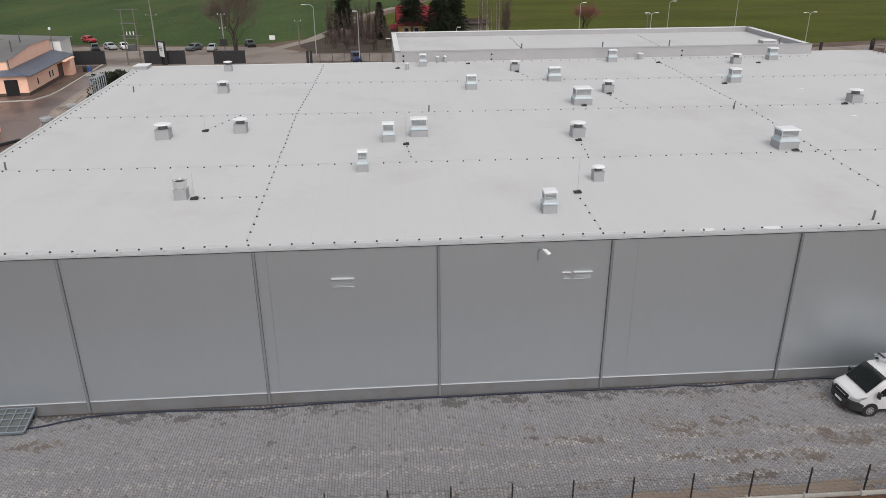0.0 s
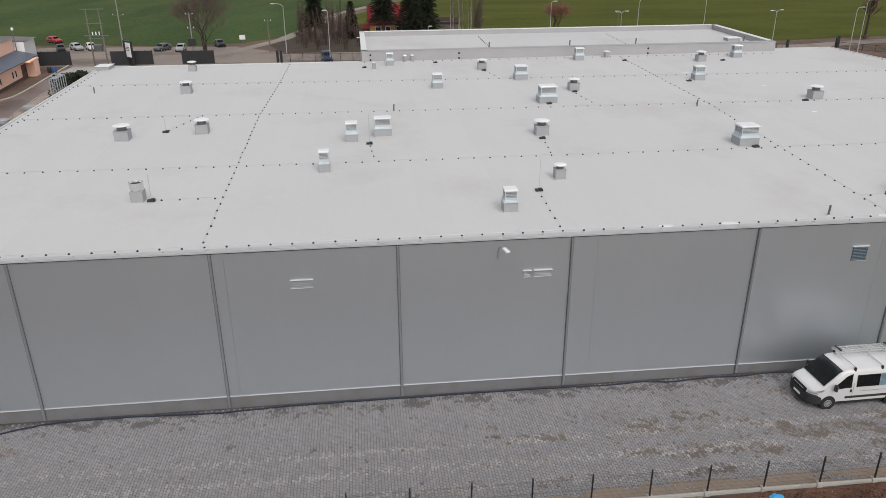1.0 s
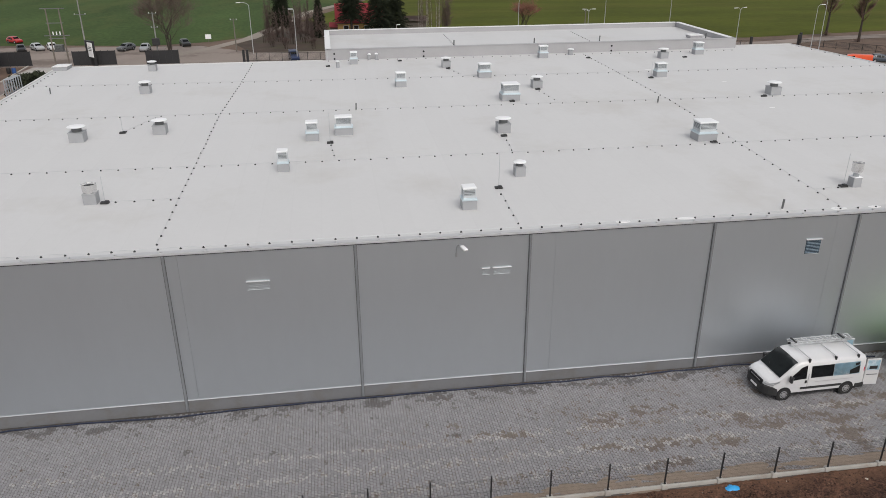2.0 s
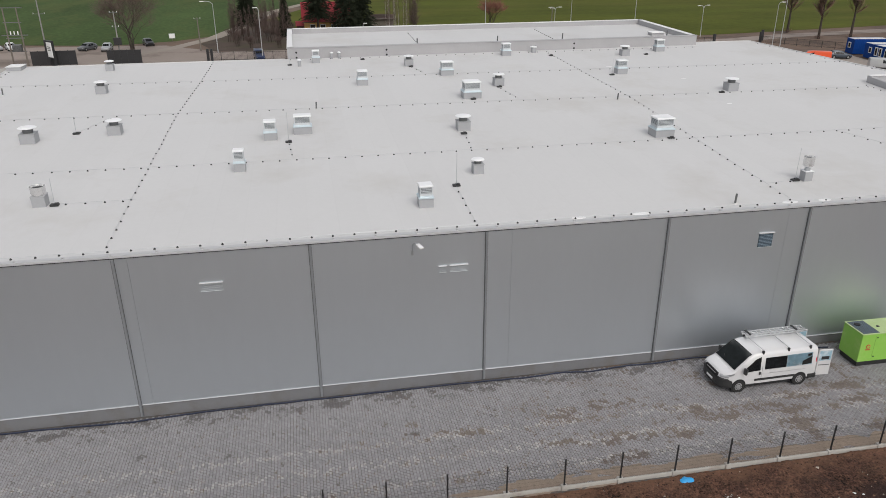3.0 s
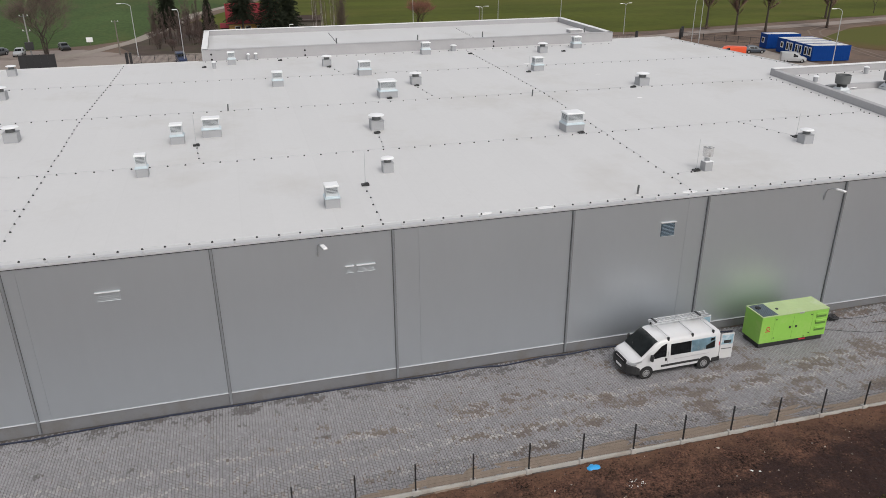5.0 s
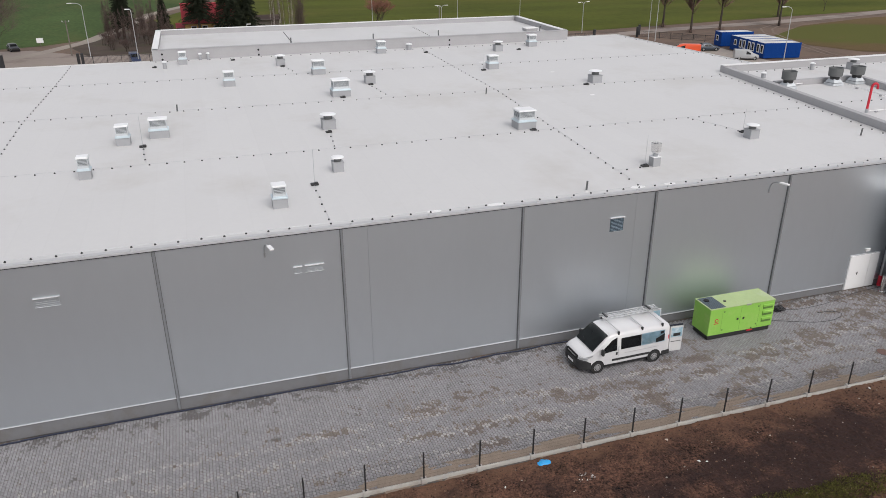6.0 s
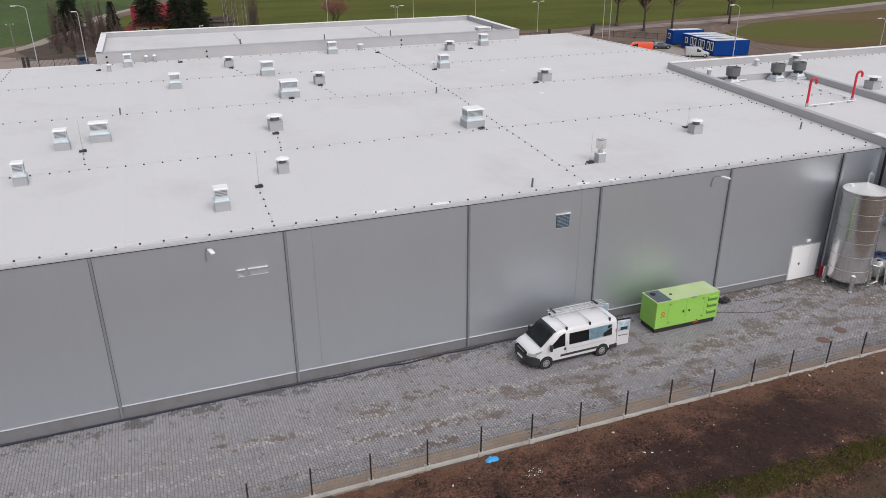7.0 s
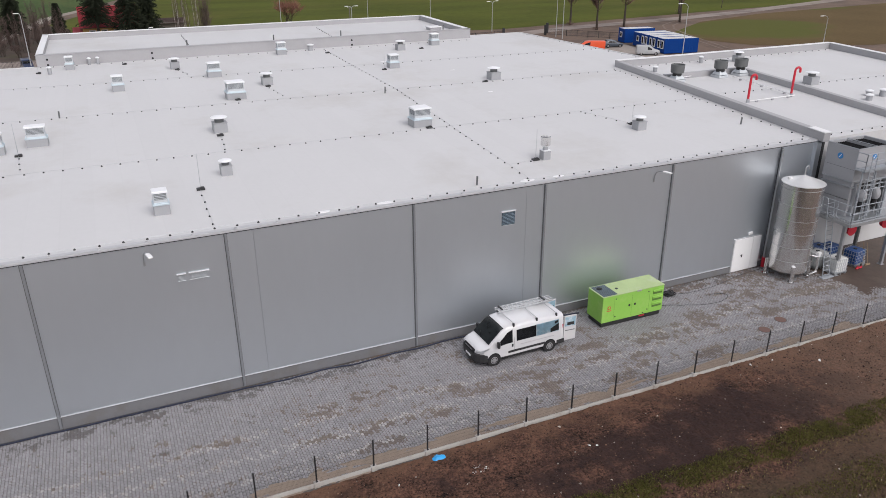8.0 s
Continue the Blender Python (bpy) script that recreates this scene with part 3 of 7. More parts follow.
# exhaust drums and red swan-neck pipes on the annex
for x, y in ((50.75, 18.3), (55.75, 18.3), (58.2, 18.3)):
    t = thing("exhaust_drum", pose(x, y, roof_z(y)), "dark grey round exhaust drum on a white flared base", "roof fan", "exhaust drums on the annex")
    bm = NB()
    box(bm, (0, 0, 0.1), (1.3, 1.3, 0.24), 0.03)
    r = bmesh.ops.create_cone(bm, cap_ends=True, segments=4, radius1=0.82, radius2=0.5, depth=0.35)
    bmesh.ops.transform(bm, matrix=Matrix.Translation((0, 0, 0.45)) @ Matrix.Rotation(radians(45), 4, "Z"), verts=r["verts"])
    part("base", bm, LOUVRE, t)
    part("neck", cyl(NB(), (0, 0, 0.55), (0, 0, 0.95), 0.46, seg=24), BLACKPLASTIC, t, smooth=True)
    part("drum", lathe(NB(), [(0.62, 0.85), (0.68, 0.9), (0.7, 1.65), (0.66, 1.66), (0.6, 1.3), (0.1, 1.28)], 28), DARKGREY, t, smooth=True)
    t.scale = (0.86, 0.86, 0.9)
for x, y, h in ((50.6, 9.8, 2.15), (55.4, 9.9, 2.35)):
    t = thing("swan_neck_pipe", pose(x, y, roof_z(y)), "red swan-neck vent pipe on the annex roof", "pipe", "red swan-neck pipes")
    pts = [(0, 0, 0.25), (0, 0, h - 0.24)] + [(0.24 - 0.24 * math.cos(a), -0.08 * math.sin(a / 2), h - 0.24 + 0.24 * math.sin(a)) for a in (math.pi * i / 8 for i in range(1, 9))] + [(0.48, -0.08, h - 0.42)]
    part("pipe", tube(NB(), pts, 0.092, 14), RED, t, smooth=True)
    part("foot", cyl(NB(), (0, 0, -0.02), (0, 0, 0.28), 0.125, 0.11, 14), GALV, t)
for a, b in (((50.6, 9.6), (55.6, 9.7)), ((55.6, 9.7), (56.6, 17.6)), ((51.8, 18.9), (59.0, 20.0))):
    t = thing("roof_pipe", pose(0, 0, 0), "thin white pipe laid across the annex roof", "pipe", "white roof pipes")
    a3, b3 = Vector((*a, roof_z(a[1]) + 0.15)), Vector((*b, roof_z(b[1]) + 0.15))
    part("pipe", cyl(NB(), a3, b3, 0.035, seg=8), COPING, t)
    for f in (0.15, 0.5, 0.85):
        p = a3.lerp(b3, f)
        part("foot", box(NB(), (p.x, p.y, p.z - 0.09), (0.22, 0.15, 0.12), 0.02), UPSTAND, t)

# ---- lightning conductor ----
holder = NB()
cyl(holder, (0, 0, -0.01), (0, 0, 0.055), 0.07, 0.05, 10)
box(holder, (0, 0, 0.065), (0.035, 0.04, 0.04))
bmesh.ops.scale(holder, vec=(0.88, 0.88, 0.85), verts=holder.verts[:])
HOLDER = mesh_of(holder, BLACKPLASTIC)


def conductor(points, step=1.0, h=None):
    """A thin wire over the roof on black plastic holders a metre apart."""
    t = thing("lightning_conductor", pose(0, 0, 0), "thin lightning wire on small black holders over the roof", "lightning conductor", "lightning conductors on the roof")
    z_at = h or roof_z
    bm = NB()
    rest = 0.3
    for (x0, y0), (x1, y1) in zip(points[:-1], points[1:]):
        a, b = Vector((x0, y0, z_at(y0))), Vector((x1, y1, z_at(y1)))
        cyl(bm, a + Vector((0, 0, 0.09)), b + Vector((0, 0, 0.09)), 0.005, seg=4)
        n = max(1, round((b - a).length / step))
        for i in range(n):
            p = a.lerp(b, (i + rest) / n)
            piece("holder", HOLDER, t, pose(p.x + random.uniform(-0.03, 0.03), p.y + random.uniform(-0.03, 0.03), p.z, 0, 0, random.uniform(0, 90)))
    part("wire", bm, GALV, t)


conductor([(-27.0, 0.42), (46.6, 0.42)])
conductor([(-26.6, 12.75), (-8.7, 12.4), (48.2, 12.3)])
conductor([(-26.6, 25.45), (49.3, 24.3)])
conductor([(-26.6, 37.4), (-8.7, 36.65), (54.2, 35.2)])
conductor([(-26.55, 0.6), (-26.55, 46.6)])
conductor([(-8.95, 0.7), (-9.05, 25.1), (-8.55, 36.6), (-8.3, 46.3)])
conductor([(25.15, 0.5), (25.85, 12.4), (26.55, 24.0), (26.4, 45.8)])
conductor([(8.1, 0.7), (8.2, 5.9)])
conductor([(10.6, 12.6), (10.9, 16.0)])
conductor([(16.9, 29.6), (17.4, 25.3)])
conductor([(-12.5, 6.95), (-8.7, 6.95)])
conductor([(-15.0, 20.9), (-13.4, 25.3)])
conductor([(-0.88, 16.1), (-0.6, 12.7)])
conductor([(27.2, 3.4), (25.3, 3.2)])
conductor([(37.8, 8.0), (36.4, 12.4)])
conductor([(10.8, 40.2), (11.6, 37.0)])
conductor([(46.5, 0.6), (49.0, 25.6)])
conductor([(55.5, 27.0), (52.0, 48.2)], 2.0)
conductor([(-1.0, 45.9), (44.3, 45.9)])
conductor([(50.0, 12.9), (56.8, 12.6)])
conductor([(60.0, 12.9), (77.0, 12.6)])
conductor([(47.5, 0.5), (75.5, 0.5)])
conductor([(51.0, 25.1), (78.2, 25.1)])
conductor([(13.2, 48.0), (13.6, 62.0)], h=lambda y: 10.42)
conductor([(29.0, 48.0), (30.0, 62.0)], h=lambda y: 10.42)
for x, y, tall in ((-12.7, 6.92, 1.5), (8.25, 6.11, 2.0), (-15.04, 20.84, 1.2), (-0.88, 16.29, 2.0), (10.87, 16.2, 0.0), (13.77, 25.9, 0.0), (27.3, 3.5, 1.9), (37.85, 7.95, 1.6), (17.0, 29.9, 0.0), (24.3, 12.6, 0.0), (-0.8, 43.0, 1.5), (10.8, 40.2, 0.0), (28.6, 33.0, 1.5), (34.9, 24.6, 0.0), (36.4, 42.5, 0.0), (26.2, 43.6, 0.0), (6.5, 44.8, 0.0)):
    t = thing("lightning_rod", pose(x, y, roof_z(y)), "thin lightning rod in a dark square foot on the roof" if tall else "dark square foot of a lightning wire on the roof", "lightning rod", "lightning rods on the roof")
    bm = NB()
    box(bm, (0, 0, 0.06), (0.42, 0.3, 0.1), 0.02)
    box(bm, (0.08, 0.02, 0.12), (0.2, 0.22, 0.06), 0.01)
    part("foot", bm, BLACKPLASTIC, t)
    if tall:
        part("rod", cyl(NB(), (0, 0, 0.1), (0.02, 0, tall), 0.012, 0.008, 6), GALV, t)
# repaired spots of the membrane along the front edge
for x, y, a, b in ((13.3, 0.5, 0.75, 0.3), (16.6, 0.45, 0.95, 0.36), (25.0, 0.55, 0.9, 0.4), (27.0, 0.5, 0.7, 0.32), (34.5, 30.5, 0.5, 0.2), (30.0, 37.0, 0.7, 0.25), (33.5, 21.0, 0.45, 0.3)):
    bm = lathe(NB(), [(1.0, -0.004), (1.0, 0.008), (0.92, 0.012)], 20)
    solid("membrane_patch", bm, WHITEPAINT, "white oval repair patch on the grey membrane", "patch", m=pose(x, y, roof_z(y)) @ Matrix.Diagonal((a / 2, b / 2, 1, 1)))
# small upright stubs and a hatch on the raised rear roof
for x, y in ((12.9, 49.5), (22.0, 49.8), (29.8, 50.4), (42.6, 50.4)):
    t = thing("roof_tube", pose(x, y, 10.4), "thin grey upright tube on the roof membrane", "tube", "thin tubes on the roof")
    part("tube", cyl(NB(), (0, 0, 0), (0.02, 0, 0.85), 0.07, seg=10), DARKGREY, t)
t = thing("roof_hatch", pose(42.6, 53.2, 10.4), "white roof hatch on the raised rear roof", "roof hatch")
part("kerb", box(NB(), (0, 0, 0.15), (1.5, 1.2, 0.34), 0.02), UPSTAND, t)
part("lid", box(NB(), (0, 0, 0.36), (1.7, 1.4, 0.1), 0.03), WHITEPAINT, t)
for x in (-0.1, 9.2, 30.0):
    for z in (10.05, 10.55):
        part("overflow_pipe", cyl(NB(), (x, 46.35 + 0.0219 * x, z), (x, 46.6 + 0.0219 * x, z), 0.1, seg=12), DARK, rear)

# ---- fittings on the front wall ----
PALESLAT = mat("grille_slat_zinc", (0.40, 0.42, 0.43), 0.5, 0.2, vary=0.05, bump=0)
GRILLESLAT = mat("grille_slat_blue", (0.36, 0.46, 0.54), 0.45, 0.2, vary=0.05, bump=0)
GRILLEBLUE = mat("grille_blue_grey", (0.05, 0.075, 0.10), 0.45, 0.3, vary=0.05, bump=0)


def wall_grille(x0, x1, z0, z1, back, slats):
    t = thing("wall_grille", pose((x0 + x1) / 2, 0, (z0 + z1) / 2), "pale louvred ventilation grille on the steel wall", "grille", "ventilation grilles on the wall")
    w, h = x1 - x0, z1 - z0
    part("backing", box(NB(), (0, -0.008, 0), (w - 0.02, 0.016, h - 0.02)), back, t)
    part("hood", box(NB(), (0, -0.05, h / 2 - 0.02), (w + 0.06, 0.12, 0.035), 0.006), FLASHING, t)
    part("sill", box(NB(), (0, -0.02, -h / 2), (w, 0.04, 0.015), 0.003), LOUVRE, t)
    me = mesh_of(box(NB(), (0, 0, 0), (w - 0.08, 0.03, 0.010), m=Matrix.Rotation(radians(-25), 4, "X")), GRILLESLAT if back is GRILLEBLUE else PALESLAT)
    for i in range(slats):
        piece("slat", me, t, pose(0, -0.026, -h / 2 + 0.07 + i * (h - 0.18) / max(1, slats - 1)))


wall_grille(-5.0, -4.0, 6.44, 6.89, PANEL, 4)
wall_grille(6.12, 6.48, 6.40, 6.77, PANEL, 4)
wall_grille(6.66, 7.53, 6.40, 6.77, PANEL, 4)
wall_grille(23.12, 23.96, 6.33, 7.16, GRILLEBLUE, 9)
for x in (4.84, 33.45):
    t = thing("wall_lamp", pose(x, 0, 7.55), "white wall lamp on a curved bracket under the roof edge", "lamp", "wall lamps")
    part("plate", box(NB(), (0, -0.02, 0), (0.1, 0.04, 0.22), 0.01), GALV, t)
    pts = [(0, -0.04, 0.0), (0, -0.06, 0.32), (0.02, -0.14, 0.52), (0.08, -0.34, 0.64), (0.16, -0.62, 0.68)]
    part("bracket", tube(NB(), pts, 0.03, 8), GALV, t, smooth=True)
    part("head", box(NB(), (0.22, -0.86, 0.68), (0.2, 0.55, 0.09), 0.03, rz=12), WHITEPAINT, t)
t = thing("steel_door", pose(42.05, 0, 0), "white double steel door in the grey wall", "door")
part("frame", box(NB(), (0, -0.02, 1.2), (2.46, 0.06, 2.42), 0.01), FLASHING, t)
for sx, w in ((-0.36, 1.6), (0.82, 0.72)):
    leaf = part("leaf", box(NB(), (sx, -0.06, 1.2), (w, 0.05, 2.32), 0.008), WHITEPAINT, t)
    if w > 1:
        bm = NB()
        box(bm, (sx - 0.05, -0.1, 1.12), (0.06, 0.03, 0.2), 0.008)
        box(bm, (sx - 0.12, -0.13, 1.16), (0.16, 0.03, 0.03), 0.006)
        part("handle", bm, BLACKPLASTIC, leaf, "black door handle")
t = thing("emergency_lamp", pose(42.15, 0, 2.67), "small white lamp box above the steel door", "lamp")
part("body", box(NB(), (0, -0.05, 0), (0.34, 0.1, 0.18), 0.02), WHITEPAINT, t)

# ---- main van ----
VANWHITE = mat("van_white_paint", (0.57, 0.57, 0.58), 0.25, vary=0.02, bump=0.0, coat=0.6, tint=(0.62, 0.60, 0.57), amount=0.3, tint_scale=0.8)
GLASS = mat("tinted_glass", (0.012, 0.014, 0.016), 0.06, vary=0.0, bump=0, spec=0.7)
SCREEN = mat("windscreen_glass", (0.016, 0.021, 0.022), 0.05, vary=0.5, big=1.5, fine=4, bump=0, spec=0.38)
BUMPER = mat("grey_bumper_plastic", (0.024, 0.024, 0.025), 0.6, vary=0.1, bump=0.03)
TYRE = mat("tyre_rubber", (0.022, 0.022, 0.022), 0.85, vary=0.15, bump=0.05)
RIM = mat("rim_silver", (0.42, 0.42, 0.43), 0.35, 0.7, vary=0.05, bump=0)
LAMPGLASS = mat("lamp_glass", (0.36, 0.37, 0.38), 0.12, vary=0.05, bump=0)
ALU = mat("aluminium", (0.62, 0.63, 0.64), 0.38, 0.85, vary=0.06, bump=0.01)
PICTURE = mat("window_print", (0.26, 0.40, 0.48), 0.3, vary=0.35, big=1.6, fine=5.0, bump=0, tint=(0.62, 0.66, 0.68), amount=0.8, tint_scale=1.3)
VAN = ((0.0, 0.48, 0.42, 0.60, 0.80, 0.86, 0.42), (0.06, 0.68, 0.36, 0.66, 0.92, 0.98, 0.60), (0.20, 0.86, 0.31, 0.74, 0.99, 1.05, 0.74), (0.42, 0.98, 0.30, 0.84, 1.05, 1.12, 0.82), (0.66, 1.02, 0.30, 0.94, 1.12, 1.20, 0.84), (1.08, 1.02, 0.30, 1.05, 1.48, 1.58, 0.82), (1.46, 1.02, 0.30, 1.10, 1.80, 1.93, 0.79), (1.76, 1.025, 0.30, 1.12, 1.92, 2.06, 0.80), (2.3, 1.025, 0.30, 1.12, 1.95, 2.10, 0.82), (3.7, 1.025, 0.30, 1.12, 1.95, 2.115, 0.82), (5.1, 1.025, 0.32, 1.12, 1.95, 2.10, 0.82), (5.28, 1.0, 0.42, 1.12, 1.92, 2.06, 0.80))


def at_station(table, x):
    for a, b in zip(table[:-1], table[1:]):
        if a[0] <= x <= b[0]:
            f = (x - a[0]) / (b[0] - a[0])
            return [p + (q - p) * f for p, q in zip(a, b)]
    return list(table[-1])


def ring(s, grow=0.0, cap=None):
    x, w, zb, belt, sh, top, wt = s
    half = [(w * 0.86, zb), (w, zb + 0.1), (w + 0.01, (zb + belt) / 2), (w, belt), (wt + 0.13, sh), (wt + 0.06, sh + (top - sh) * 0.62), (wt - 0.03, top)]
    half = [(y + grow, min(z, cap) if cap else z) for y, z in half]
    return [(x, y, z) for y, z in half] + [(x, -y, z) for y, z in half[::-1]]


def loft(bm, rings):
    vs = [[bm.verts.new(p) for p in r] for r in rings]
    k = len(vs[0])
    for a, b in zip(vs[:-1], vs[1:]):
        for i in range(k):
            bm.faces.new((a[i], a[(i + 1) % k], b[(i + 1) % k], b[i]))
    bm.faces.new(vs[0][::-1]), bm.faces.new(vs[-1])
    return bm


def side_patch(bm, table, xs, v0, v1, side, out=0.012):
    """A pane on the flank between belt and shoulder; v0, v1 may be pairs for the two ends."""
    v0, v1 = (v0 if isinstance(v0, tuple) else (v0, v0)), (v1 if isinstance(v1, tuple) else (v1, v1))
    cols = []
    for i, x in enumerate(xs):
        f = i / (len(xs) - 1)
        _, w, zb, belt, sh, top, wt = at_station(table, x)
        col = []
        for lo, hi in ((v0, None), (v1, None)):
            v = lo[0] + (lo[1] - lo[0]) * f
            col.append((x, side * (w + (wt + 0.13 - w) * v + out), belt + (sh - belt) * v))
        cols.append(col)
    vs = [[bm.verts.new(p) for p in c] for c in cols]
    for a, b in zip(vs[:-1], vs[1:]):
        bm.faces.new((a[0], b[0], b[1], a[1]))
    bmesh.ops.solidify(bm, geom=bm.faces[:], thickness=0.008)
    return bm


def wheel(parent, x, y, z, r, side, width=0.22):
    w = thing("wheel", Matrix(), "", "")
    for key in list(w.keys()):
        del w[key]
    w.parent = parent
    w.matrix_basis = pose(x, y, z)
    a, b = side * -width / 2, side * width / 2
    bm = NB()
    cyl(bm, (0, a, 0), (0, b, 0), r, r, 24)
    bmesh.ops.bevel(bm, geom=[e for e in bm.edges if len(e.link_faces) == 2 and any(len(f.verts) > 4 for f in e.link_faces)], offset=0.03, segments=2, affect="EDGES")
    part("tyre", bm, TYRE, w, smooth=True)
    bm = NB()
    cyl(bm, (0, b * 0.9, 0), (0, b + side * 0.008, 0), r * 0.62, r * 0.58, 20)
    cyl(bm, (0, b, 0), (0, b + side * 0.03, 0), r * 0.22, r * 0.16, 12)
    part("rim", bm, RIM, w, smooth=True)
    for i in range(10 if r > 0.33 else 0):
        an = 2 * math.pi * i / 10
        bm = cyl(NB(), (math.cos(an) * r * 0.42, b + side * 0.004, math.sin(an) * r * 0.42), (math.cos(an) * r * 0.42, b + side * 0.012, math.sin(an) * r * 0.42), r * 0.08, seg=8)
        part("rim_hole", bm, DARK, w)
    return w


van = thing("panel_van", pose(19.92, -2.6, 0.0, 0, 0, 0.8), "white panel van with a roof ladder and open rear doors", "van")
body = part("body", loft(NB(), [ring(s) for s in VAN]), VANWHITE, van, smooth=True)
part("underbody", box(NB(), (2.75, 0, 0.27), (4.7, 1.75, 0.2), 0.02), BLACKPLASTIC, van)
bm = NB()
for_bumper = [(-0.06, 0.50, 0.34, 0.52, 0.62, 0.68, 0.42), (0.0, 0.72, 0.27, 0.60, 0.76, 0.82, 0.62), (0.16, 0.90, 0.23, 0.62, 0.78, 0.84, 0.78), (0.36, 1.01, 0.22, 0.62, 0.76, 0.82, 0.88), (0.56, 1.045, 0.22, 0.56, 0.66, 0.72, 0.92)]
loft(bm, [ring(s) for s in for_bumper])
part("front_bumper", bm, BUMPER, van)
bm = NB()
box(bm, (0.04, 0, 0.83), (0.15, 1.12, 0.30), 0.06)
part("grille", bm, DARK, van)
part("grille_strip", box(NB(), (-0.04, 0, 0.90), (0.02, 0.8, 0.03), 0.006), RIM, van)
part("number_plate", box(NB(), (-0.075, 0, 0.50), (0.03, 0.52, 0.11), 0.004), WHITEPAINT, van)
bm = NB()
cols = []
for i in range(7):
    x = 0.70 + i * (1.60 - 0.70) / 6
    s = at_station(VAN, x)
    cols.append([bm.verts.new((x - 0.02, (s[6] + 0.03) * f, s[5] + 0.012 + 0.02 * (1 - f * f))) for f in (-1, -0.5, 0, 0.5, 1)])
for a, b in zip(cols[:-1], cols[1:]):
    for i in range(4):
        bm.faces.new((a[i], b[i], b[i + 1], a[i + 1]))
bmesh.ops.solidify(bm, geom=bm.faces[:], thickness=0.01)
part("windscreen", bm, SCREEN, van, "dark tinted windscreen", smooth=True)
part("wiper", tube(NB(), [(0.72, -0.1, 1.28), (0.88, 0.45, 1.44)], 0.012, 5), BLACKPLASTIC, van)
for side in (-1, 1):
    part("door_window", side_patch(NB(), VAN, (1.22, 1.42, 1.6, 1.74, 2.06), (0.02, 0.04), (0.40, 0.95), side), GLASS, van)
    part("side_window", side_patch(NB(), VAN, (2.3, 2.9, 3.52), 0.06, 0.84, side), GLASS, van, "black tinted side window")
    if side < 0:
        part("side_print", side_patch(NB(), VAN, (3.54, 4.2, 4.98), 0.06, 0.86, side), PICTURE, van, "blue-grey landscape print over the rear window")
        part("print_shape", side_patch(NB(), VAN, (4.42, 4.7, 4.96), (0.08, 0.12), (0.34, 0.62), side, 0.02), BLACKPLASTIC, van)
        part("print_shape", side_patch(NB(), VAN, (4.7, 4.82, 4.92), (0.6, 0.66), (0.78, 0.82), side, 0.02), BLACKPLASTIC, van)
    part("headlight", side_patch(NB(), VAN, (0.2, 0.36, 0.5, 0.66), (0.45, 0.55), (0.98, 0.92), side, 0.02), LAMPGLASS, van)
    part("front_lamp", box(NB(), (0.24, side * 0.80, 0.93), (0.46, 0.2, 0.13), 0.05, rz=side * 38), LAMPGLASS, van)
    part("side_moulding", box(NB(), (2.95, side * 1.03, 0.62), (2.3, 0.03, 0.13), 0.01), BUMPER, van)
    part("door_seam", box(NB(), (2.16, side * 1.034, 0.95), (0.012, 0.006, 0.95)), DARKGREY, van)
    part("door_handle", box(NB(), (2.05, side * 1.045, 0.98), (0.1, 0.03, 0.16), 0.01), BLACKPLASTIC, van)
    part("script_line", box(NB(), (3.6, side * 1.0335, 0.93), (2.1, 0.004, 0.028)), RIM, van)
    m = part("mirror", box(NB(), (1.12, side * 1.18, 1.28), (0.12, 0.2, 0.34), 0.04), BLACKPLASTIC, van)
    part("mirror_glass", box(NB(), (1.185, side * 1.18, 1.28), (0.01, 0.16, 0.28), 0.004), LAMPGLASS, m)
    for x in (0.95, 4.4):
        part("wheel_arch", cyl(NB(), (x, side * 0.9, 0.36), (x, side * 1.036, 0.36), 0.40, seg=24), DARK, van)
        wheel(van, x, side * 0.94, 0.34, 0.345, side)
    part("rear_bumper", box(NB(), (5.1, side * 0.86, 0.46), (0.5, 0.38, 0.26), 0.04), BUMPER, van)
    part("tail_lamp", box(NB(), (5.245, side * 0.965, 1.2), (0.06, 0.06, 0.55), 0.02), RED, van)
part("rear_opening", box(NB(), (5.27, 0, 1.17), (0.03, 1.5, 1.42)), DARK, van)
for side in (-1, 1):
    d = part("rear_door", box(NB(), (5.70, side * 1.0, 1.17), (0.76, 0.06, 1.5), 0.02, rz=side * 4), VANWHITE, van, "open white rear door")
    part("door_glass", box(NB(), (5.70, side * 1.0, 1.56), (0.66, 0.07, 0.58), 0.01, rz=side * 4), PICTURE, d)
    part("door_print", box(NB(), (5.72, side * 1.0, 1.43), (0.46, 0.076, 0.22), 0.02, rz=side * 4), BLACKPLASTIC, d)
    part("door_strip", box(NB(), (5.70, side * 1.0, 1.02), (0.6, 0.068, 0.05), rz=side * 4), DARKGREY, d)
for x in (2.17, 3.6, 4.85):
    b = part("roof_bar", box(NB(), (x, 0, 2.20), (0.035, 1.7, 0.03), 0.008), RIM, van)
    for side in (-1, 1):
        part("bar_foot", box(NB(), (x, side * 0.86, 2.09), (0.1, 0.1, 0.2), 0.02), BLACKPLASTIC, b)
ladder = thing("ladder", pose(20.16, -2.47, -0.14, 0, 0, 0.8), "aluminium extension ladder tied to the van roof", "ladder")
for y in (0.28, 0.62, 0.34, 0.68):
    z = 2.39 if y in (0.28, 0.62) else 2.47
    part("rail", box(NB(), (3.45, y, z + 0.03), (3.5, 0.03, 0.07), 0.006), ALU, ladder)
me = mesh_of(cyl(NB(), (0, -0.17, 0), (0, 0.17, 0), 0.018, seg=8), ALU)
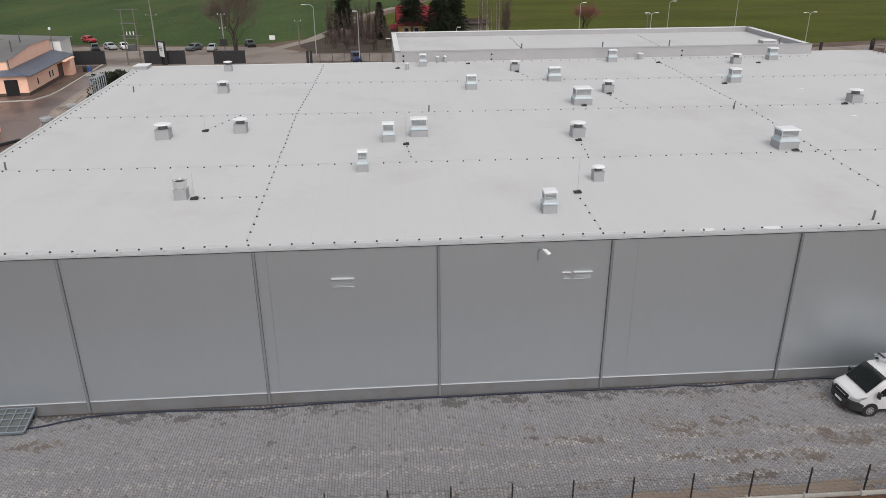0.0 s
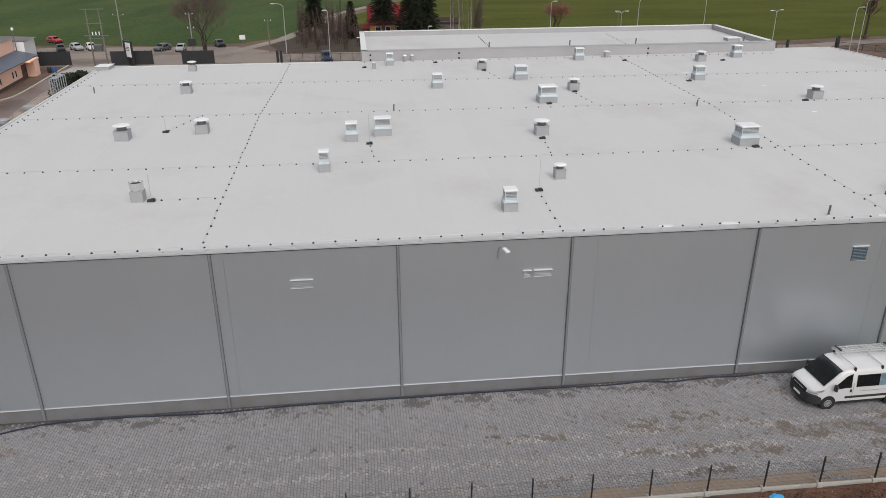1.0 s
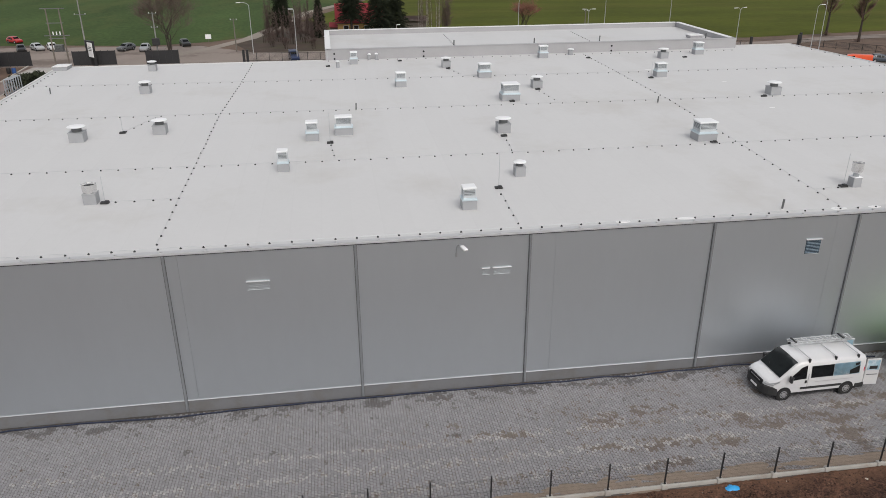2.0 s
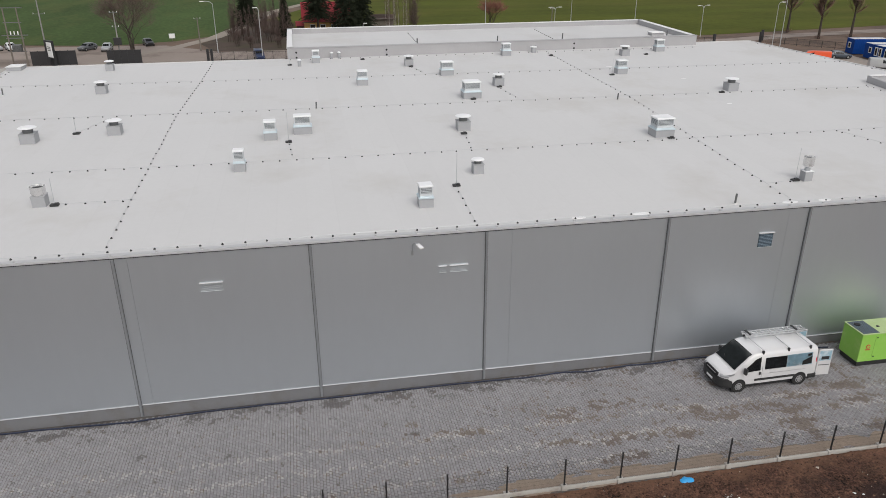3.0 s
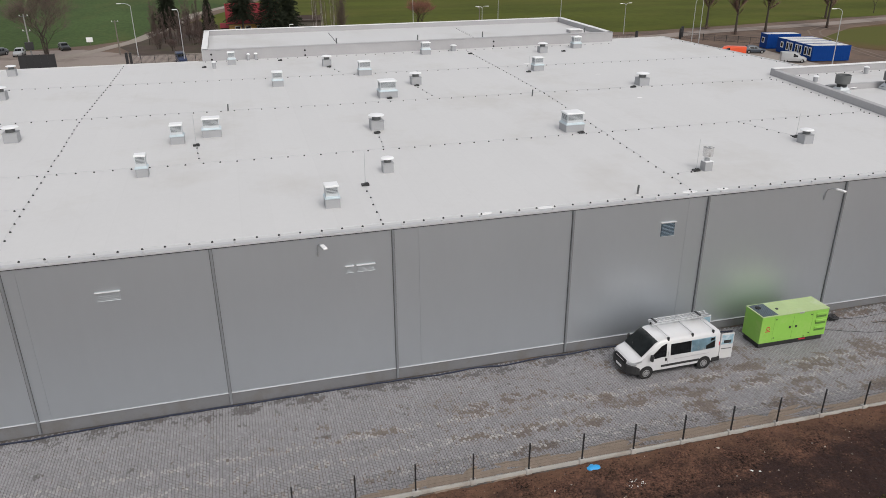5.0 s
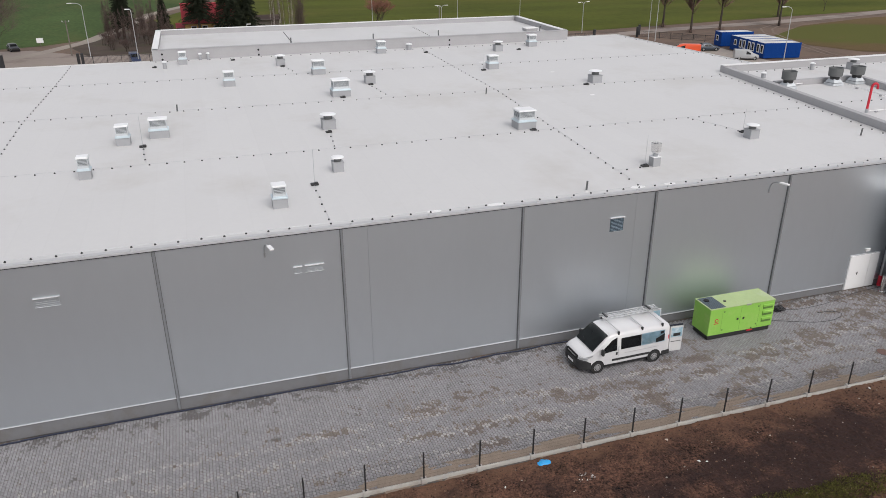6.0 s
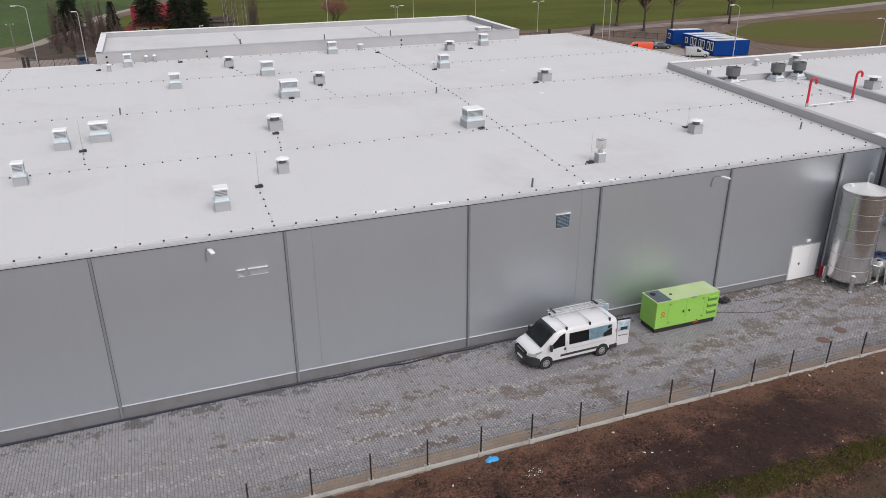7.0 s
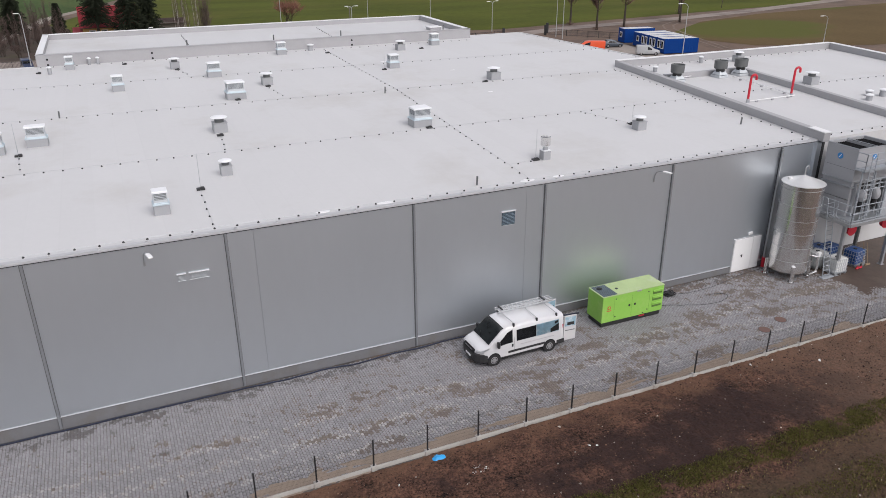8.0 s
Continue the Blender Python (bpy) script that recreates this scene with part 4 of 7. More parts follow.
for i in range(13):
    piece("rung", me, ladder, pose(1.85 + i * 0.265, 0.45, 2.42))
    piece("rung", me, ladder, pose(1.95 + i * 0.265, 0.51, 2.50))
for x in (1.93, 4.61):
    part("clamp", box(NB(), (x, 0.48, 2.56), (0.1, 0.5, 0.05), 0.01), BLACKPLASTIC, ladder)

# ---- generator ----
LIME = mat("lime_green_paint", (0.25, 0.51, 0.085), 0.4, vary=0.05, big=0.7, fine=4, bump=0.01, tint=(0.36, 0.52, 0.16), amount=0.5, tint_scale=0.7)
gen = thing("generator", pose(30.56, -2.02, 0, 0, 0, -0.6), "lime green diesel generator set on a black skid", "generator")
part("skid", box(NB(), (0, 0, 0.19), (4.2, 1.3, 0.32), 0.02), BLACKPLASTIC, gen)
part("canopy", box(NB(), (0, 0, 1.16), (4.34, 1.46, 1.66), 0.02), LIME, gen)
AIRGRILLE = mat("slate_grille", (0.055, 0.085, 0.105), 0.3, 0.4, vary=0.2, big=2, fine=14, bump=0.05)
LIMESEAM = mat("lime_seam_shadow", (0.09, 0.19, 0.035), 0.6, bump=0)
LIMETOP = mat("faded_lime_paint", (0.35, 0.45, 0.21), 0.5, vary=0.10, big=0.8, fine=5, bump=0.01, tint=(0.43, 0.49, 0.33), amount=0.6, tint_scale=0.9)
part("roof_lip", box(NB(), (0, 0, 1.995), (4.38, 1.5, 0.04), 0.01), LIMETOP, gen, "faded pale green top")
part("air_grille", box(NB(), (-1.62, 0.0, 2.012), (0.96, 1.34, 0.03), 0.005), AIRGRILLE, gen, "dark slate air outlet grille on top")
me = mesh_of(box(NB(), (0, 0, 0), (0.014, 1.26, 0.012)), BLACKPLASTIC)
for i in range(9):
    piece("grille_bar", me, gen, pose(-2.04 + i * 0.105, 0.0, 2.024))
part("exhaust", cyl(NB(), (-1.75, 0.3, 2.02), (-1.75, 0.3, 2.06), 0.16, seg=18), DARK, gen)
part("filler_cap", cyl(NB(), (-0.78, -0.05, 2.0), (-0.78, -0.05, 2.04), 0.09, seg=14), BLACKPLASTIC, gen)
for x in (-1.35, -0.1, 1.15):
    part("door_seam", box(NB(), (x, -0.732, 1.15), (0.007, 0.006, 1.4)), LIMESEAM, gen)
for x in (-0.28, 0.12):
    part("lock", box(NB(), (x, -0.74, 1.15), (0.11, 0.03, 0.13), 0.008), BLACKPLASTIC, gen)
for x, z in ((-1.25, 1.75), (-1.25, 0.6), (1.05, 1.75), (1.05, 0.6), (0.75, 0.42)):
    part("hinge", box(NB(), (x, -0.74, z), (0.08, 0.03, 0.05), 0.006), BLACKPLASTIC, gen)
for z in (1.62, 1.2, 0.78):
    v = part("intake", box(NB(), (1.72, -0.735, z), (0.66, 0.02, 0.24), 0.004), LIMESEAM, gen)
    part("intake_hood", box(NB(), (1.72, -0.76, z + 0.1), (0.7, 0.07, 0.12), 0.01), LIME, v)
bm = cyl(NB(), (-1.7, -0.73, 1.25), (-1.7, -0.742, 1.25), 0.12, seg=18)
part("emblem", bm, RED, gen, "red round emblem")
part("emblem_disc", cyl(NB(), (-1.7, -0.742, 1.25), (-1.7, -0.746, 1.25), 0.075, seg=18), LIME, gen)
part("emblem_bar", box(NB(), (-1.7, -0.735, 1.06), (0.32, 0.012, 0.05)), RED, gen)
part("label_bar", box(NB(), (0.75, -0.665, 0.22), (0.4, 0.03, 0.07)), RED, gen)
part("lifting_eye", box(NB(), (0.35, -0.74, 1.97), (0.3, 0.04, 0.1), 0.01), RIM, gen)
CABLE = mat("black_cable", (0.018, 0.018, 0.02), 0.6, bump=0)
BLUEHOSE = mat("dark_blue_hose", (0.014, 0.020, 0.042), 0.5, bump=0.02)


def wavy(points, r, material, name, label, category, z=0.02, jitter=0.05, sub=6):
    """A cable lying on the ground through plan points."""
    pts = []
    k = len(points)
    for i in range(k - 1):
        p0, p1, p2, p3 = (Vector(points[max(0, min(k - 1, j))]) for j in (i - 1, i, i + 1, i + 2))
        for s in range(sub):
            f = s / sub
            q = 0.5 * ((2 * p1) + (p2 - p0) * f + (2 * p0 - 5 * p1 + 4 * p2 - p3) * f * f + (3 * p1 - p0 - 3 * p2 + p3) * f ** 3)
            pts.append((q.x, q.y + random.uniform(-jitter, jitter) * 0.5, z))
    pts.append((*points[-1], z))
    return solid(name, tube(NB(), pts, r, 6), material, label, category, smooth=True)


wavy([(-30, -1.9), (-24, -1.35), (-21.1, -1.18), (-19.7, -1.04), (-18.2, -0.6), (-17.0, -0.32), (-14.9, -0.22), (-12.7, -0.24), (-9.3, -0.4), (-7.3, -0.3), (-5.1, -0.2), (-2.2, -0.17), (0.7, -0.2), (3.6, -0.18), (5.4, -0.2), (8.4, -0.24), (11.1, -0.32), (12.6, -0.2), (14.4, -0.4), (16.3, -0.25), (18.1, -0.3), (20.1, -0.18), (22, -0.35), (25, -0.25), (28.3, -0.6)], 0.045, BLUEHOSE, "hose", "dark blue hose lying along the foot of the wall", "hose", 0.045)
wavy([(32.7, -1.9), (33.8, -2.05), (34.9, -2.55), (36.2, -3.0), (37.4, -3.0), (38.2, -2.6), (37.9, -2.2), (36.9, -2.0)], 0.015, CABLE, "power_cable", "black power cable lying in a loop on the paving", "cable", 0.035)
wavy([(34.8, -0.9), (36.5, -1.3), (38.5, -1.2), (41, -0.7), (43.5, -0.5), (44, -1.0)], 0.012, CABLE, "power_cable", "black power cable lying along the wall", "cable", 0.03)
t = thing("cable_coil", pose(34.9, -0.95, 0), "heap of coiled black cable beside the generator", "cable coil")
for i in range(9):
    bm = NB()
    c = (random.uniform(-0.35, 0.35), random.uniform(-0.2, 0.2), 0.06 + 0.05 * (i % 5))
    r0 = random.uniform(0.12, 0.2)
    tilt = random.uniform(-0.3, 0.3)
    tube(bm, [(c[0] + r0 * math.cos(a), c[1] + r0 * math.sin(a), max(0.04, c[2] + tilt * r0 * math.sin(a))) for a in (2 * math.pi * j / 12 for j in range(13))], 0.04, 6)
    part("loop", bm, CABLE, t)

# ---- tank and cooling tower beside the annex ----
BLUEPLASTIC = mat("blue_plastic", (0.02, 0.075, 0.24), 0.45, vary=0.1, bump=0.02)
IBCWHITE = mat("milky_plastic", (0.66, 0.67, 0.66), 0.4, vary=0.06, bump=0.02)
SIGNBLUE = mat("sign_blue", (0.02, 0.22, 0.55), 0.4, vary=0.03, bump=0)
TOWERGREY = mat("tower_steel", (0.37, 0.375, 0.39), 0.5, 0.1, vary=0.05, big=0.8, bump=0.01)
RAILING = mat("galvanised_railing", (0.38, 0.41, 0.44), 0.5, 0.3, vary=0.06, bump=0)
WOOD = mat("pallet_wood", (0.30, 0.22, 0.14), 0.85, vary=0.2, big=3, fine=20, bump=0.1)

tank = thing("storage_tank", pose(44.12, -1.78, 0), "tall stainless steel storage tank on short legs", "tank")
INOXTOP = mat("brushed_steel_lid", (0.78, 0.78, 0.77), 0.4, 0.6, vary=0.05, bump=0.01)
TR, TH = 1.27, 6.45
part("shell", lathe(NB(), [(TR - 0.08, 0.5), (TR, 0.6), (TR, TH), (TR - 0.03, TH + 0.02)], 48), INOX, tank, smooth=True)
part("bottom", lathe(NB(), [(0.2, 0.3), (TR - 0.06, 0.54)], 48), INOX, tank, smooth=True)
part("cone_roof", lathe(NB(), [(TR + 0.05, TH), (TR + 0.05, TH + 0.04), (0.15, TH + 0.45), (0.1, TH + 0.47)], 48), INOXTOP, tank, smooth=True)
for z in (1.35, 2.3, 3.25, 4.15, 5.15, 6.2):
    part("weld_band", lathe(NB(), [(TR - 0.01, z - 0.016), (TR + 0.009, z - 0.012), (TR + 0.009, z + 0.012), (TR - 0.01, z + 0.016)], 48), ALU, tank)
for i in range(4):
    a = math.radians(-125 + 90 * i)
    c, s_ = (TR + 0.06) * math.cos(a), (TR + 0.06) * math.sin(a)
    leg = part("leg", cyl(NB(), (c, s_, 0.0), (c, s_, 1.1), 0.13, seg=14), INOX, tank, smooth=True)
    part("foot_plate", cyl(NB(), (c, s_, 0.0), (c, s_, 0.04), 0.22, seg=14), INOX, leg)
pts = [(0.1, 0.1, TH + 0.3), (0.1, 0.1, TH + 0.9)] + [(0.1 + 0.14 - 0.14 * math.cos(a), 0.1, TH + 0.9 + 0.14 * math.sin(a)) for a in (math.pi * i / 6 for i in range(1, 7))] + [(0.38, 0.1, TH + 0.8)]
part("vent_pipe", tube(NB(), pts, 0.045, 8), ALU, tank, smooth=True)
part("lid", cyl(NB(), (-0.7, 0.5, TH + 0.1), (-0.7, 0.5, TH + 0.32), 0.14, seg=16), WHITEPAINT, tank)
bm = tube(NB(), [(0.85, -1.0, 1.6), (1.2, -1.2, 1.5), (1.25, -1.25, 0.5), (0.85, -1.25, 0.42), (0.5, -1.3, 0.42)], 0.07, 8)
part("outlet_pipe", bm, INOX, tank, smooth=True)
part("valve", box(NB(), (1.2, -1.22, 1.72), (0.26, 0.22, 0.3), 0.05), WHITEPAINT, tank)

X0, X1, Y0, Y1 = 46.35, 49.7, -3.25, -1.0
tower = thing("cooling_tower", pose(0.33, 0, 0), "grey steel cooling tower with dark top grilles and railings", "cooling tower")
w, d, cx, cy = X1 - X0, Y1 - Y0, (X0 + X1) / 2, (Y0 + Y1) / 2
bm = NB()
for x in (X0 + 0.03, X1 - 0.03):
    box(bm, (x, cy, 7.58), (0.06, d, 2.2), 0.01)
for y in (Y0 + 0.03, Y1 - 0.03):
    box(bm, (cx, y, 7.58), (w - 0.13, 0.06, 2.2), 0.01)
box(bm, (cx, cy, 7.58), (0.05, d - 0.13, 2.1))
part("upper_box", bm, TOWERGREY, tower)
part("lower_box", box(NB(), (cx, cy, 5.3), (w - 0.1, d - 0.12, 2.3), 0.02), TOWERGREY, tower)
for z in (6.5, 6.15):
    part("band", box(NB(), (cx, cy, z), (w + 0.1, d + 0.1, 0.07), 0.01), GALV, tower)
for z in (7.3, 5.3):
    part("panel_seam", box(NB(), (X0 + 0.02, cy, z), (0.06, d - 0.1, 0.015)), DARKGREY, tower)
me = mesh_of(box(NB(), (0, 0, 0), (0.03, d - 0.14, 0.05)), DARK)
for i in range(2):
    part("top_grille", box(NB(), (X0 + w * (0.25 + 0.5 * i), cy, 8.42), (w / 2 - 0.14, d - 0.16, 0.03)), DARK, tower, "black fan opening")
    for k in range(9):
        piece("grille_slat", me, tower, pose(X0 + w * 0.5 * i + 0.2 + k * (w / 2 - 0.4) / 8, cy, 8.5))
part("rim", tube(NB(), [(X0, Y0, 8.68), (X1, Y0, 8.68), (X1, Y1, 8.68), (X0, Y1, 8.68), (X0, Y0, 8.68)], 0.03, 6), GALV, tower)
part("rim", tube(NB(), [(cx, Y0, 8.69), (cx, Y1, 8.69)], 0.03, 6), GALV, tower)
y, z = -2.05, 7.98
part("sign", cyl(NB(), (X0 - 0.004, y, z), (X0 - 0.02, y, z), 0.2, seg=24), SIGNBLUE, tower, "round blue sign")
part("sign_bar", box(NB(), (X0 - 0.024, y, z), (0.006, 0.05, 0.28), m=Matrix.Translation((X0 - 0.024, y, z)) @ Matrix.Rotation(radians(35), 4, "X") @ Matrix.Translation((-X0 + 0.024, -y, -z))), WHITEPAINT, tower)
part("sign", cyl(NB(), (47.92, Y0 - 0.004, 8.03), (47.92, Y0 - 0.02, 8.03), 0.19, seg=24), SIGNBLUE, tower, "round blue sign")
part("sign_bar", box(NB(), (47.92, Y0 - 0.024, 8.03), (0.05, 0.006, 0.26), m=Matrix.Translation((47.92, Y0 - 0.024, 8.03)) @ Matrix.Rotation(radians(35), 4, "Y") @ Matrix.Translation((-47.92, -Y0 + 0.024, -8.03))), WHITEPAINT, tower)
for x in (46.8, 48.3, 49.5):
    part("front_rib", box(NB(), (x, Y0 - 0.05, 5.3), (0.3, 0.2, 2.2), 0.02), GALV, tower)
for x in (47.1, 48.4):
    housing = part("pump_housing", lathe(NB(), [(0.0, 5.2), (0.2, 5.26), (0.31, 5.45), (0.31, 5.75), (0.2, 5.96), (0.1, 6.02)], 20, (x, Y0 - 0.3, 0)), VENTGREY, tower, "rounded pale grey pump housing", smooth=True)
    part("motor", cyl(NB(), (x, Y0 - 0.3, 4.75), (x, Y0 - 0.3, 5.2), 0.17, seg=14), BLACKPLASTIC, housing, smooth=True)
PX0, PX1, PY0, PY1, PZ = 45.6, 53.5, -4.3, -0.9, 4.2
bm = NB()
box(bm, ((PX0 + PX1) / 2, (PY0 + PY1) / 2, PZ - 0.04), (PX1 - PX0, PY1 - PY0, 0.06))
part("platform", bm, GALV, tower)
bm = NB()
for y in (PY0, PY1):
    box(bm, ((PX0 + PX1) / 2, y, PZ - 0.17), (PX1 - PX0, 0.14, 0.22), 0.01)
for x in (PX0, (PX0 + PX1) / 2, PX1):
    box(bm, (x, (PY0 + PY1) / 2, PZ - 0.18), (0.14, PY1 - PY0, 0.2), 0.01)
part("platform_beam", bm, GALV, tower)
for x, y, m_ in ((46.58, -3.3, GALV), (51.0, -3.37, GALV), (46.58, -1.1, DARKGREY), (51.15, -1.1, DARKGREY)):
    leg = part("column", box(NB(), (x, y, (PZ - 0.2) / 2), (0.2, 0.2, PZ - 0.2), 0.01), m_, tower)
    part("base_plate", box(NB(), (x, y, 0.02), (0.36, 0.36, 0.03), 0.004), GALV, leg)
part("brace", tube(NB(), [(51.15, -1.1, 2.3), (49.6, -1.1, 4.1)], 0.05, 6), DARKGREY, tower)
part("brace", tube(NB(), [(51.15, -1.1, 2.3), (52.7, -1.1, 4.1)], 0.05, 6), DARKGREY, tower)



def railing(points, z0, parent, height=1.1, gap=1.1):
    for a, b in zip(points[:-1], points[1:]):
        a, b = Vector((*a, z0)), Vector((*b, z0))
        n = max(1, round((b - a).length / gap))
        for i in range(n + 1):
            p = a.lerp(b, i / n)
            part("rail_post", cyl(NB(), p, p + Vector((0, 0, height)), 0.03, seg=6), RAILING, parent)
        for h in (height, height * 0.55, 0.1):
            part("rail", cyl(NB(), a + Vector((0, 0, h)), b + Vector((0, 0, h)), 0.03, seg=6), RAILING, parent)


railing([(PX0, PY1), (PX0, PY0), (PX1, PY0)], PZ, tower)
part("upper_platform", box(NB(), (48.45, -3.68, 7.42), (4.5, 0.7, 0.06)), RAILING, tower)
part("toe_board", box(NB(), (48.45, -4.03, 7.5), (4.5, 0.02, 0.16)), RAILING, tower)
railing([(46.2, -3.35), (46.2, -4.02), (50.7, -4.02)], 7.44, tower, 1.1, 0.9)
railing([(46.5, -4.0), (50.7, -4.0)], 6.1, tower, 0.7, 1.4)
for x in (46.45, 47.65, 49.0, 50.6):
    part("upper_post", box(NB(), (x, -3.75, (PZ + 7.4) / 2), (0.1, 0.1, 7.4 - PZ), 0.01), RAILING, tower)
for x in (47.75, 48.85):
    part("riser_pipe", cyl(NB(), (x, Y0 - 0.14, PZ), (x, Y0 - 0.14, 6.1), 0.06, seg=10), GALV, tower, smooth=True)
part("lower_recess", box(NB(), (cx + 0.25, Y0 + 0.05, 5.3), (w - 0.7, 0.06, 2.0), 0.01), BLACKPLASTIC, tower, "dark air intake")


def cage_ladder(x, y, z0, z1, parent, lean=0.0, half=0.22):
    """Two rails and rungs; the top stands lean metres nearer to the wall than the foot."""
    for s in (-half, half):
        part("ladder_rail", cyl(NB(), (x + s, y, z0), (x + s, y + lean, z1), 0.03, seg=6), RAILING, parent)
    me = mesh_of(cyl(NB(), (-half, 0, 0), (half, 0, 0), 0.018, seg=6), RAILING)
    n = int((z1 - z0) / 0.3)
    for i in range(n):
        piece("rung", me, parent, pose(x, y + lean * (0.2 + i * 0.3) / (z1 - z0), z0 + 0.2 + i * 0.3))


cage_ladder(45.75, -3.3, 0.0, 5.35, tower, 0.8, 0.3)
part("ladder_base", box(NB(), (45.8, -3.3, 0.03), (1.0, 0.4, 0.06), 0.01), RAILING, tower)
cage_ladder(46.75, -4.12, PZ, 8.4, tower)
for x, y in ((48.65, -2.5), (52.0, -2.5)):
    t = thing("hose_reel", pose(x, y, 2.72), "red hose drum hung under the platform", "hose reel", "hose reels under the platform")
    part("drum", cyl(NB(), (0, -0.1, 0), (0, 0.12, 0), 0.36, seg=20), RED, t, smooth=True)
    part("flange", cyl(NB(), (0, -0.14, 0), (0, -0.1, 0), 0.42, seg=20), RED, t, smooth=True)
    part("bracket", box(NB(), (0, 0.2, 0.35), (0.1, 0.12, 0.9), 0.01), DARKGREY, t)


def ibc(x, y, rz, material, label):
    t = thing("ibc_container", pose(x, y, 0, 0, 0, rz), label, "liquid container", "liquid containers by the tower")
    pallet = NB()
    for dx in (-0.45, 0, 0.45):
        box(pallet, (dx, 0, 0.06), (0.12, 1.0, 0.1))
    box(pallet, (0, 0, 0.13), (1.2, 1.0, 0.03))
    part("pallet", pallet, GALV, t)
    part("bottle", box(NB(), (0, 0, 0.64), (1.12, 0.92, 0.96), 0.09), material, t)
    part("lid", cyl(NB(), (0, 0, 1.1), (0, 0, 1.17), 0.12, seg=16), BLACKPLASTIC, t)
    bm = NB()
    for z in (0.2, 0.42, 0.64, 0.86, 1.12):
        tube(bm, [(-0.59, -0.49, z), (0.59, -0.49, z), (0.59, 0.49, z), (-0.59, 0.49, z), (-0.59, -0.49, z)], 0.013, 4)
    for i in range(6):
        for s in (-1, 1):
            cyl(bm, (-0.5 + i * 0.2, s * 0.49, 0.15), (-0.5 + i * 0.2, s * 0.49, 1.12), 0.011, seg=4)
            cyl(bm, (s * 0.59, -0.42 + i * 0.168, 0.15), (s * 0.59, -0.42 + i * 0.168, 1.12), 0.011, seg=4)
    part("cage", bm, GALV, t)


ibc(47.3, -2.93, 2, IBCWHITE, "white liquid container in a galvanised cage on a pallet")
ibc(46.95, -1.7, 3, IBCWHITE, "white liquid container in a galvanised cage on a pallet")
ibc(49.6, -2.5, 10, BLUEPLASTIC, "blue liquid container in a galvanised cage on a pallet")
ibc(48.75, -1.2, 4, BLUEPLASTIC, "blue liquid container in a galvanised cage on a pallet")
ibc(47.9, -0.95, 0, BLUEPLASTIC, "blue liquid container in a galvanised cage on a pallet")
t = thing("shovel", pose(50.0, -3.0, 0), "wooden-handled shovel leaning under the platform", "shovel")
part("handle", cyl(NB(), (0, 0, 0.35), (0.1, 0.35, 1.6), 0.02, seg=6), WOOD, t)
part("blade", box(NB(), (-0.02, -0.06, 0.2), (0.24, 0.03, 0.36), 0.01), GALV, t)
t = thing("broom", pose(50.35, -3.1, 0), "wooden broom leaning under the platform", "broom")
part("handle", cyl(NB(), (0, 0, 0.1), (-0.05, 0.35, 1.6), 0.018, seg=6), WOOD, t)
part("head", box(NB(), (0, 0, 0.06), (0.45, 0.1, 0.12), 0.015), WOOD, t)
bm = NB()
for i in range(5):
    cyl(bm, (0.12 * i - 0.25, 0.05 * (i % 2), 0.07), (0.12 * i - 0.05, 0.1 * (i % 3), 0.07), 0.06, seg=8)
solid("red_hose", bm, RED, "red hose bunched on the ground by the containers", "hose", m=pose(49.2, -3.3, 0))
t = thing("drain_pipe", pose(43.64, -0.2, 0), "galvanised downpipe with a red foot at the wall corner", "pipe")
part("pipe", cyl(NB(), (0, 0, 0.4), (0, 0, 8.3), 0.075, seg=12), GALV, t, smooth=True)
part("foot", cyl(NB(), (0, 0, 0), (0, 0, 0.7), 0.12, seg=12), RED, t, smooth=True)

MUD = mat("wet_mud", (0.072, 0.050, 0.039), 0.55, vary=0.3, big=0.5, fine=3, bump=0.25, bump_scale=9, tint=(0.10, 0.074, 0.058), amount=0.6, tint_scale=0.6)
v, nx, ny = [], 72, 26
for j in range(ny):
    for i in range(nx):
        x, y = 46.2 + 14.0 * i / (nx - 1), -6.4 + 6.3 * j / (ny - 1)
        n = noise.noise(Vector((x * 0.9, y * 1.1, 31))) + 0.5 * noise.noise(Vector((x * 2.7, y * 2.9, 8)))
        edge = min(1.2 * (x - 46.4), 1.0 * (y + 6.1), 1.0)
        v.append((x, y, max(-0.008, 0.012 * min(1.0, edge + 0.7 * n))))
me = bpy.data.meshes.new("mesh")
me.from_pydata(v, [], [(j * nx + i, j * nx + i + 1, (j + 1) * nx + i + 1, (j + 1) * nx + i) for j in range(ny - 1) for i in range(nx - 1)])
me.materials.append(MUD)
tagged(new("mud", me), "wet brown mud spread over the paving", "mud", kind="stuff")

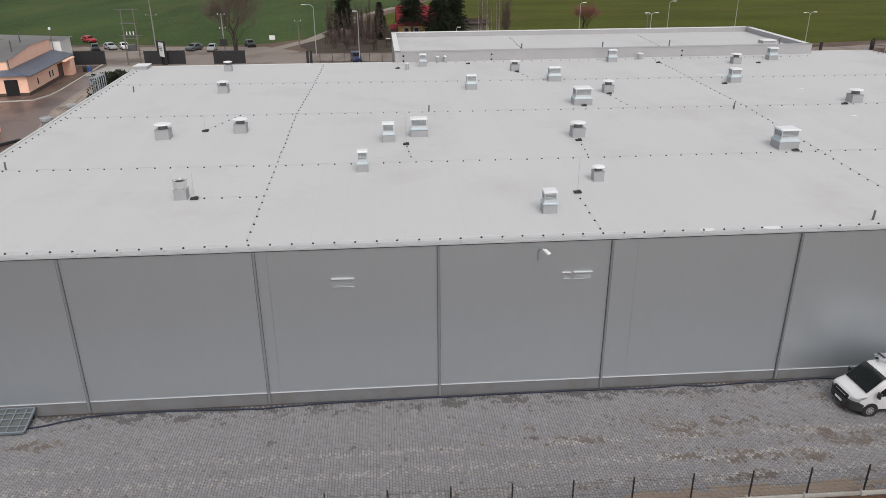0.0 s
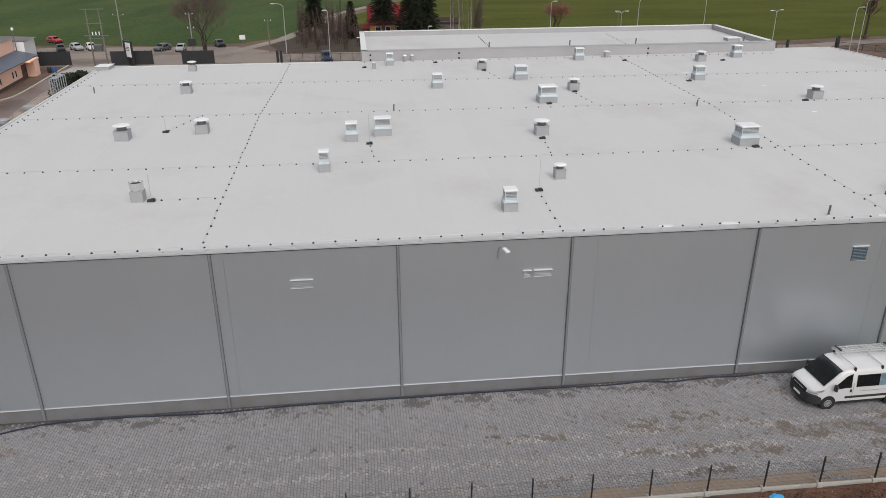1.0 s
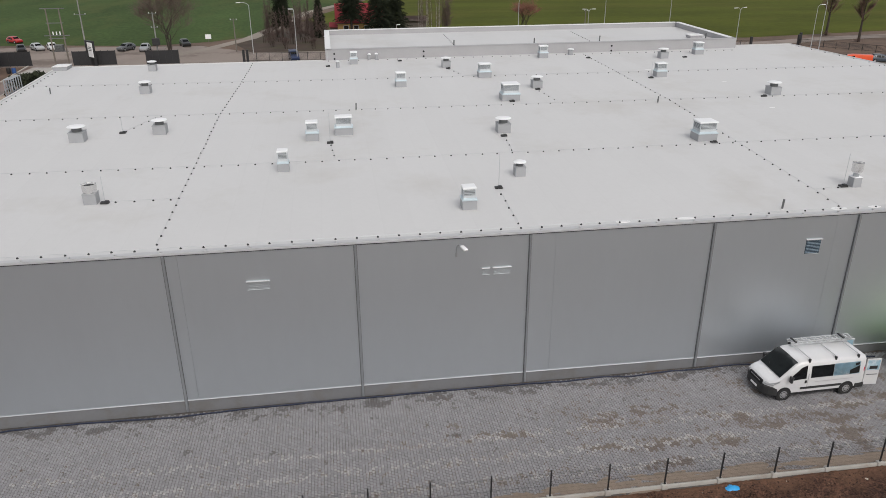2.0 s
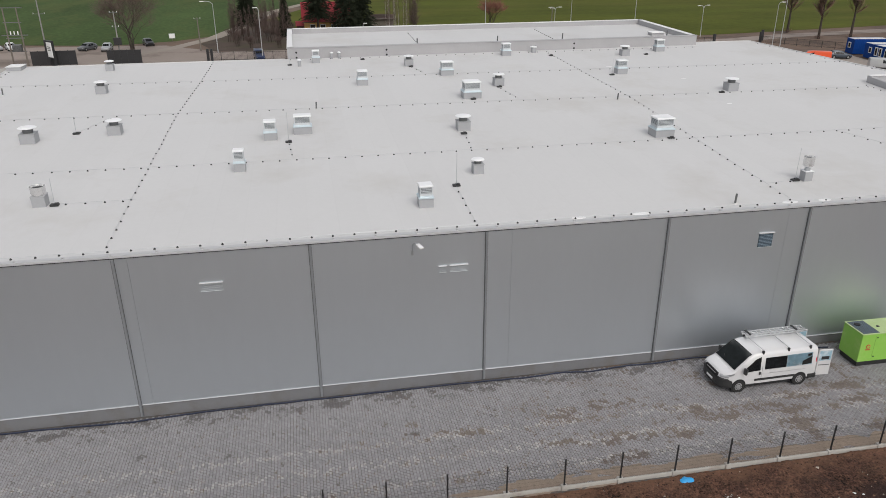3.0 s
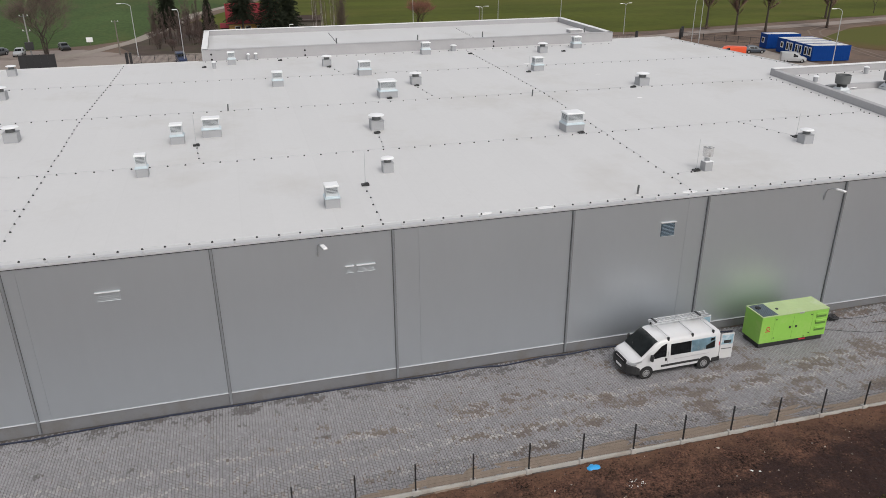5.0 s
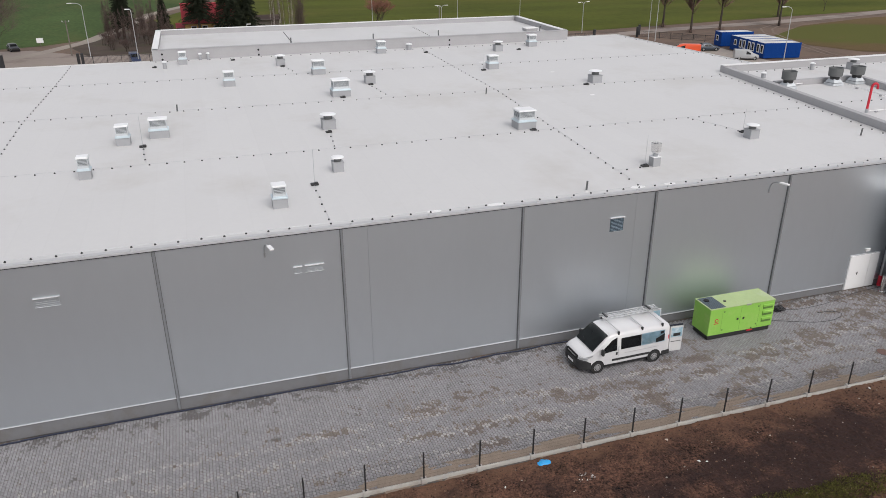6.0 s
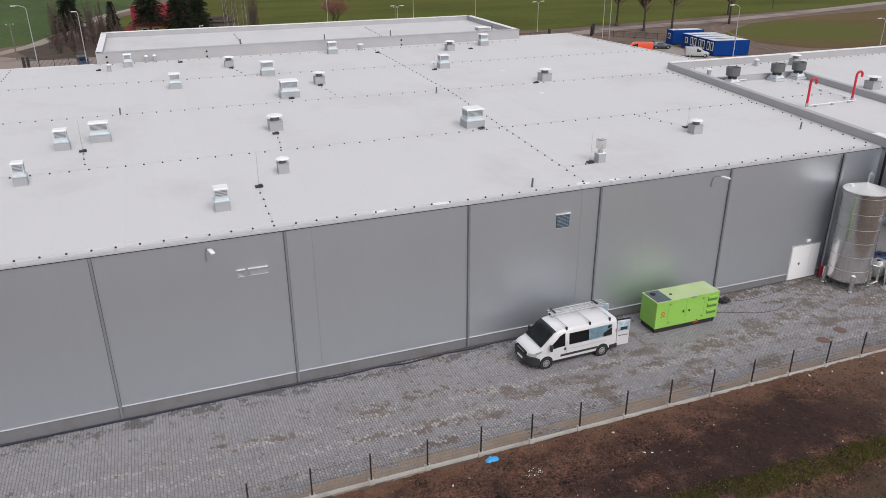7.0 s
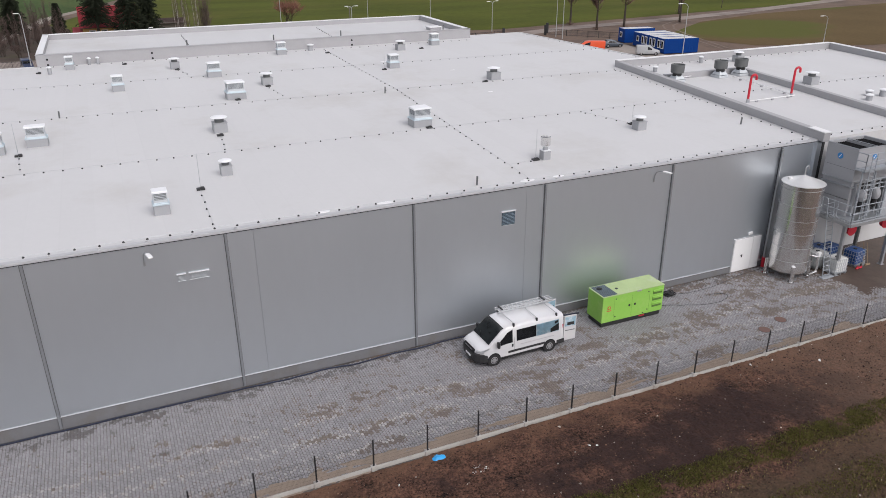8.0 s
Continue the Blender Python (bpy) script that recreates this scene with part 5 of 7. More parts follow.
# ---- paved yard, manholes, sand ----
SPOTS = ((11.35, -3.75, 1.5, 0.75), (6.4, -4.0, 1.8, 0.3), (10.8, -5.8, 1.6, 0.4), (13.5, -3.25, 0.9, 0.6), (15.0, -3.6, 1.1, 0.5), (16.5, -4.05, 0.5, 0.45), (17.7, -4.5, 1.2, 0.5), (19.4, -4.75, 2.0, 0.16), (14.4, -5.9, 1.5, 0.55), (16.6, -6.2, 1.1, 0.5), (12.9, -6.2, 1.6, 0.35), (19.8, -2.7, 0.8, 0.45), (39.8, -3.0, 2.2, 0.9), (37.6, -3.8, 1.8, 0.8), (41.7, -2.1, 2.4, 1.0), (44.3, -4.2, 3.4, 1.1), (35.3, -4.3, 1.4, 0.6), (33.7, -5.0, 1.8, 0.7), (30.5, -4.9, 2.4, 0.7), (26.5, -5.2, 1.9, 0.6), (24.0, -4.4, 1.4, 0.5), (22.5, -6.4, 1.8, 0.5), (28.0, -6.6, 1.8, 0.5), (7.2, -4.3, 1.2, 0.3), (4.2, -3.2, 0.45, 0.35), (-19.1, -2.4, 1.8, 0.5), (36.8, -0.7, 2.4, 0.5), (41.6, -1.0, 3.2, 0.9), (38.6, -2.2, 1.6, 0.5), (47.5, -2.8, 5.5, 3.0))


def blotch(x, y, scale, seed):
    return noise.noise(Vector((x * scale, y * scale * 2.1, seed))) + 0.55 * noise.noise(Vector((x * scale * 3.1, y * scale * 5.0, seed + 4)))


def stain(x, y):
    """How much sandy dirt, damp and pale wear lie on the paving at one place."""
    spot = max(1.0 - ((x - a) / c) ** 2 - ((y - b) / d) ** 2 for a, b, c, d in SPOTS)
    east_side = min(1.0, max(0.0, (x + 2) / 24))
    lane = math.exp(-((y + 4.3) / 0.3) ** 2) + math.exp(-((y + 5.7) / 0.35) ** 2) + math.exp(-((y + 7.2) / 0.4) ** 2)
    b = blotch(x, y, 0.42, 20)
    dirt = max(1.35 * max(0.0, spot) * (0.55 + 1.1 * max(-0.4, blotch(x, y, 1.4, 77))), 1.0 * east_side * max(0.0, b + 0.06) + 0.5 * lane * (0.35 + 0.65 * east_side) * max(0.0, b + 0.4))
    wall = max(0.0, 1 + y / 1.7)
    damp = wall * (0.62 + 1.9 * blotch(x, y, 0.9, 3)) + 0.9 * max(0.0, blotch(x, y, 0.8, 51) - 0.35)
    worn = 0.44 * min(1.0, lane) + 0.36 * max(0.0, b + 0.1) * east_side + 0.26 * max(0.0, spot + 0.4)
    damp = max(damp, 1.5 - ((x - 51.0) / 5.5) ** 2 - ((y + 1.6) / 3.2) ** 2)
    return [dirt, max(0.0, damp), worn]


nx, ny = 500, 46
bed_xy = [(-60 + 122 * i / (nx - 1), -8.9 + 8.95 * j / (ny - 1)) for j in range(ny) for i in range(nx)]
me = bpy.data.meshes.new("mesh")
me.from_pydata([(x, y, -0.014) for x, y in bed_xy], [], [(j * nx + i, j * nx + i + 1, (j + 1) * nx + i + 1, (j + 1) * nx + i) for j in range(ny - 1) for i in range(nx - 1)])
me.materials.append(JOINTSAND)
soiled = [stain(x, y) for x, y in bed_xy]
for layer in range(3):
    me.attributes.new(("dirt", "damp", "worn")[layer], "FLOAT", "POINT").data.foreach_set("value", [q[layer] for q in soiled])
tagged(new("paving_bed", me), "dark joint sand under the paving", "paving bed", kind="structure")
for x, y in ((36.9, -6.8), (38.7, -6.3)):
    t = thing("manhole_cover", pose(x, y, 0), "rusty round manhole cover in the paving", "manhole cover", "manhole covers")
    RUST = bpy.data.materials.get("rusty_iron") or mat("rusty_iron", (0.15, 0.088, 0.072), 0.8, 0.2, vary=0.15, bump=0.1)
    part("ring", lathe(NB(), [(0.36, -0.02), (0.36, 0.008), (0.33, 0.01)], 24), JOINTSAND, t)
    part("lid", lathe(NB(), [(0.32, 0.0), (0.32, 0.016), (0.28, 0.018)], 24), RUST, t)




def blot(rad, seed, z, h=0.02):
    """A low uneven heap with a ragged outline."""
    rng = random.Random(seed)
    bm = NB()
    seg = 90
    rim = []
    for i in range(seg):
        a = 2 * math.pi * i / seg
        f = 0.6 + 0.6 * noise.noise(Vector((math.cos(a) * 1.6 + seed, math.sin(a) * 1.6, seed * 0.7))) + 0.35 * noise.noise(Vector((math.cos(a) * 6 + seed, math.sin(a) * 6, seed * 1.7))) + rng.uniform(-0.03, 0.03)
        rim.append((rad[0] * f * math.cos(a), rad[1] * f * math.sin(a)))
    outer = [bm.verts.new((x, y, z)) for x, y in rim]
    inner = [bm.verts.new((x * 0.6, y * 0.6, z + h)) for x, y in rim]
    for i in range(seg):
        bm.faces.new((outer[i], outer[(i + 1) % seg], inner[(i + 1) % seg], inner[i]))
    bm.faces.new(inner)
    return bm


for i, (x, y, a, b) in enumerate(((6.6, -8.4, 1.8, 0.6), (9.5, -8.3, 2.4, 0.85), (12.6, -8.35, 3.0, 0.8), (16.6, -8.4, 3.2, 0.6), (20.6, -8.4, 3.4, 0.7), (24.8, -8.35, 3.8, 0.85), (29.4, -8.4, 3.4, 0.75), (33.4, -8.45, 2.8, 0.6), (37.2, -8.45, 2.6, 0.6), (41.0, -8.55, 2.6, 0.5))):
    solid("sand_spill", blot((a, b), i + 3, 0.001, 0.014), SAND, "thin brown sand washed over the paving", "sand", m=pose(x, y, 0))


# ---- mesh fence on a concrete plinth ----
FX0, FSTEP, FN = -12.62, 2.493, 26
FY = lambda x: -8.72 - 0.0085 * (x - 10)
fence = thing("fence", pose(0, 0, 0), "black welded-mesh fence on a low concrete plinth", "fence")
FENCEBLACK = mat("fence_black", (0.014, 0.014, 0.015), 0.5, vary=0.1, bump=0)
wires = NB()
L = FSTEP - 0.06
for i in range(49):
    x = 0.05 + i * (L - 0.04) / 48
    box(wires, (x, 0, 0.66), (0.0024, 0.0024, 1.24))
for z, w in ((0.06, 0.003), (0.1, 0.003), (0.26, 0.003), (0.46, 0.003), (0.62, 0.005), (0.66, 0.005), (0.86, 0.003), (1.06, 0.003), (1.2, 0.005), (1.26, 0.005)):
    box(wires, (L / 2 + 0.03, 0.005, z), (L, w, w))
WIRES = mesh_of(wires, FENCEBLACK)
POST = NB()
box(POST, (0, 0, 0.6), (0.06, 0.045, 1.62), 0.005)
box(POST, (0, 0, 1.42), (0.068, 0.053, 0.03), 0.005)
for z in (0.15, 0.7, 1.2):
    box(POST, (0, -0.03, z), (0.09, 0.025, 0.04))
POST = mesh_of(POST, FENCEBLACK)
SOCK = mesh_of(box(NB(), (0, 0, 0.02), (0.26, 0.2, 0.3), 0.02), CONCRETE)
PLANK = mesh_of(box(NB(), (FSTEP / 2, 0, 0.0), (FSTEP - 0.22, 0.09, 0.3), 0.012), CONCRETE)
for i in range(FN):
    x = FX0 + i * FSTEP
    ang = math.degrees(math.atan(-0.0085))
    piece("post", POST, fence, pose(x, FY(x), 0.12, 0, random.uniform(-0.6, 0.6), 0))
    piece("plinth_sleeve", SOCK, fence, pose(x, FY(x), 0.05))
    piece("plinth_board", PLANK, fence, pose(x, FY(x), 0.02, 0, 0, ang))
    piece("mesh_panel", WIRES, fence, pose(x, FY(x), 0.13, 0, 0, ang))

# ---- bare soil and grass in front of the fence ----
def soil_z(x, y):
    base = 0.06
    return base + 0.06 * noise.noise(Vector((x * 0.5, y * 0.5, 0))) + 0.03 * noise.noise(Vector((x * 1.7, y * 1.7, 3))) + 0.05 * noise.noise(Vector((x * 4.2, y * 4.2, 7))) + 0.04 * noise.noise(Vector((x * 9.0, y * 9.0, 11)))


nx, ny = 640, 210
xs = np.linspace(-6, 60, nx)
ys = np.linspace(-30, -8.75, ny)
verts = [(x, y, soil_z(x, y) if y < -8.95 else -0.05) for y in ys for x in xs]
faces = [(j * nx + i, j * nx + i + 1, (j + 1) * nx + i + 1, (j + 1) * nx + i) for j in range(ny - 1) for i in range(nx - 1)]
me = bpy.data.meshes.new("mesh")
me.from_pydata(verts, [], faces)
me.materials.append(SOIL)
for f in me.polygons:
    f.use_smooth = True
tagged(new("soil", me), "dark brown churned bare soil beside the fence", "soil", kind="structure")
nx, ny = 98, 41
gx, gy = [-93 + 2.5 * i for i in range(nx)], [-108.95 + 2.5 * j for j in range(ny)]
verts = [(x, y, -0.05 if y > -9 or (-5 < x < 59 and y > -29) else 0.03 + 0.05 * noise.noise(Vector((x * 0.3, y * 0.3, 5)))) for y in gy for x in gx]
me = bpy.data.meshes.new("mesh")
me.from_pydata(verts, [], [(j * nx + i, j * nx + i + 1, (j + 1) * nx + i + 1, (j + 1) * nx + i) for j in range(ny - 1) for i in range(nx - 1)])
me.materials.append(SOIL)
tagged(new("open_soil", me), "bare brown soil stretching away from the fence", "soil", kind="structure")


def scatter_stones(name, count, area, sizes, material, label):
    bm_v, bm_f = [], []
    rng = random.Random(count)
    for _ in range(count):
        x, y = rng.uniform(*area[0]), rng.uniform(*area[1])
        s = rng.uniform(*sizes) * (rng.random() ** 2 * 1.6 + 0.4)
        z = soil_z(x, y)
        k = len(bm_v)
        for px, py, pz in ((1, 0, 0), (0, 1, 0), (-1, 0, 0), (0, -1, 0), (0.2, 0.1, 0.75), (0, 0, -0.6)):
            bm_v.append((x + s * (px + rng.uniform(-0.35, 0.35)), y + s * (py + rng.uniform(-0.35, 0.35)), z + s * (pz + rng.uniform(-0.1, 0.2))))
        for f in ((0, 1, 4), (1, 2, 4), (2, 3, 4), (3, 0, 4), (1, 0, 5), (2, 1, 5), (3, 2, 5), (0, 3, 5)):
            bm_f.append(tuple(k + q for q in f))
    m = bpy.data.meshes.new("mesh")
    m.from_pydata(bm_v, [], bm_f)
    m.materials.append(material)
    return tagged(new(name, m), label, name.replace("_", " "), kind="stuff")


CLOD = mat("soil_clod", (0.044, 0.026, 0.020), 0.95, vary=0.3, big=0.5, fine=6, bump=0.3, island=0.5, spec=0.2)
PEBBLE = mat("pale_stone", (0.33, 0.29, 0.25), 0.85, vary=0.15, bump=0.1, island=0.6)
PALECLOD = mat("dry_soil_clod", (0.115, 0.070, 0.047), 0.95, vary=0.3, big=0.5, fine=6, bump=0.3, island=0.5, spec=0.2)
scatter_stones("dry_clods", 5000, ((2, 52), (-19, -9.1)), (0.010, 0.034), PALECLOD, "pale dry clods of turned soil")
scatter_stones("soil_clods", 24000, ((2, 52), (-19, -9.1)), (0.010, 0.036), CLOD, "dark clods of turned soil")
scatter_stones("pebbles", 700, ((4, 56), (-19, -9.2)), (0.012, 0.04), PEBBLE, "small pale stones strewn over the soil")
scatter_stones("plaster_crumbs", 46, ((16.0, 16.85), (-10.85, -10.35)), (0.008, 0.026), IBCWHITE, "white plaster crumbs spilled on the soil")
BLADE = mat("short_grass", (0.098, 0.094, 0.027), 0.9, vary=0.35, big=0.4, fine=3, bump=0, island=0.7, spec=0.15)
DRYBLADE = mat("dry_grass", (0.20, 0.155, 0.07), 0.9, vary=0.25, big=0.4, fine=3, bump=0, island=0.4, spec=0.15)


def blades(name, count, rule, material, label, tall):
    rng = random.Random(5)
    v, f = [], []
    made = 0
    while made < count:
        x, y = rng.uniform(14, 50), rng.uniform(-21, -13.4)
        if rng.random() > rule(x, y):
            continue
        made += 1
        h, a, w = tall * rng.uniform(0.5, 1.3), rng.uniform(0, 6.28), rng.uniform(0.014, 0.036)
        lx, ly = rng.uniform(-0.6, 0.6) * h, rng.uniform(-0.6, 0.6) * h
        z = soil_z(x, y) - 0.01
        k = len(v)
        dx, dy = w * math.cos(a), w * math.sin(a)
        v += [(x - dx, y - dy, z), (x + dx, y + dy, z), (x + lx, y + ly, z + h)]
        f.append((k, k + 1, k + 2))
    m = bpy.data.meshes.new("mesh")
    m.from_pydata(v, [], f)
    m.materials.append(material)
    return tagged(new(name, m), label, "grass", kind="stuff")


def strip(x, y, centre, half):
    d = abs(y - centre - 0.16 * noise.noise(Vector((x * 0.5, 2, 1))))
    n = min(1.0, 0.60 + 0.75 * noise.noise(Vector((x * 0.8, y * 0.8, 9))) + 0.45 * noise.noise(Vector((x * 2.6, y * 2.6, 4))))
    return max(0.0, min(1.0, (half - d) / 0.35)) * max(0.0, n)


blades("grass", 95000, lambda x, y: max(strip(x, y, -14.95 + 0.5 * min(0.0, (x - 30) / 12) * -1.0, 0.75), 0.3 * strip(x, y, -18.0, 1.0), 0.3 * strip(x, y, -20.5, 1.4)), BLADE, "short green grass growing in strips on the soil", 0.07)
blades("dry_grass", 9000, lambda x, y: max(0.6 * strip(x, y, -15.4, 1.0), 0.6 * strip(x, y, -18.6, 1.2)), DRYBLADE, "dry straw-coloured grass among the green", 0.08)
bag = NB()
bmesh.ops.create_icosphere(bag, subdivisions=4, radius=0.36)
for q in bag.verts:
    n = noise.noise(q.co * 3.5) * 0.035 + noise.noise(q.co * 16) * 0.02
    q.co = Vector((q.co.x * (1.0 + n), q.co.y * (0.62 + n), max(-0.02, q.co.z * 0.42 + n * 0.7)))
TARP = mat("blue_sheet", (0.02, 0.31, 0.66), 0.35, vary=0.15, big=3, fine=14, bump=0.1)
solid("plastic_bag", bag, TARP, "crumpled bright blue plastic bag beside the fence", "plastic bag", m=pose(15.15, -9.25, 0.0))

for x, y, w, seed in ((36.87, -10.57, 0.13, 1), (33.2, -9.35, 0.09, 2), (21.6, -11.3, 0.08, 3), (21.9, -11.45, 0.06, 4), (34.6, -9.5, 0.07, 5), (12.9, -10.2, 0.07, 6)):
    scrap = NB()
    bmesh.ops.create_icosphere(scrap, subdivisions=2, radius=w)
    for q in scrap.verts:
        n = noise.noise(q.co * (1.8 / w) + Vector((seed * 3.1, 0, 0))) * 0.45
        q.co = Vector((q.co.x * (1.0 + n), q.co.y * (0.45 + n), max(-0.02, q.co.z * (0.25 + n))))
    solid("litter", scrap, IBCWHITE, "crumpled scrap of white plastic lying on the soil", "litter", m=pose(x, y, soil_z(x, y) + 0.02, 0, 0, 40 * seed), group="plastic scraps on the soil")

# ---- galvanised grating at the west end of the wall ----
GRATING = mat("weathered_zinc", (0.24, 0.28, 0.31), 0.5, 0.45, vary=0.12, big=2.0, fine=10, bump=0.03)
t = thing("steel_grating", pose(-21.45, -0.72, 0.0, 0, 0, 0), "galvanised steel grating frame lying by the wall", "grating")
tilt = Matrix.Rotation(radians(14), 4, "X")
bm = NB()
for y in (-0.75, 0.75):
    box(bm, (0, y, 0.35), (3.2, 0.06, 0.14), 0.01, m=tilt)
for x in (-1.57, 1.57):
    box(bm, (x, 0, 0.35), (0.06, 1.56, 0.14), 0.01, m=tilt)
part("frame", bm, GRATING, t)
me = mesh_of(box(NB(), (0, 0, 0.36), (0.04, 1.46, 0.06), m=tilt), GRATING)
for i in range(6):
    piece("cross_bar", me, t, pose(-1.2 + i * 0.48, 0, 0))
me = mesh_of(box(NB(), (0, 0, 0.36), (3.1, 0.04, 0.05), m=tilt), GRATING)
for y in (-0.35, 0.1, 0.45):
    piece("long_bar", me, t, pose(0, y * 0.97, y * 0.24))
part("mesh_floor", box(NB(), (0, 0, 0.3), (3.12, 1.46, 0.012), m=tilt), DARKGREY, t)
for x in (-1.5, 1.5):
    part("foot", box(NB(), (x, 0.65, 0.22), (0.08, 0.08, 0.5)), GRATING, t)
    part("foot", box(NB(), (x, -0.68, 0.08), (0.08, 0.08, 0.2)), GRATING, t)

# ---- western yard: orange building ----
ORANGE = mat("orange_render", (0.98, 0.61, 0.46), 0.85, vary=0.05, big=0.4, fine=5, bump=0.1, tint=(0.92, 0.55, 0.41), amount=0.4, tint_scale=0.5)
BLUEROOF = mat("blue_grey_roof", (0.27, 0.32, 0.42), 0.35, 0.3, vary=0.15, big=0.3, fine=3, bump=0.05, tint=(0.30, 0.315, 0.34), amount=0.6, tint_scale=0.3)
FELT = mat("roof_felt", (0.36, 0.355, 0.35), 0.8, vary=0.15, big=0.3, fine=3, bump=0.1)
BASEDARK = mat("dark_socle", (0.10, 0.07, 0.06), 0.9, vary=0.15, bump=0.1)
BOARD = mat("black_board", (0.020, 0.020, 0.022), 0.6, vary=0.2, big=0.5, fine=4, bump=0.05)
KERB = mat("pale_kerb", (0.50, 0.47, 0.43), 0.85, vary=0.12, bump=0.1)


def slab(bm, quad, thick):
    """A sloping plate from four corners."""
    f = bm.faces.new([bm.verts.new(p) for p in quad])
    bmesh.ops.solidify(bm, geom=[f], thickness=thick)
    return bm


ob = thing("orange_building", pose(-56.5, 85.9, 0, 0, 0, 6), "low orange rendered building with a blue-grey lean-to roof", "building")
part("wall", box(NB(), (-6.0, 11.0, 1.5), (12.0, 22.0, 3.0)), ORANGE, ob)
part("socle", box(NB(), (-6.0, 11.0, 0.2), (12.1, 22.1, 0.4)), BASEDARK, ob)
bm = NB()
gable = [(1.3, 0), (23.4, 0), (23.4, 5.7), (13.0, 5.9), (1.3, 4.9), (1.3, 0.01)]
lo = [bm.verts.new((-2.8, y, z)) for y, z in gable]
hi = [bm.verts.new((-20.0, y, z)) for y, z in gable]
bm.faces.new(lo), bm.faces.new(hi[::-1])
for k in range(6):
    bm.faces.new((lo[k], hi[k], hi[(k + 1) % 6], lo[(k + 1) % 6]))
part("upper_wall", bm, ORANGE, ob)
part("lean_to_roof", slab(NB(), [(0.8, -0.6, 3.0), (0.8, 23.6, 3.0), (-2.75, 23.6, 3.85), (-2.75, 1.2, 3.7)], 0.16), BLUEROOF, ob)
part("lean_to_roof", slab(NB(), [(-12.0, -0.6, 3.0), (0.8, -0.6, 3.0), (-2.75, 1.2, 3.7), (-12.0, 1.2, 3.7)], 0.16), BLUEROOF, ob)
part("fascia", box(NB(), (0.84, 11.5, 2.95), (0.05, 24.2, 0.14)), DARKGREY, ob)
part("upper_roof", slab(NB(), [(-2.6, 1.1, 4.98), (-2.6, 13.0, 6.0), (-20, 13.0, 6.0), (-20, 1.1, 4.98)], 0.14), FELT, ob)
part("upper_roof", slab(NB(), [(-2.6, 13.0, 6.0), (-2.6, 23.8, 5.8), (-20, 23.8, 5.8), (-20, 13.0, 6.0)], 0.14), FELT, ob)
part("white_gable", box(NB(), (-3.2, 27.0, 2.6), (4.0, 6.4, 5.2)), WHITEPAINT, ob, "white clad end bay")
part("gable_roof", slab(NB(), [(-0.8, 23.85, 5.3), (-0.8, 30.6, 5.3), (-16, 30.6, 6.1), (-16, 23.85, 6.1)], 0.15), FELT, ob)
for y in (4.6, 10.8, 12.4, 17.4):
    w = part("window", box(NB(), (0.03, y, 1.45), (0.06, 0.72, 1.15)), WHITEPAINT, ob)
    part("pane", box(NB(), (0.06, y, 1.45), (0.04, 0.56, 0.98)), GLASS, w)
part("doorway", box(NB(), (-2.3, -0.04, 1.2), (1.9, 0.08, 2.4)), DARK, ob)
part("porch", box(NB(), (0.7, 19.6, 1.35), (1.4, 2.6, 2.7)), ORANGE, ob)
part("porch_roof", box(NB(), (0.75, 18.3, 2.78), (1.6, 5.4, 0.18)), ORANGE, ob)
# flat dark panel standing in for the shaded recess beside the porch
part("porch_door", box(NB(), (0.05, 16.9, 1.15), (0.06, 2.6, 2.3)), BASEDARK, ob)
part("downpipe", cyl(NB(), (-2.65, 1.6, 3.7), (-2.65, 1.6, 5.2), 0.07, seg=8), DARKGREY, ob)
for x, y, z in ((-4.0, 8.0, 6.0), (-5.5, 17.0, 6.4)):
    part("flue", cyl(NB(), (x, y, z - 0.5), (x, y, z + 1.3), 0.1, seg=10), DARKGREY, ob)
part("mast", cyl(NB(), (-2.3, 23.0, 3.8), (-2.3, 23.0, 7.4), 0.07, seg=8), DARKGREY, ob)
part("mast_lamp", lathe(NB(), [(0.15, 7.3), (0.22, 7.4), (0.2, 7.7), (0.1, 7.8)], 12, (-2.3, 23.0, 0)), WHITEPAINT, ob)
bm = NB()
line = [(-66, 79.8), (-58.7, 80.9), (-54.3, 81.8), (-53.4, 85.5), (-53.4, 89.2), (-54.0, 96), (-54.7, 103.7), (-55.8, 115.9)]
for a, b in zip(line[:-1], line[1:]):
    bar(bm, (*a, -0.03), (*b, -0.03), 0.25, 0.14, 0.0)
solid("kerb", bm, KERB, "pale concrete kerb round the orange building", "kerb", "structure")
sheet("verge", [(-56.4, 82.0), (-54.4, 82.0), (-53.5, 85.5), (-53.5, 89.2), (-54.1, 96), (-54.8, 103.7), (-55.8, 115), (-60, 115), (-57.5, 100), (-56.4, 86)], -0.01, DIRT, "bare strip of earth beside the orange building", "verge")
def sweep_sheet(name, line, half, z, material, label, category):
    """A flat strip of ground of one width along a plan line."""
    bm = NB()
    rows = []
    for i, p in enumerate(line):
        a, b = Vector(line[max(0, i - 1)]), Vector(line[min(len(line) - 1, i + 1)])
        side = Vector((a.y - b.y, b.x - a.x)).normalized() * half
        rows.append([bm.verts.new((p[0] + k * side.x, p[1] + k * side.y, z)) for k in (-1, 1)])
    for (a, b), (c, d) in zip(rows[:-1], rows[1:]):
        bm.faces.new((a, c, d, b))
    return solid(name, bm, material, label, category, "structure")


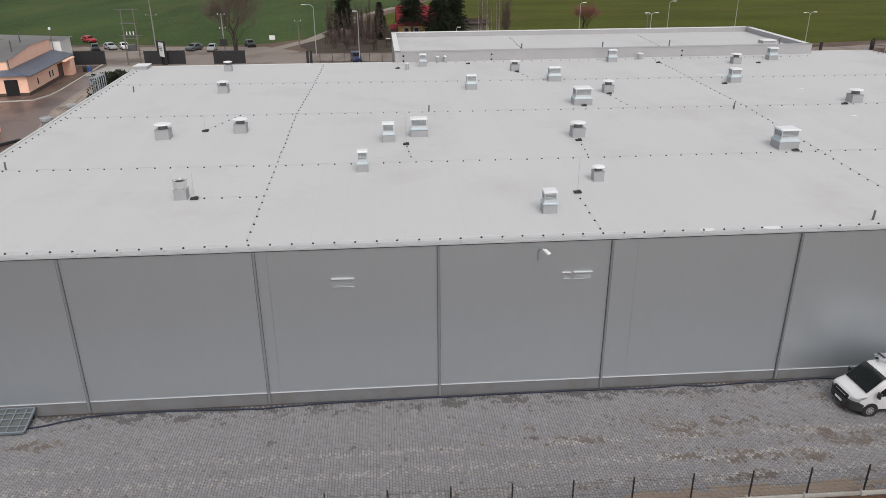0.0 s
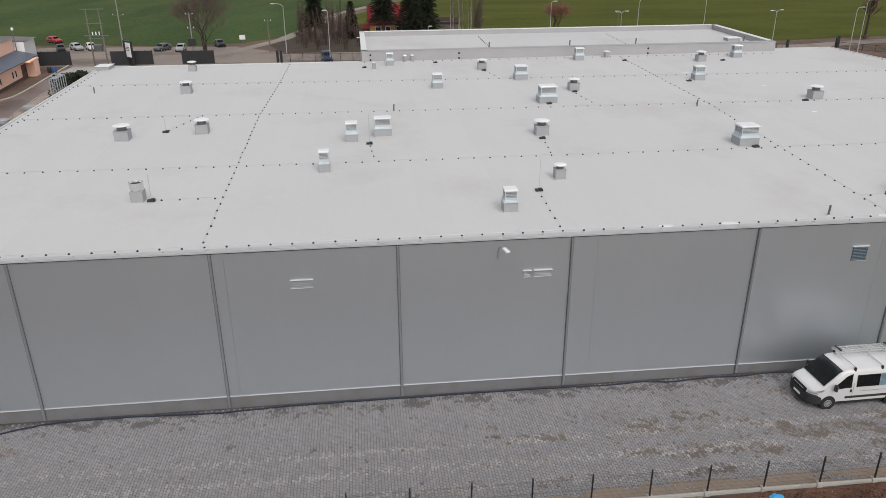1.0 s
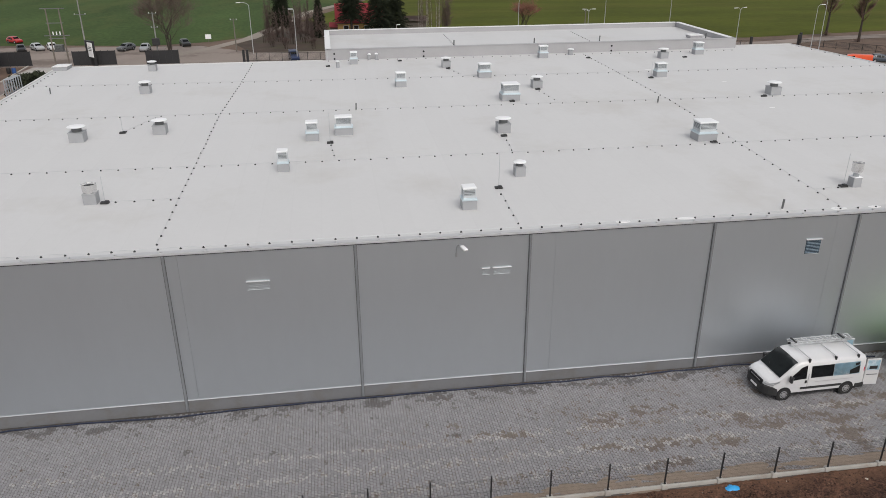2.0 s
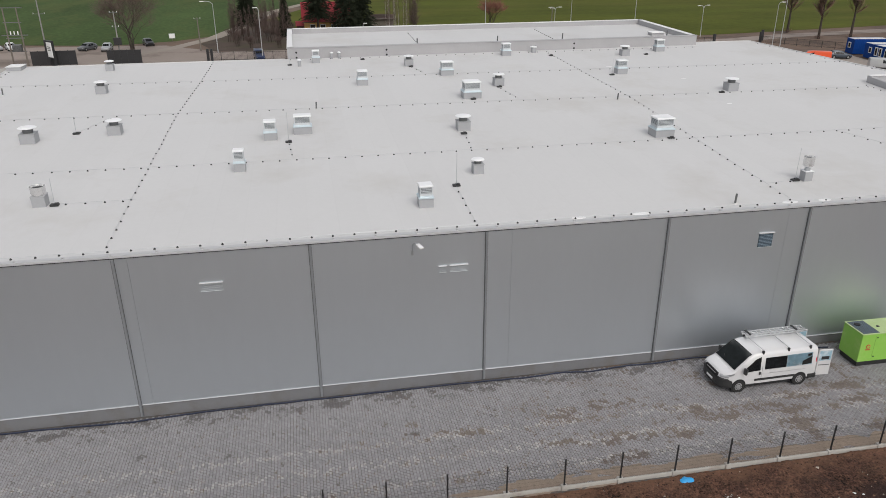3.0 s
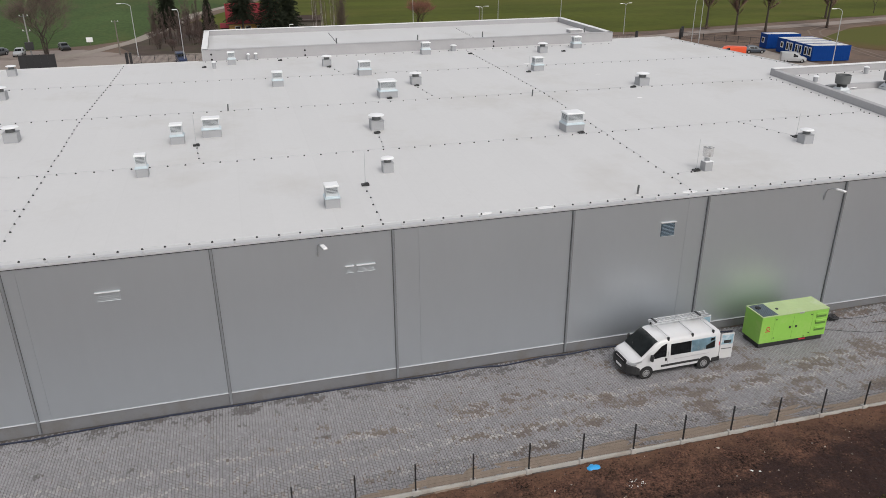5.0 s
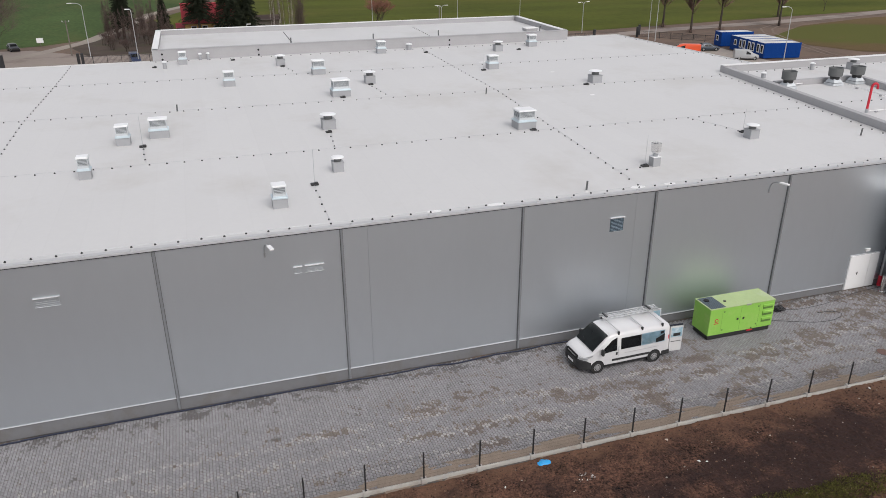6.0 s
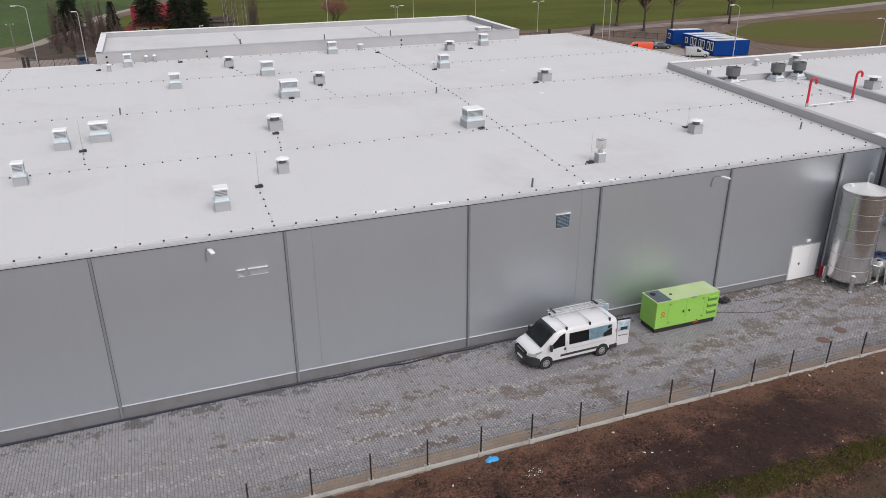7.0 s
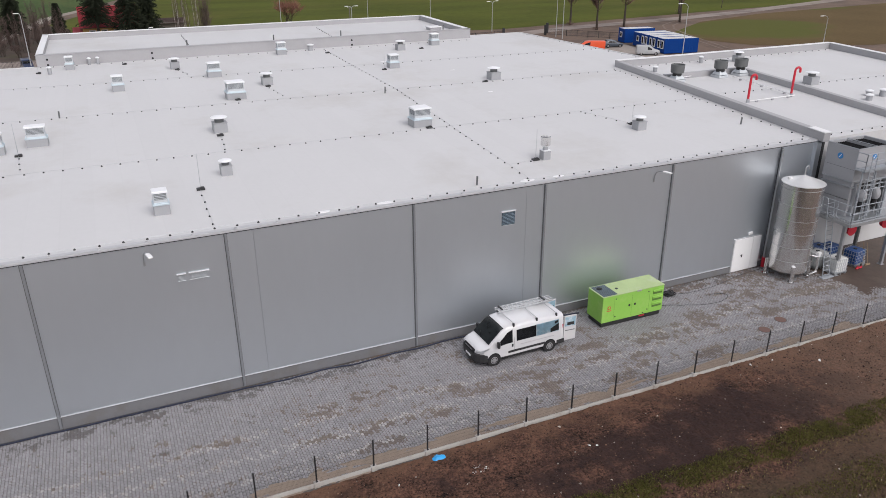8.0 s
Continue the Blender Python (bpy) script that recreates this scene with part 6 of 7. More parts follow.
SANDY = mat("sandy_strip", (0.33, 0.265, 0.22), 0.95, vary=0.3, big=0.25, fine=1.6, bump=0.3, tint=(0.17, 0.13, 0.10), amount=0.8, tint_scale=0.35)
west_kerb = [(-44.6, 58.5), (-46.76, 66.7), (-48.4, 73.8), (-48.9, 79.0), (-49.4, 83.2), (-49.9, 89.4), (-50.1, 96.0), (-50.1, 102.0)]
sheet("side_strip", [(-27.4, 40)] + west_kerb[1:] + [(-27.4, 104)], -0.012, SANDY, "sandy trodden strip along the hall", "ground strip")
for shift, width in ((0.0, 0.13), (1.3, 0.1)):
    bm = NB()
    for a, b in zip(west_kerb[:-1], west_kerb[1:]):
        bar(bm, (a[0] + shift, a[1], -0.03), (b[0] + shift, b[1], -0.03), width, 0.1, 0.0)
    solid("kerb", bm, CONCRETE, "pale concrete kerb along the wet yard", "kerb", "structure")
sheet("footpath", [(-54.9, 103.5), (-50.1, 101.5), (-44.0, 106.0), (-44.0, 113.0), (-54.4, 113.6)], -0.011, CONCRETE, "grey paved footpath by the black screens", "footpath")
bm = NB()
bar(bm, (-48.5, 51.5, -0.03), (-45.3, 56.8, -0.03), 0.4, 0.32, 0.02)
solid("low_wall", bm, BOARD, "low black wall at the edge of the yard", "low wall", "structure")
t = thing("low_shed", pose(-48.2, 60.2, 0), "small shed with a dark flat roof by the yard", "shed")
part("wall", box(NB(), (-6.5, -1.5, 1.3), (9.6, 6.6, 2.6)), ORANGE, t)
part("roof", slab(NB(), [(-11.7, -5.2, 2.7), (-1.2, -5.2, 2.7), (-1.2, 2.2, 2.9), (-11.7, 2.2, 2.9)], 0.16), BASEDARK, t)

RUT = mat("worn_rut", (0.165, 0.122, 0.095), 0.95, vary=0.3, big=0.3, fine=2, bump=0.2)
for d in (-0.9, 0.9):
    sweep_sheet("wheel_rut", [(175 - d, 133.6 + d), (162 - d * 0.4, 130 + d), (153 - d * 0.4, 128 + d), (144 - d * 0.6, 124.5 + d), (137 - d, 119.5 + d), (132 - d, 113 + d * 0.7), (128.5 - d, 105), (124 - d, 94), (119.5 - d, 82), (118 - d, 76)], 0.24, -0.012, RUT, "pale worn wheel rut curving past the cabins", "wheel rut")

# ladder hoops, cowls and a white box at the west edge of the roof
t = thing("roof_ladder", pose(-27.75, 37.95, 0), "galvanised caged ladder rising over the roof edge", "ladder")
for i in range(5):
    part("upright", tube(NB(), [(-0.55, -1.5 + i * 0.52, 0), (-0.55, -1.5 + i * 0.52, 10.5), (0.0, -1.35 + i * 0.52, 10.5), (0.0, -1.35 + i * 0.52, 9.0)], 0.04, 6), RAILING, t)
me = mesh_of(cyl(NB(), (0, -1.5, 0), (0, 0.6, 0), 0.03, seg=6), RAILING)
for z in (9.2, 9.65, 10.1):
    piece("hoop", me, t, pose(-0.55, 0, z))
piece("hoop", me, t, pose(0, 0.2, 9.5))
piece("hoop", me, t, pose(0, 0.15, 10.5))
for y in (26.05, 31.0):
    t = thing("side_cowl", pose(-28.1, y, 0), "round grey exhaust cowl standing against the hall side", "chimney", "cowls along the side")
    part("pipe", cyl(NB(), (0, 0, 0), (0, 0, 9.2), 0.36, seg=18), GALV, t, smooth=True)
    part("cap", lathe(NB(), [(0.42, 9.0), (0.48, 9.05), (0.48, 9.27), (0.42, 9.32), (0.2, 9.35)], 20), VENTGREY, t, smooth=True)
t = thing("roof_box", pose(-26.4, 45.6, roof_z(45.6)), "low white box at the roof corner", "roof box")
part("body", box(NB(), (0, 0, 0.15), (1.3, 1.7, 0.34), 0.03), VENTGREY, t)
part("lid", box(NB(), (0, 0, 0.34), (1.4, 1.8, 0.05), 0.02), WHITEPAINT, t)

# ---- road side: boards, sign, fences, lamps, poles ----
LAMPSTEEL = mat("lamp_post_steel", (0.50, 0.51, 0.52), 0.45, 0.5, vary=0.06, bump=0)
OLDWOOD = mat("weathered_pole", (0.16, 0.14, 0.12), 0.9, vary=0.2, big=0.5, fine=6, bump=0.1)
POLECON = mat("concrete_pole", (0.25, 0.245, 0.235), 0.85, vary=0.1, bump=0.1)


def board(x0, x1, y, h):
    t = thing("screen_fence", pose((x0 + x1) / 2, y, 0), "black boarded screen fence beside the road", "fence", "black screens by the road")
    n = max(2, round((x1 - x0) / 1.2))
    me = mesh_of(box(NB(), (0, 0, h / 2 + 0.05), ((x1 - x0) / n - 0.03, 0.06, h), 0.005), BOARD)
    for i in range(n):
        piece("board", me, t, pose(-(x1 - x0) / 2 + (i + 0.5) * (x1 - x0) / n, 0, 0))
    for i in range(n + 1):
        part("post", box(NB(), (-(x1 - x0) / 2 + i * (x1 - x0) / n, 0.07, h / 2 + 0.05), (0.08, 0.08, h + 0.2)), BOARD, t)


board(-61.6, -55.2, 116.2, 2.5)
board(-47.6, -40.0, 115.2, 2.5)
board(-34.5, -28.6, 114.6, 2.4)
t = thing("company_sign", pose(-44.3, 114.6, 0, 0, 0, -50), "white sign board leaning on a dark stand", "sign")
part("stand", box(NB(), (-0.5, 0.5, 2.2), (2.8, 0.5, 4.4), 0.02), BOARD, t)
p = part("panel", box(NB(), (0.7, -0.05, 2.9), (1.8, 0.12, 2.6), 0.02), WHITEPAINT, t)
for z in (3.4, 3.1, 2.8):
    part("bar", box(NB(), (0.7, -0.12, z), (1.2, 0.02, 0.14)), DARKGREY, p)


def post_fence(x0, x1, y0, y1, h, gap, name_label):
    t = thing("picket_fence", pose(x0, y0, 0), name_label, "fence", "fences by the road")
    a, b = Vector((0, 0, 0)), Vector((x1 - x0, y1 - y0, 0))
    n = max(1, round((b - a).length / gap))
    me = mesh_of(box(NB(), (0, 0, h / 2), (0.08, 0.08, h)), FENCEBLACK)
    for i in range(n + 1):
        p = a.lerp(b, i / n)
        piece("post", me, t, pose(p.x, p.y, 0))
    for z in (h - 0.1, 0.25):
        part("rail", cyl(NB(), (0, 0, z), (b.x, b.y, z), 0.035, seg=5), FENCEBLACK, t)
    count = int(b.length / 0.2)
    me = mesh_of(box(NB(), (0, 0, h / 2 + 0.05), (0.028, 0.028, h - 0.3)), FENCEBLACK)
    for i in range(count):
        p = a.lerp(b, (i + 0.5) / count)
        piece("bar", me, t, pose(p.x, p.y, 0))


post_fence(-16.7, 0.0, 114.2, 112.4, 1.75, 2.5, "black steel bar fence along the road")
post_fence(45.0, 86.8, 111.0, 114.9, 1.7, 2.5, "black steel bar fence along the road")
post_fence(98.5, 112.0, 116.0, 98.0, 1.5, 2.5, "black steel bar fence by the site cabins")
for x, y in ((-16.7, 114.2), (-16.0, 114.1), (86.8, 114.9), (98.6, 116.4), (101.0, 119.5)):
    solid("gate_post", box(NB(), (0, 0, 1.1), (0.45, 0.45, 2.3), 0.03), BOARD, "dark square gate post by the road", "gate post", m=pose(x, y, 0), group="gate posts")


def street_lamp(x, y, h, reach, rz, double=False):
    t = thing("street_lamp", pose(x, y, 0, 0, 0, rz), "tall grey street lamp with a curved arm" + (" on each side" if double else ""), "street lamp", "street lamps")
    part("mast", cyl(NB(), (0, 0, 0), (0, 0, h), 0.09, 0.05, 10), LAMPSTEEL, t, smooth=True)
    for s in (1, -1) if double else (1,):
        pts = [(0, 0, h - 0.02), (s * reach * 0.25, 0, h + 0.35), (s * reach * 0.6, 0, h + 0.5), (s * reach, 0, h + 0.52)]
        arm = part("arm", tube(NB(), pts, 0.05, 6), LAMPSTEEL, t, smooth=True)
        part("lamp_head", box(NB(), (s * (reach + 0.3), 0, h + 0.5), (0.85, 0.3, 0.14), 0.05), WHITEPAINT, arm)


street_lamp(-15.9, 124.9, 9.4, 1.7, 180)
street_lamp(-6.7, 113.1, 9.0, 0.3, 180)
street_lamp(1.0, 116.0, 3.6, 1.8, 180)
street_lamp(43.0, 140.0, 8.0, 0.6, 0)
street_lamp(59.8, 140.0, 5.6, 0.9, 0, True)
street_lamp(63.8, 140.0, 8.1, 0.9, 0)
street_lamp(80.0, 140.0, 8.4, 0.9, 0)
street_lamp(90.7, 127.7, 6.4, 1.2, 20, True)
street_lamp(98.4, 111.6, 8.2, 0.8, 0)
street_lamp(98.3, 108.8, 9.8, 0.8, 0)
street_lamp(101.8, 74.2, 9.3, 1.5, 180)
street_lamp(144.4, 79.2, 4.9, 1.5, 180)
street_lamp(14.5, 138.0, 3.2, 0.2, 0)


def wood_pole(x, y, h, arms, material, label):
    t = thing("power_pole", pose(x, y, 0), label, "power pole", "power poles")
    part("pole", cyl(NB(), (0, 0, 0), (0, 0, h), 0.15, 0.09, 10), material, t, smooth=True)
    for z, w in arms:
        a = part("crossarm", box(NB(), (0, 0, z), (w, 0.1, 0.1)), DARKGREY, t)
        for s in (-0.45, 0, 0.45):
            part("insulator", cyl(NB(), (s * w, 0, z + 0.05), (s * w, 0, z + 0.25), 0.06, seg=8), WHITEPAINT, a)


wood_pole(-52.4, 140.0, 14.0, ((6.9, 2.4),), POLECON, "grey concrete power pole with crossarms")
wood_pole(-32.5, 115.9, 9.2, ((8.9, 1.4), (6.4, 1.2)), POLECON, "grey concrete power pole beside the bare tree")
solid("pole_cabinet", box(NB(), (0, -0.35, 3.9), (1.3, 0.6, 1.3), 0.05), BLACKPLASTIC, "black switch box hung on the concrete pole", "switch box", m=pose(-32.5, 115.9, 0))
wood_pole(-19.6, 128.5, 6.6, ((6.3, 1.3),), OLDWOOD, "leaning wooden power pole by the farm track")
wood_pole(62.5, 150.0, 5.0, ((4.8, 0.9),), OLDWOOD, "wooden power pole in the meadow")
t = thing("transformer_stand", pose(-49.6, 115.5, 0), "two-legged pole transformer station with cables", "transformer")
for x in (-1.2, 1.2):
    part("leg", cyl(NB(), (x, 0, 0), (x * 0.93, 0, 10.2), 0.15, 0.11, 10), OLDWOOD, t, smooth=True)
for z, w in ((10.1, 4.2), (7.6, 3.0), (5.4, 4.4), (4.9, 3.0), (2.6, 3.0)):
    part("crossbeam", box(NB(), (0, 0, z), (w, 0.16, 0.14)), DARKGREY, t)
for x in (-0.6, 0, 0.6):
    part("insulator", cyl(NB(), (x, 0, 5.5), (x, 0, 6.1), 0.1, seg=8), WHITEPAINT, t)
bm = NB()
box(bm, (0, 0, 3.2), (1.5, 0.9, 1.2), 0.05)
for i in range(6):
    box(bm, (-0.65 + i * 0.26, -0.5, 3.15), (0.05, 0.2, 1.0))
part("transformer_box", bm, DARKGREY, t)
t = thing("info_board", pose(-27.4, 144.5, 0), "white board on posts at the field edge", "sign")
part("panel", box(NB(), (0, 0, 1.3), (1.3, 0.06, 1.0)), WHITEPAINT, t)
part("post", cyl(NB(), (0, 0.05, 0), (0, 0.05, 1.3), 0.05, seg=6), OLDWOOD, t)

# ---- parked cars ----
CAR = ((0.0, 0.62, 0.38, 0.52, 0.62, 0.66, 0.5), (0.12, 0.76, 0.26, 0.55, 0.68, 0.74, 0.62), (0.6, 0.84, 0.22, 0.62, 0.80, 0.86, 0.66), (1.15, 0.86, 0.22, 0.72, 0.88, 0.95, 0.62), (1.75, 0.86, 0.22, 0.80, 1.28, 1.36, 0.52), (2.3, 0.86, 0.22, 0.82, 1.38, 1.47, 0.53), (3.3, 0.86, 0.22, 0.84, 1.36, 1.45, 0.53), (3.95, 0.85, 0.24, 0.86, 1.12, 1.2, 0.52), (4.2, 0.8, 0.3, 0.8, 0.96, 1.02, 0.5))
SMALLVAN = ((0.0, 0.62, 0.38, 0.55, 0.7, 0.78, 0.5), (0.12, 0.78, 0.28, 0.6, 0.82, 0.9, 0.64), (0.6, 0.86, 0.24, 0.68, 0.95, 1.02, 0.68), (1.0, 0.88, 0.24, 0.8, 1.08, 1.16, 0.66), (1.6, 0.88, 0.24, 0.9, 1.6, 1.7, 0.6), (2.1, 0.88, 0.24, 0.92, 1.72, 1.82, 0.64), (4.2, 0.88, 0.26, 0.92, 1.72, 1.82, 0.66), (4.35, 0.86, 0.32, 0.9, 1.68, 1.78, 0.64))
PAINTS = {}


def paint(name, c):
    if name not in PAINTS:
        PAINTS[name] = mat("paint_" + name, c, 0.28, 0.15, vary=0.03, bump=0, coat=0.5)
    return PAINTS[name]


def car(x, y, rz, colour, rgb, table=CAR, kind="car", label=None, scale=1.0):
    t = thing("parked_" + kind, pose(x, y, 0, 0, 0, rz), label or ("parked " + colour + " car with dark windows on the parking ground"), kind, "parked cars")
    L = table[-1][0]
    base = Matrix.Translation((-L / 2, 0, 0))

    def shift(bm):
        bmesh.ops.transform(bm, matrix=base, verts=bm.verts[:])
        return bm

    part("body", shift(loft(NB(), [ring(s) for s in table])), paint(colour, rgb), t, smooth=True)
    part("underbody", box(NB(), (0, 0, 0.25), (L - 0.5, 1.45, 0.2)), BLACKPLASTIC, t)
    steep = (1.2, 1.7) if table is CAR else (1.05, 1.55)
    bm = NB()
    cols = []
    for i in range(4):
        xx = steep[0] + i * (steep[1] - steep[0]) / 3
        s = at_station(table, xx)
        cols.append([bm.verts.new((xx - 0.015, (s[6] + 0.02) * f, s[5] + 0.015)) for f in (-1, 0, 1)])
    for a, b in zip(cols[:-1], cols[1:]):
        for i in range(2):
            bm.faces.new((a[i], b[i], b[i + 1], a[i + 1]))
    bmesh.ops.solidify(bm, geom=bm.faces[:], thickness=0.01)
    part("windscreen", shift(bm), GLASS, t)
    end = L - 0.75 if table is CAR else 2.3
    for side in (-1, 1):
        part("side_window", shift(side_patch(NB(), table, (1.55, 1.9, 2.35), (0.15, 0.1), (0.5, 0.88), side)), GLASS, t)
        if table is CAR:
            part("side_window", shift(side_patch(NB(), table, (2.42, 2.9, 3.5), (0.1, 0.15), (0.88, 0.8), side)), GLASS, t)
            part("rear_light", box(NB(), (L / 2 - 0.08, side * 0.66, 0.78), (0.14, 0.26, 0.16), 0.02), RED, t)
        part("headlight", box(NB(), (-L / 2 + 0.12, side * 0.6, 0.62), (0.16, 0.3, 0.13), 0.03), LAMPGLASS, t)
        for xx in (0.8, L - 0.85):
            part("wheel_arch", cyl(NB(), (xx - L / 2, side * 0.7, 0.33), (xx - L / 2, side * 0.872, 0.33), 0.37, seg=18), DARK, t)
            wheel(t, xx - L / 2, side * 0.79, 0.31, 0.31, side, 0.19)
    if table is CAR:
        s = at_station(table, 3.5)
        bm = NB()
        a, b = at_station(table, 3.42), at_station(table, 3.9)
        vs = [bm.verts.new((q[0] + 0.02, f * (q[6] + 0.01), q[5] + 0.015)) for q in (a, b) for f in (-1, 1)]
        bm.faces.new((vs[0], vs[2], vs[3], vs[1]))
        bmesh.ops.solidify(bm, geom=bm.faces[:], thickness=0.01)
        part("rear_window", shift(bm), GLASS, t)
    return t


car(-70.9, 151.8, 140, "red", (0.45, 0.02, 0.025))
car(-64.2, 136.6, 112, "black", (0.02, 0.02, 0.022))
car(-61.6, 138.4, 128, "silver", (0.42, 0.43, 0.44))
car(-58.6, 138.4, 118, "white", (0.72, 0.72, 0.72))
car(-42.9, 134.8, 62, "dark grey", (0.10, 0.105, 0.11))
car(-38.8, 133.6, 92, "silver", (0.42, 0.43, 0.44))
car(-31.7, 139.8, 112, "black", (0.02, 0.02, 0.022), CAR, "car", "parked black off-road car at the field edge")
car(-7.4, 114.9, 100, "dark blue", (0.02, 0.035, 0.09), SMALLVAN, "car", "parked dark blue van behind the bar fence")
car(100.2, 93.1, 165, "dark blue grey", (0.05, 0.065, 0.085))
car(99.6, 81.3, 152, "silver", (0.62, 0.62, 0.61), SMALLVAN, "van", "parked small silver van by the blue site cabins")
t = car(93.3, 91.6, -32, "orange", (0.80, 0.10, 0.03), SMALLVAN, "van", "parked orange-red delivery van behind the hall")
t.matrix_basis = t.matrix_basis @ Matrix.Diagonal((1.45, 1.05, 1.0, 1))
# blue rubbish pile and wheels by the porch
for x, y, m_, lab in ((-55.2, 107.6, BLUEPLASTIC, "blue plastic barrel by the black screen"), (-56.2, 108.0, BLACKPLASTIC, "black plastic barrel by the black screen")):
    solid("barrel", lathe(NB(), [(0.3, 0), (0.36, 0.3), (0.36, 0.7), (0.3, 1.0)], 16), m_, lab, "barrel", m=pose(x, y, 0), smooth=True)

PALEYARD = mat("pale_gravel", (0.30, 0.265, 0.235), 0.95, vary=0.2, big=0.15, fine=1.5, bump=0.2, tint=(0.19, 0.16, 0.135), amount=0.7, tint_scale=0.15)
# ---- site cabins ----
CABIN = mat("cabin_blue", (0.003, 0.044, 0.22), 0.6, 0.0, spec=0.12, vary=0.06, big=0.6, bump=0.02)
CABINROOF = mat("cabin_roof", (0.60, 0.60, 0.59), 0.6, vary=0.15, big=0.5, bump=0.02, tint=(0.42, 0.40, 0.38), amount=0.6, tint_scale=0.6)


def cabin(x, y, windows, h=2.65, length=6.9, wide=3.0):
    t = thing("site_cabin", pose(x, y, 0, 0, 0, -11), "blue steel site cabin with a pale roof" + (" and white-framed windows" if windows else ""), "cabin", "site cabins in a row")
    part("body", box(NB(), (length / 2, 0, h / 2 + 0.06), (length, wide - 0.04, h), 0.03), CABIN, t)
    part("roof", box(NB(), (length / 2, 0, h + 0.07), (length - 0.24, wide - 0.3, 0.07), 0.02), CABINROOF, t)
    for s in (-1, 1):
        part("roof_edge", box(NB(), (length / 2, s * (wide / 2 - 0.08), h + 0.08), (length, 0.12, 0.1), 0.01), CABIN, t)
    for dy, dw, dh in windows:
        w = part("window", box(NB(), (-0.03, dy, 1.62), (0.07, dw, dh), 0.01), WHITEPAINT, t)
        part("pane", box(NB(), (-0.06, dy, 1.62), (0.04, dw - 0.34, dh - 0.34)), GLASS, w)
    me = mesh_of(box(NB(), (0, 0, 0), (0.05, 0.03, h - 0.3)), CABIN)
    for i in range(20):
        piece("rib", me, t, pose(0.2 + i * (length - 0.4) / 19, -wide / 2, h / 2 + 0.06))


for i in range(4):
    pair = ((-0.68, 0.95, 1.55), (0.68, 0.95, 1.55)) if i < 3 else ((-0.5, 1.0, 1.1),)
    cabin(103.4 + i * 0.62, 82.3 + i * 3.2, pair, wide=3.17, length=7.2)
cabin(106.3, 98.3, ((0.2, 1.0, 1.1),), 2.75)

# ---- red-roofed house ----
REDROOF = mat("red_roof_sheet", (0.42, 0.040, 0.058), 0.45, 0.1, vary=0.1, big=0.5, fine=5, bump=0.05)
YELLOW = mat("yellow_render", (0.58, 0.38, 0.15), 0.85, vary=0.06, bump=0.05)
house = thing("house", pose(7.3, 156.0, 0), "yellow house with a bright red gabled metal roof", "house")
part("wall", box(NB(), (0, 0, 1.55), (11.0, 8.6, 3.1)), YELLOW, house)
bm = NB()
for s in (-1, 1):
    bm.faces.new([bm.verts.new(p) for p in ((s * 5.4, -4.3, 3.1), (s * 5.4, 4.3, 3.1), (s * 5.4, 0, 6.5))])
part("gable", bm, YELLOW, house)
for s in (-1, 1):
    slope = part("roof", slab(NB(), [(-6.1, s * 5.1, 2.85), (6.2, s * 5.1, 2.85), (6.2, 0, 6.8), (-6.1, 0, 6.8)], 0.16), REDROOF, house)
    for i in range(13):
        part("roof_seam", bar(NB(), (-6.0 + i * 1.0, s * 5.08, 3.0), (-6.0 + i * 1.0, s * 0.05, 6.92), 0.05, 0.05), REDROOF, slope)
part("ridge_cap", cyl(NB(), (-6.15, 0, 6.9), (6.25, 0, 6.9), 0.14, seg=10), REDROOF, house)
part("gutter", cyl(NB(), (-6.1, -5.18, 2.86), (6.2, -5.18, 2.86), 0.08, seg=8), BASEDARK, house)
part("side_roof", slab(NB(), [(-7.6, -4.6, 2.0), (-5.6, -4.6, 2.0), (-5.6, -1.0, 2.8), (-7.6, -1.0, 2.8)], 0.14), REDROOF, house)
part("annex_wall", box(NB(), (-6.5, -2.6, 1.05), (1.8, 3.2, 2.1)), BASEDARK, house)
part("chimney", box(NB(), (3.6, 0.6, 7.0), (0.7, 0.7, 1.6)), BASEDARK, house)
for x in (-3.6, -1.2, 1.4, 3.8):
    w = part("window", box(NB(), (x, -4.33, 1.75), (1.3, 0.08, 1.2)), WHITEPAINT, house)
    part("pane", box(NB(), (x, -4.38, 1.75), (1.05, 0.05, 0.95)), GLASS, w)
t = thing("wooden_shed", pose(20.6, 158, 0), "weathered brown wooden shed beside the birches", "shed")
part("wall", box(NB(), (0, 0, 1.4), (6.0, 3.4, 2.8)), OLDWOOD, t)
part("roof", slab(NB(), [(-3.4, -2.2, 2.6), (3.4, -2.2, 2.6), (3.4, 2.2, 3.5), (-3.4, 2.2, 3.5)], 0.12), BASEDARK, t)

# ---- trees ----
BARK = mat("bark_brown", (0.052, 0.040, 0.033), 0.95, vary=0.25, big=1.0, fine=9, bump=0.2)
BIRCHBARK = mat("birch_bark", (0.45, 0.42, 0.39), 0.85, vary=0.3, big=1.2, fine=8, bump=0.1)
TWIGS = mat("bare_twigs", (0.105, 0.072, 0.062), 0.95, vary=0.2, bump=0, island=0.3)
ROADTWIGS = mat("roadside_twigs", (0.19, 0.112, 0.092), 0.95, vary=0.2, bump=0, island=0.3)
REDTWIGS = mat("reddish_twigs", (0.20, 0.085, 0.06), 0.95, vary=0.2, bump=0, island=0.3)
NEEDLES = mat("spruce_needles", (0.026, 0.031, 0.021), 0.95, vary=0.2, big=0.6, fine=5, bump=0, island=0.12, spec=0.0)
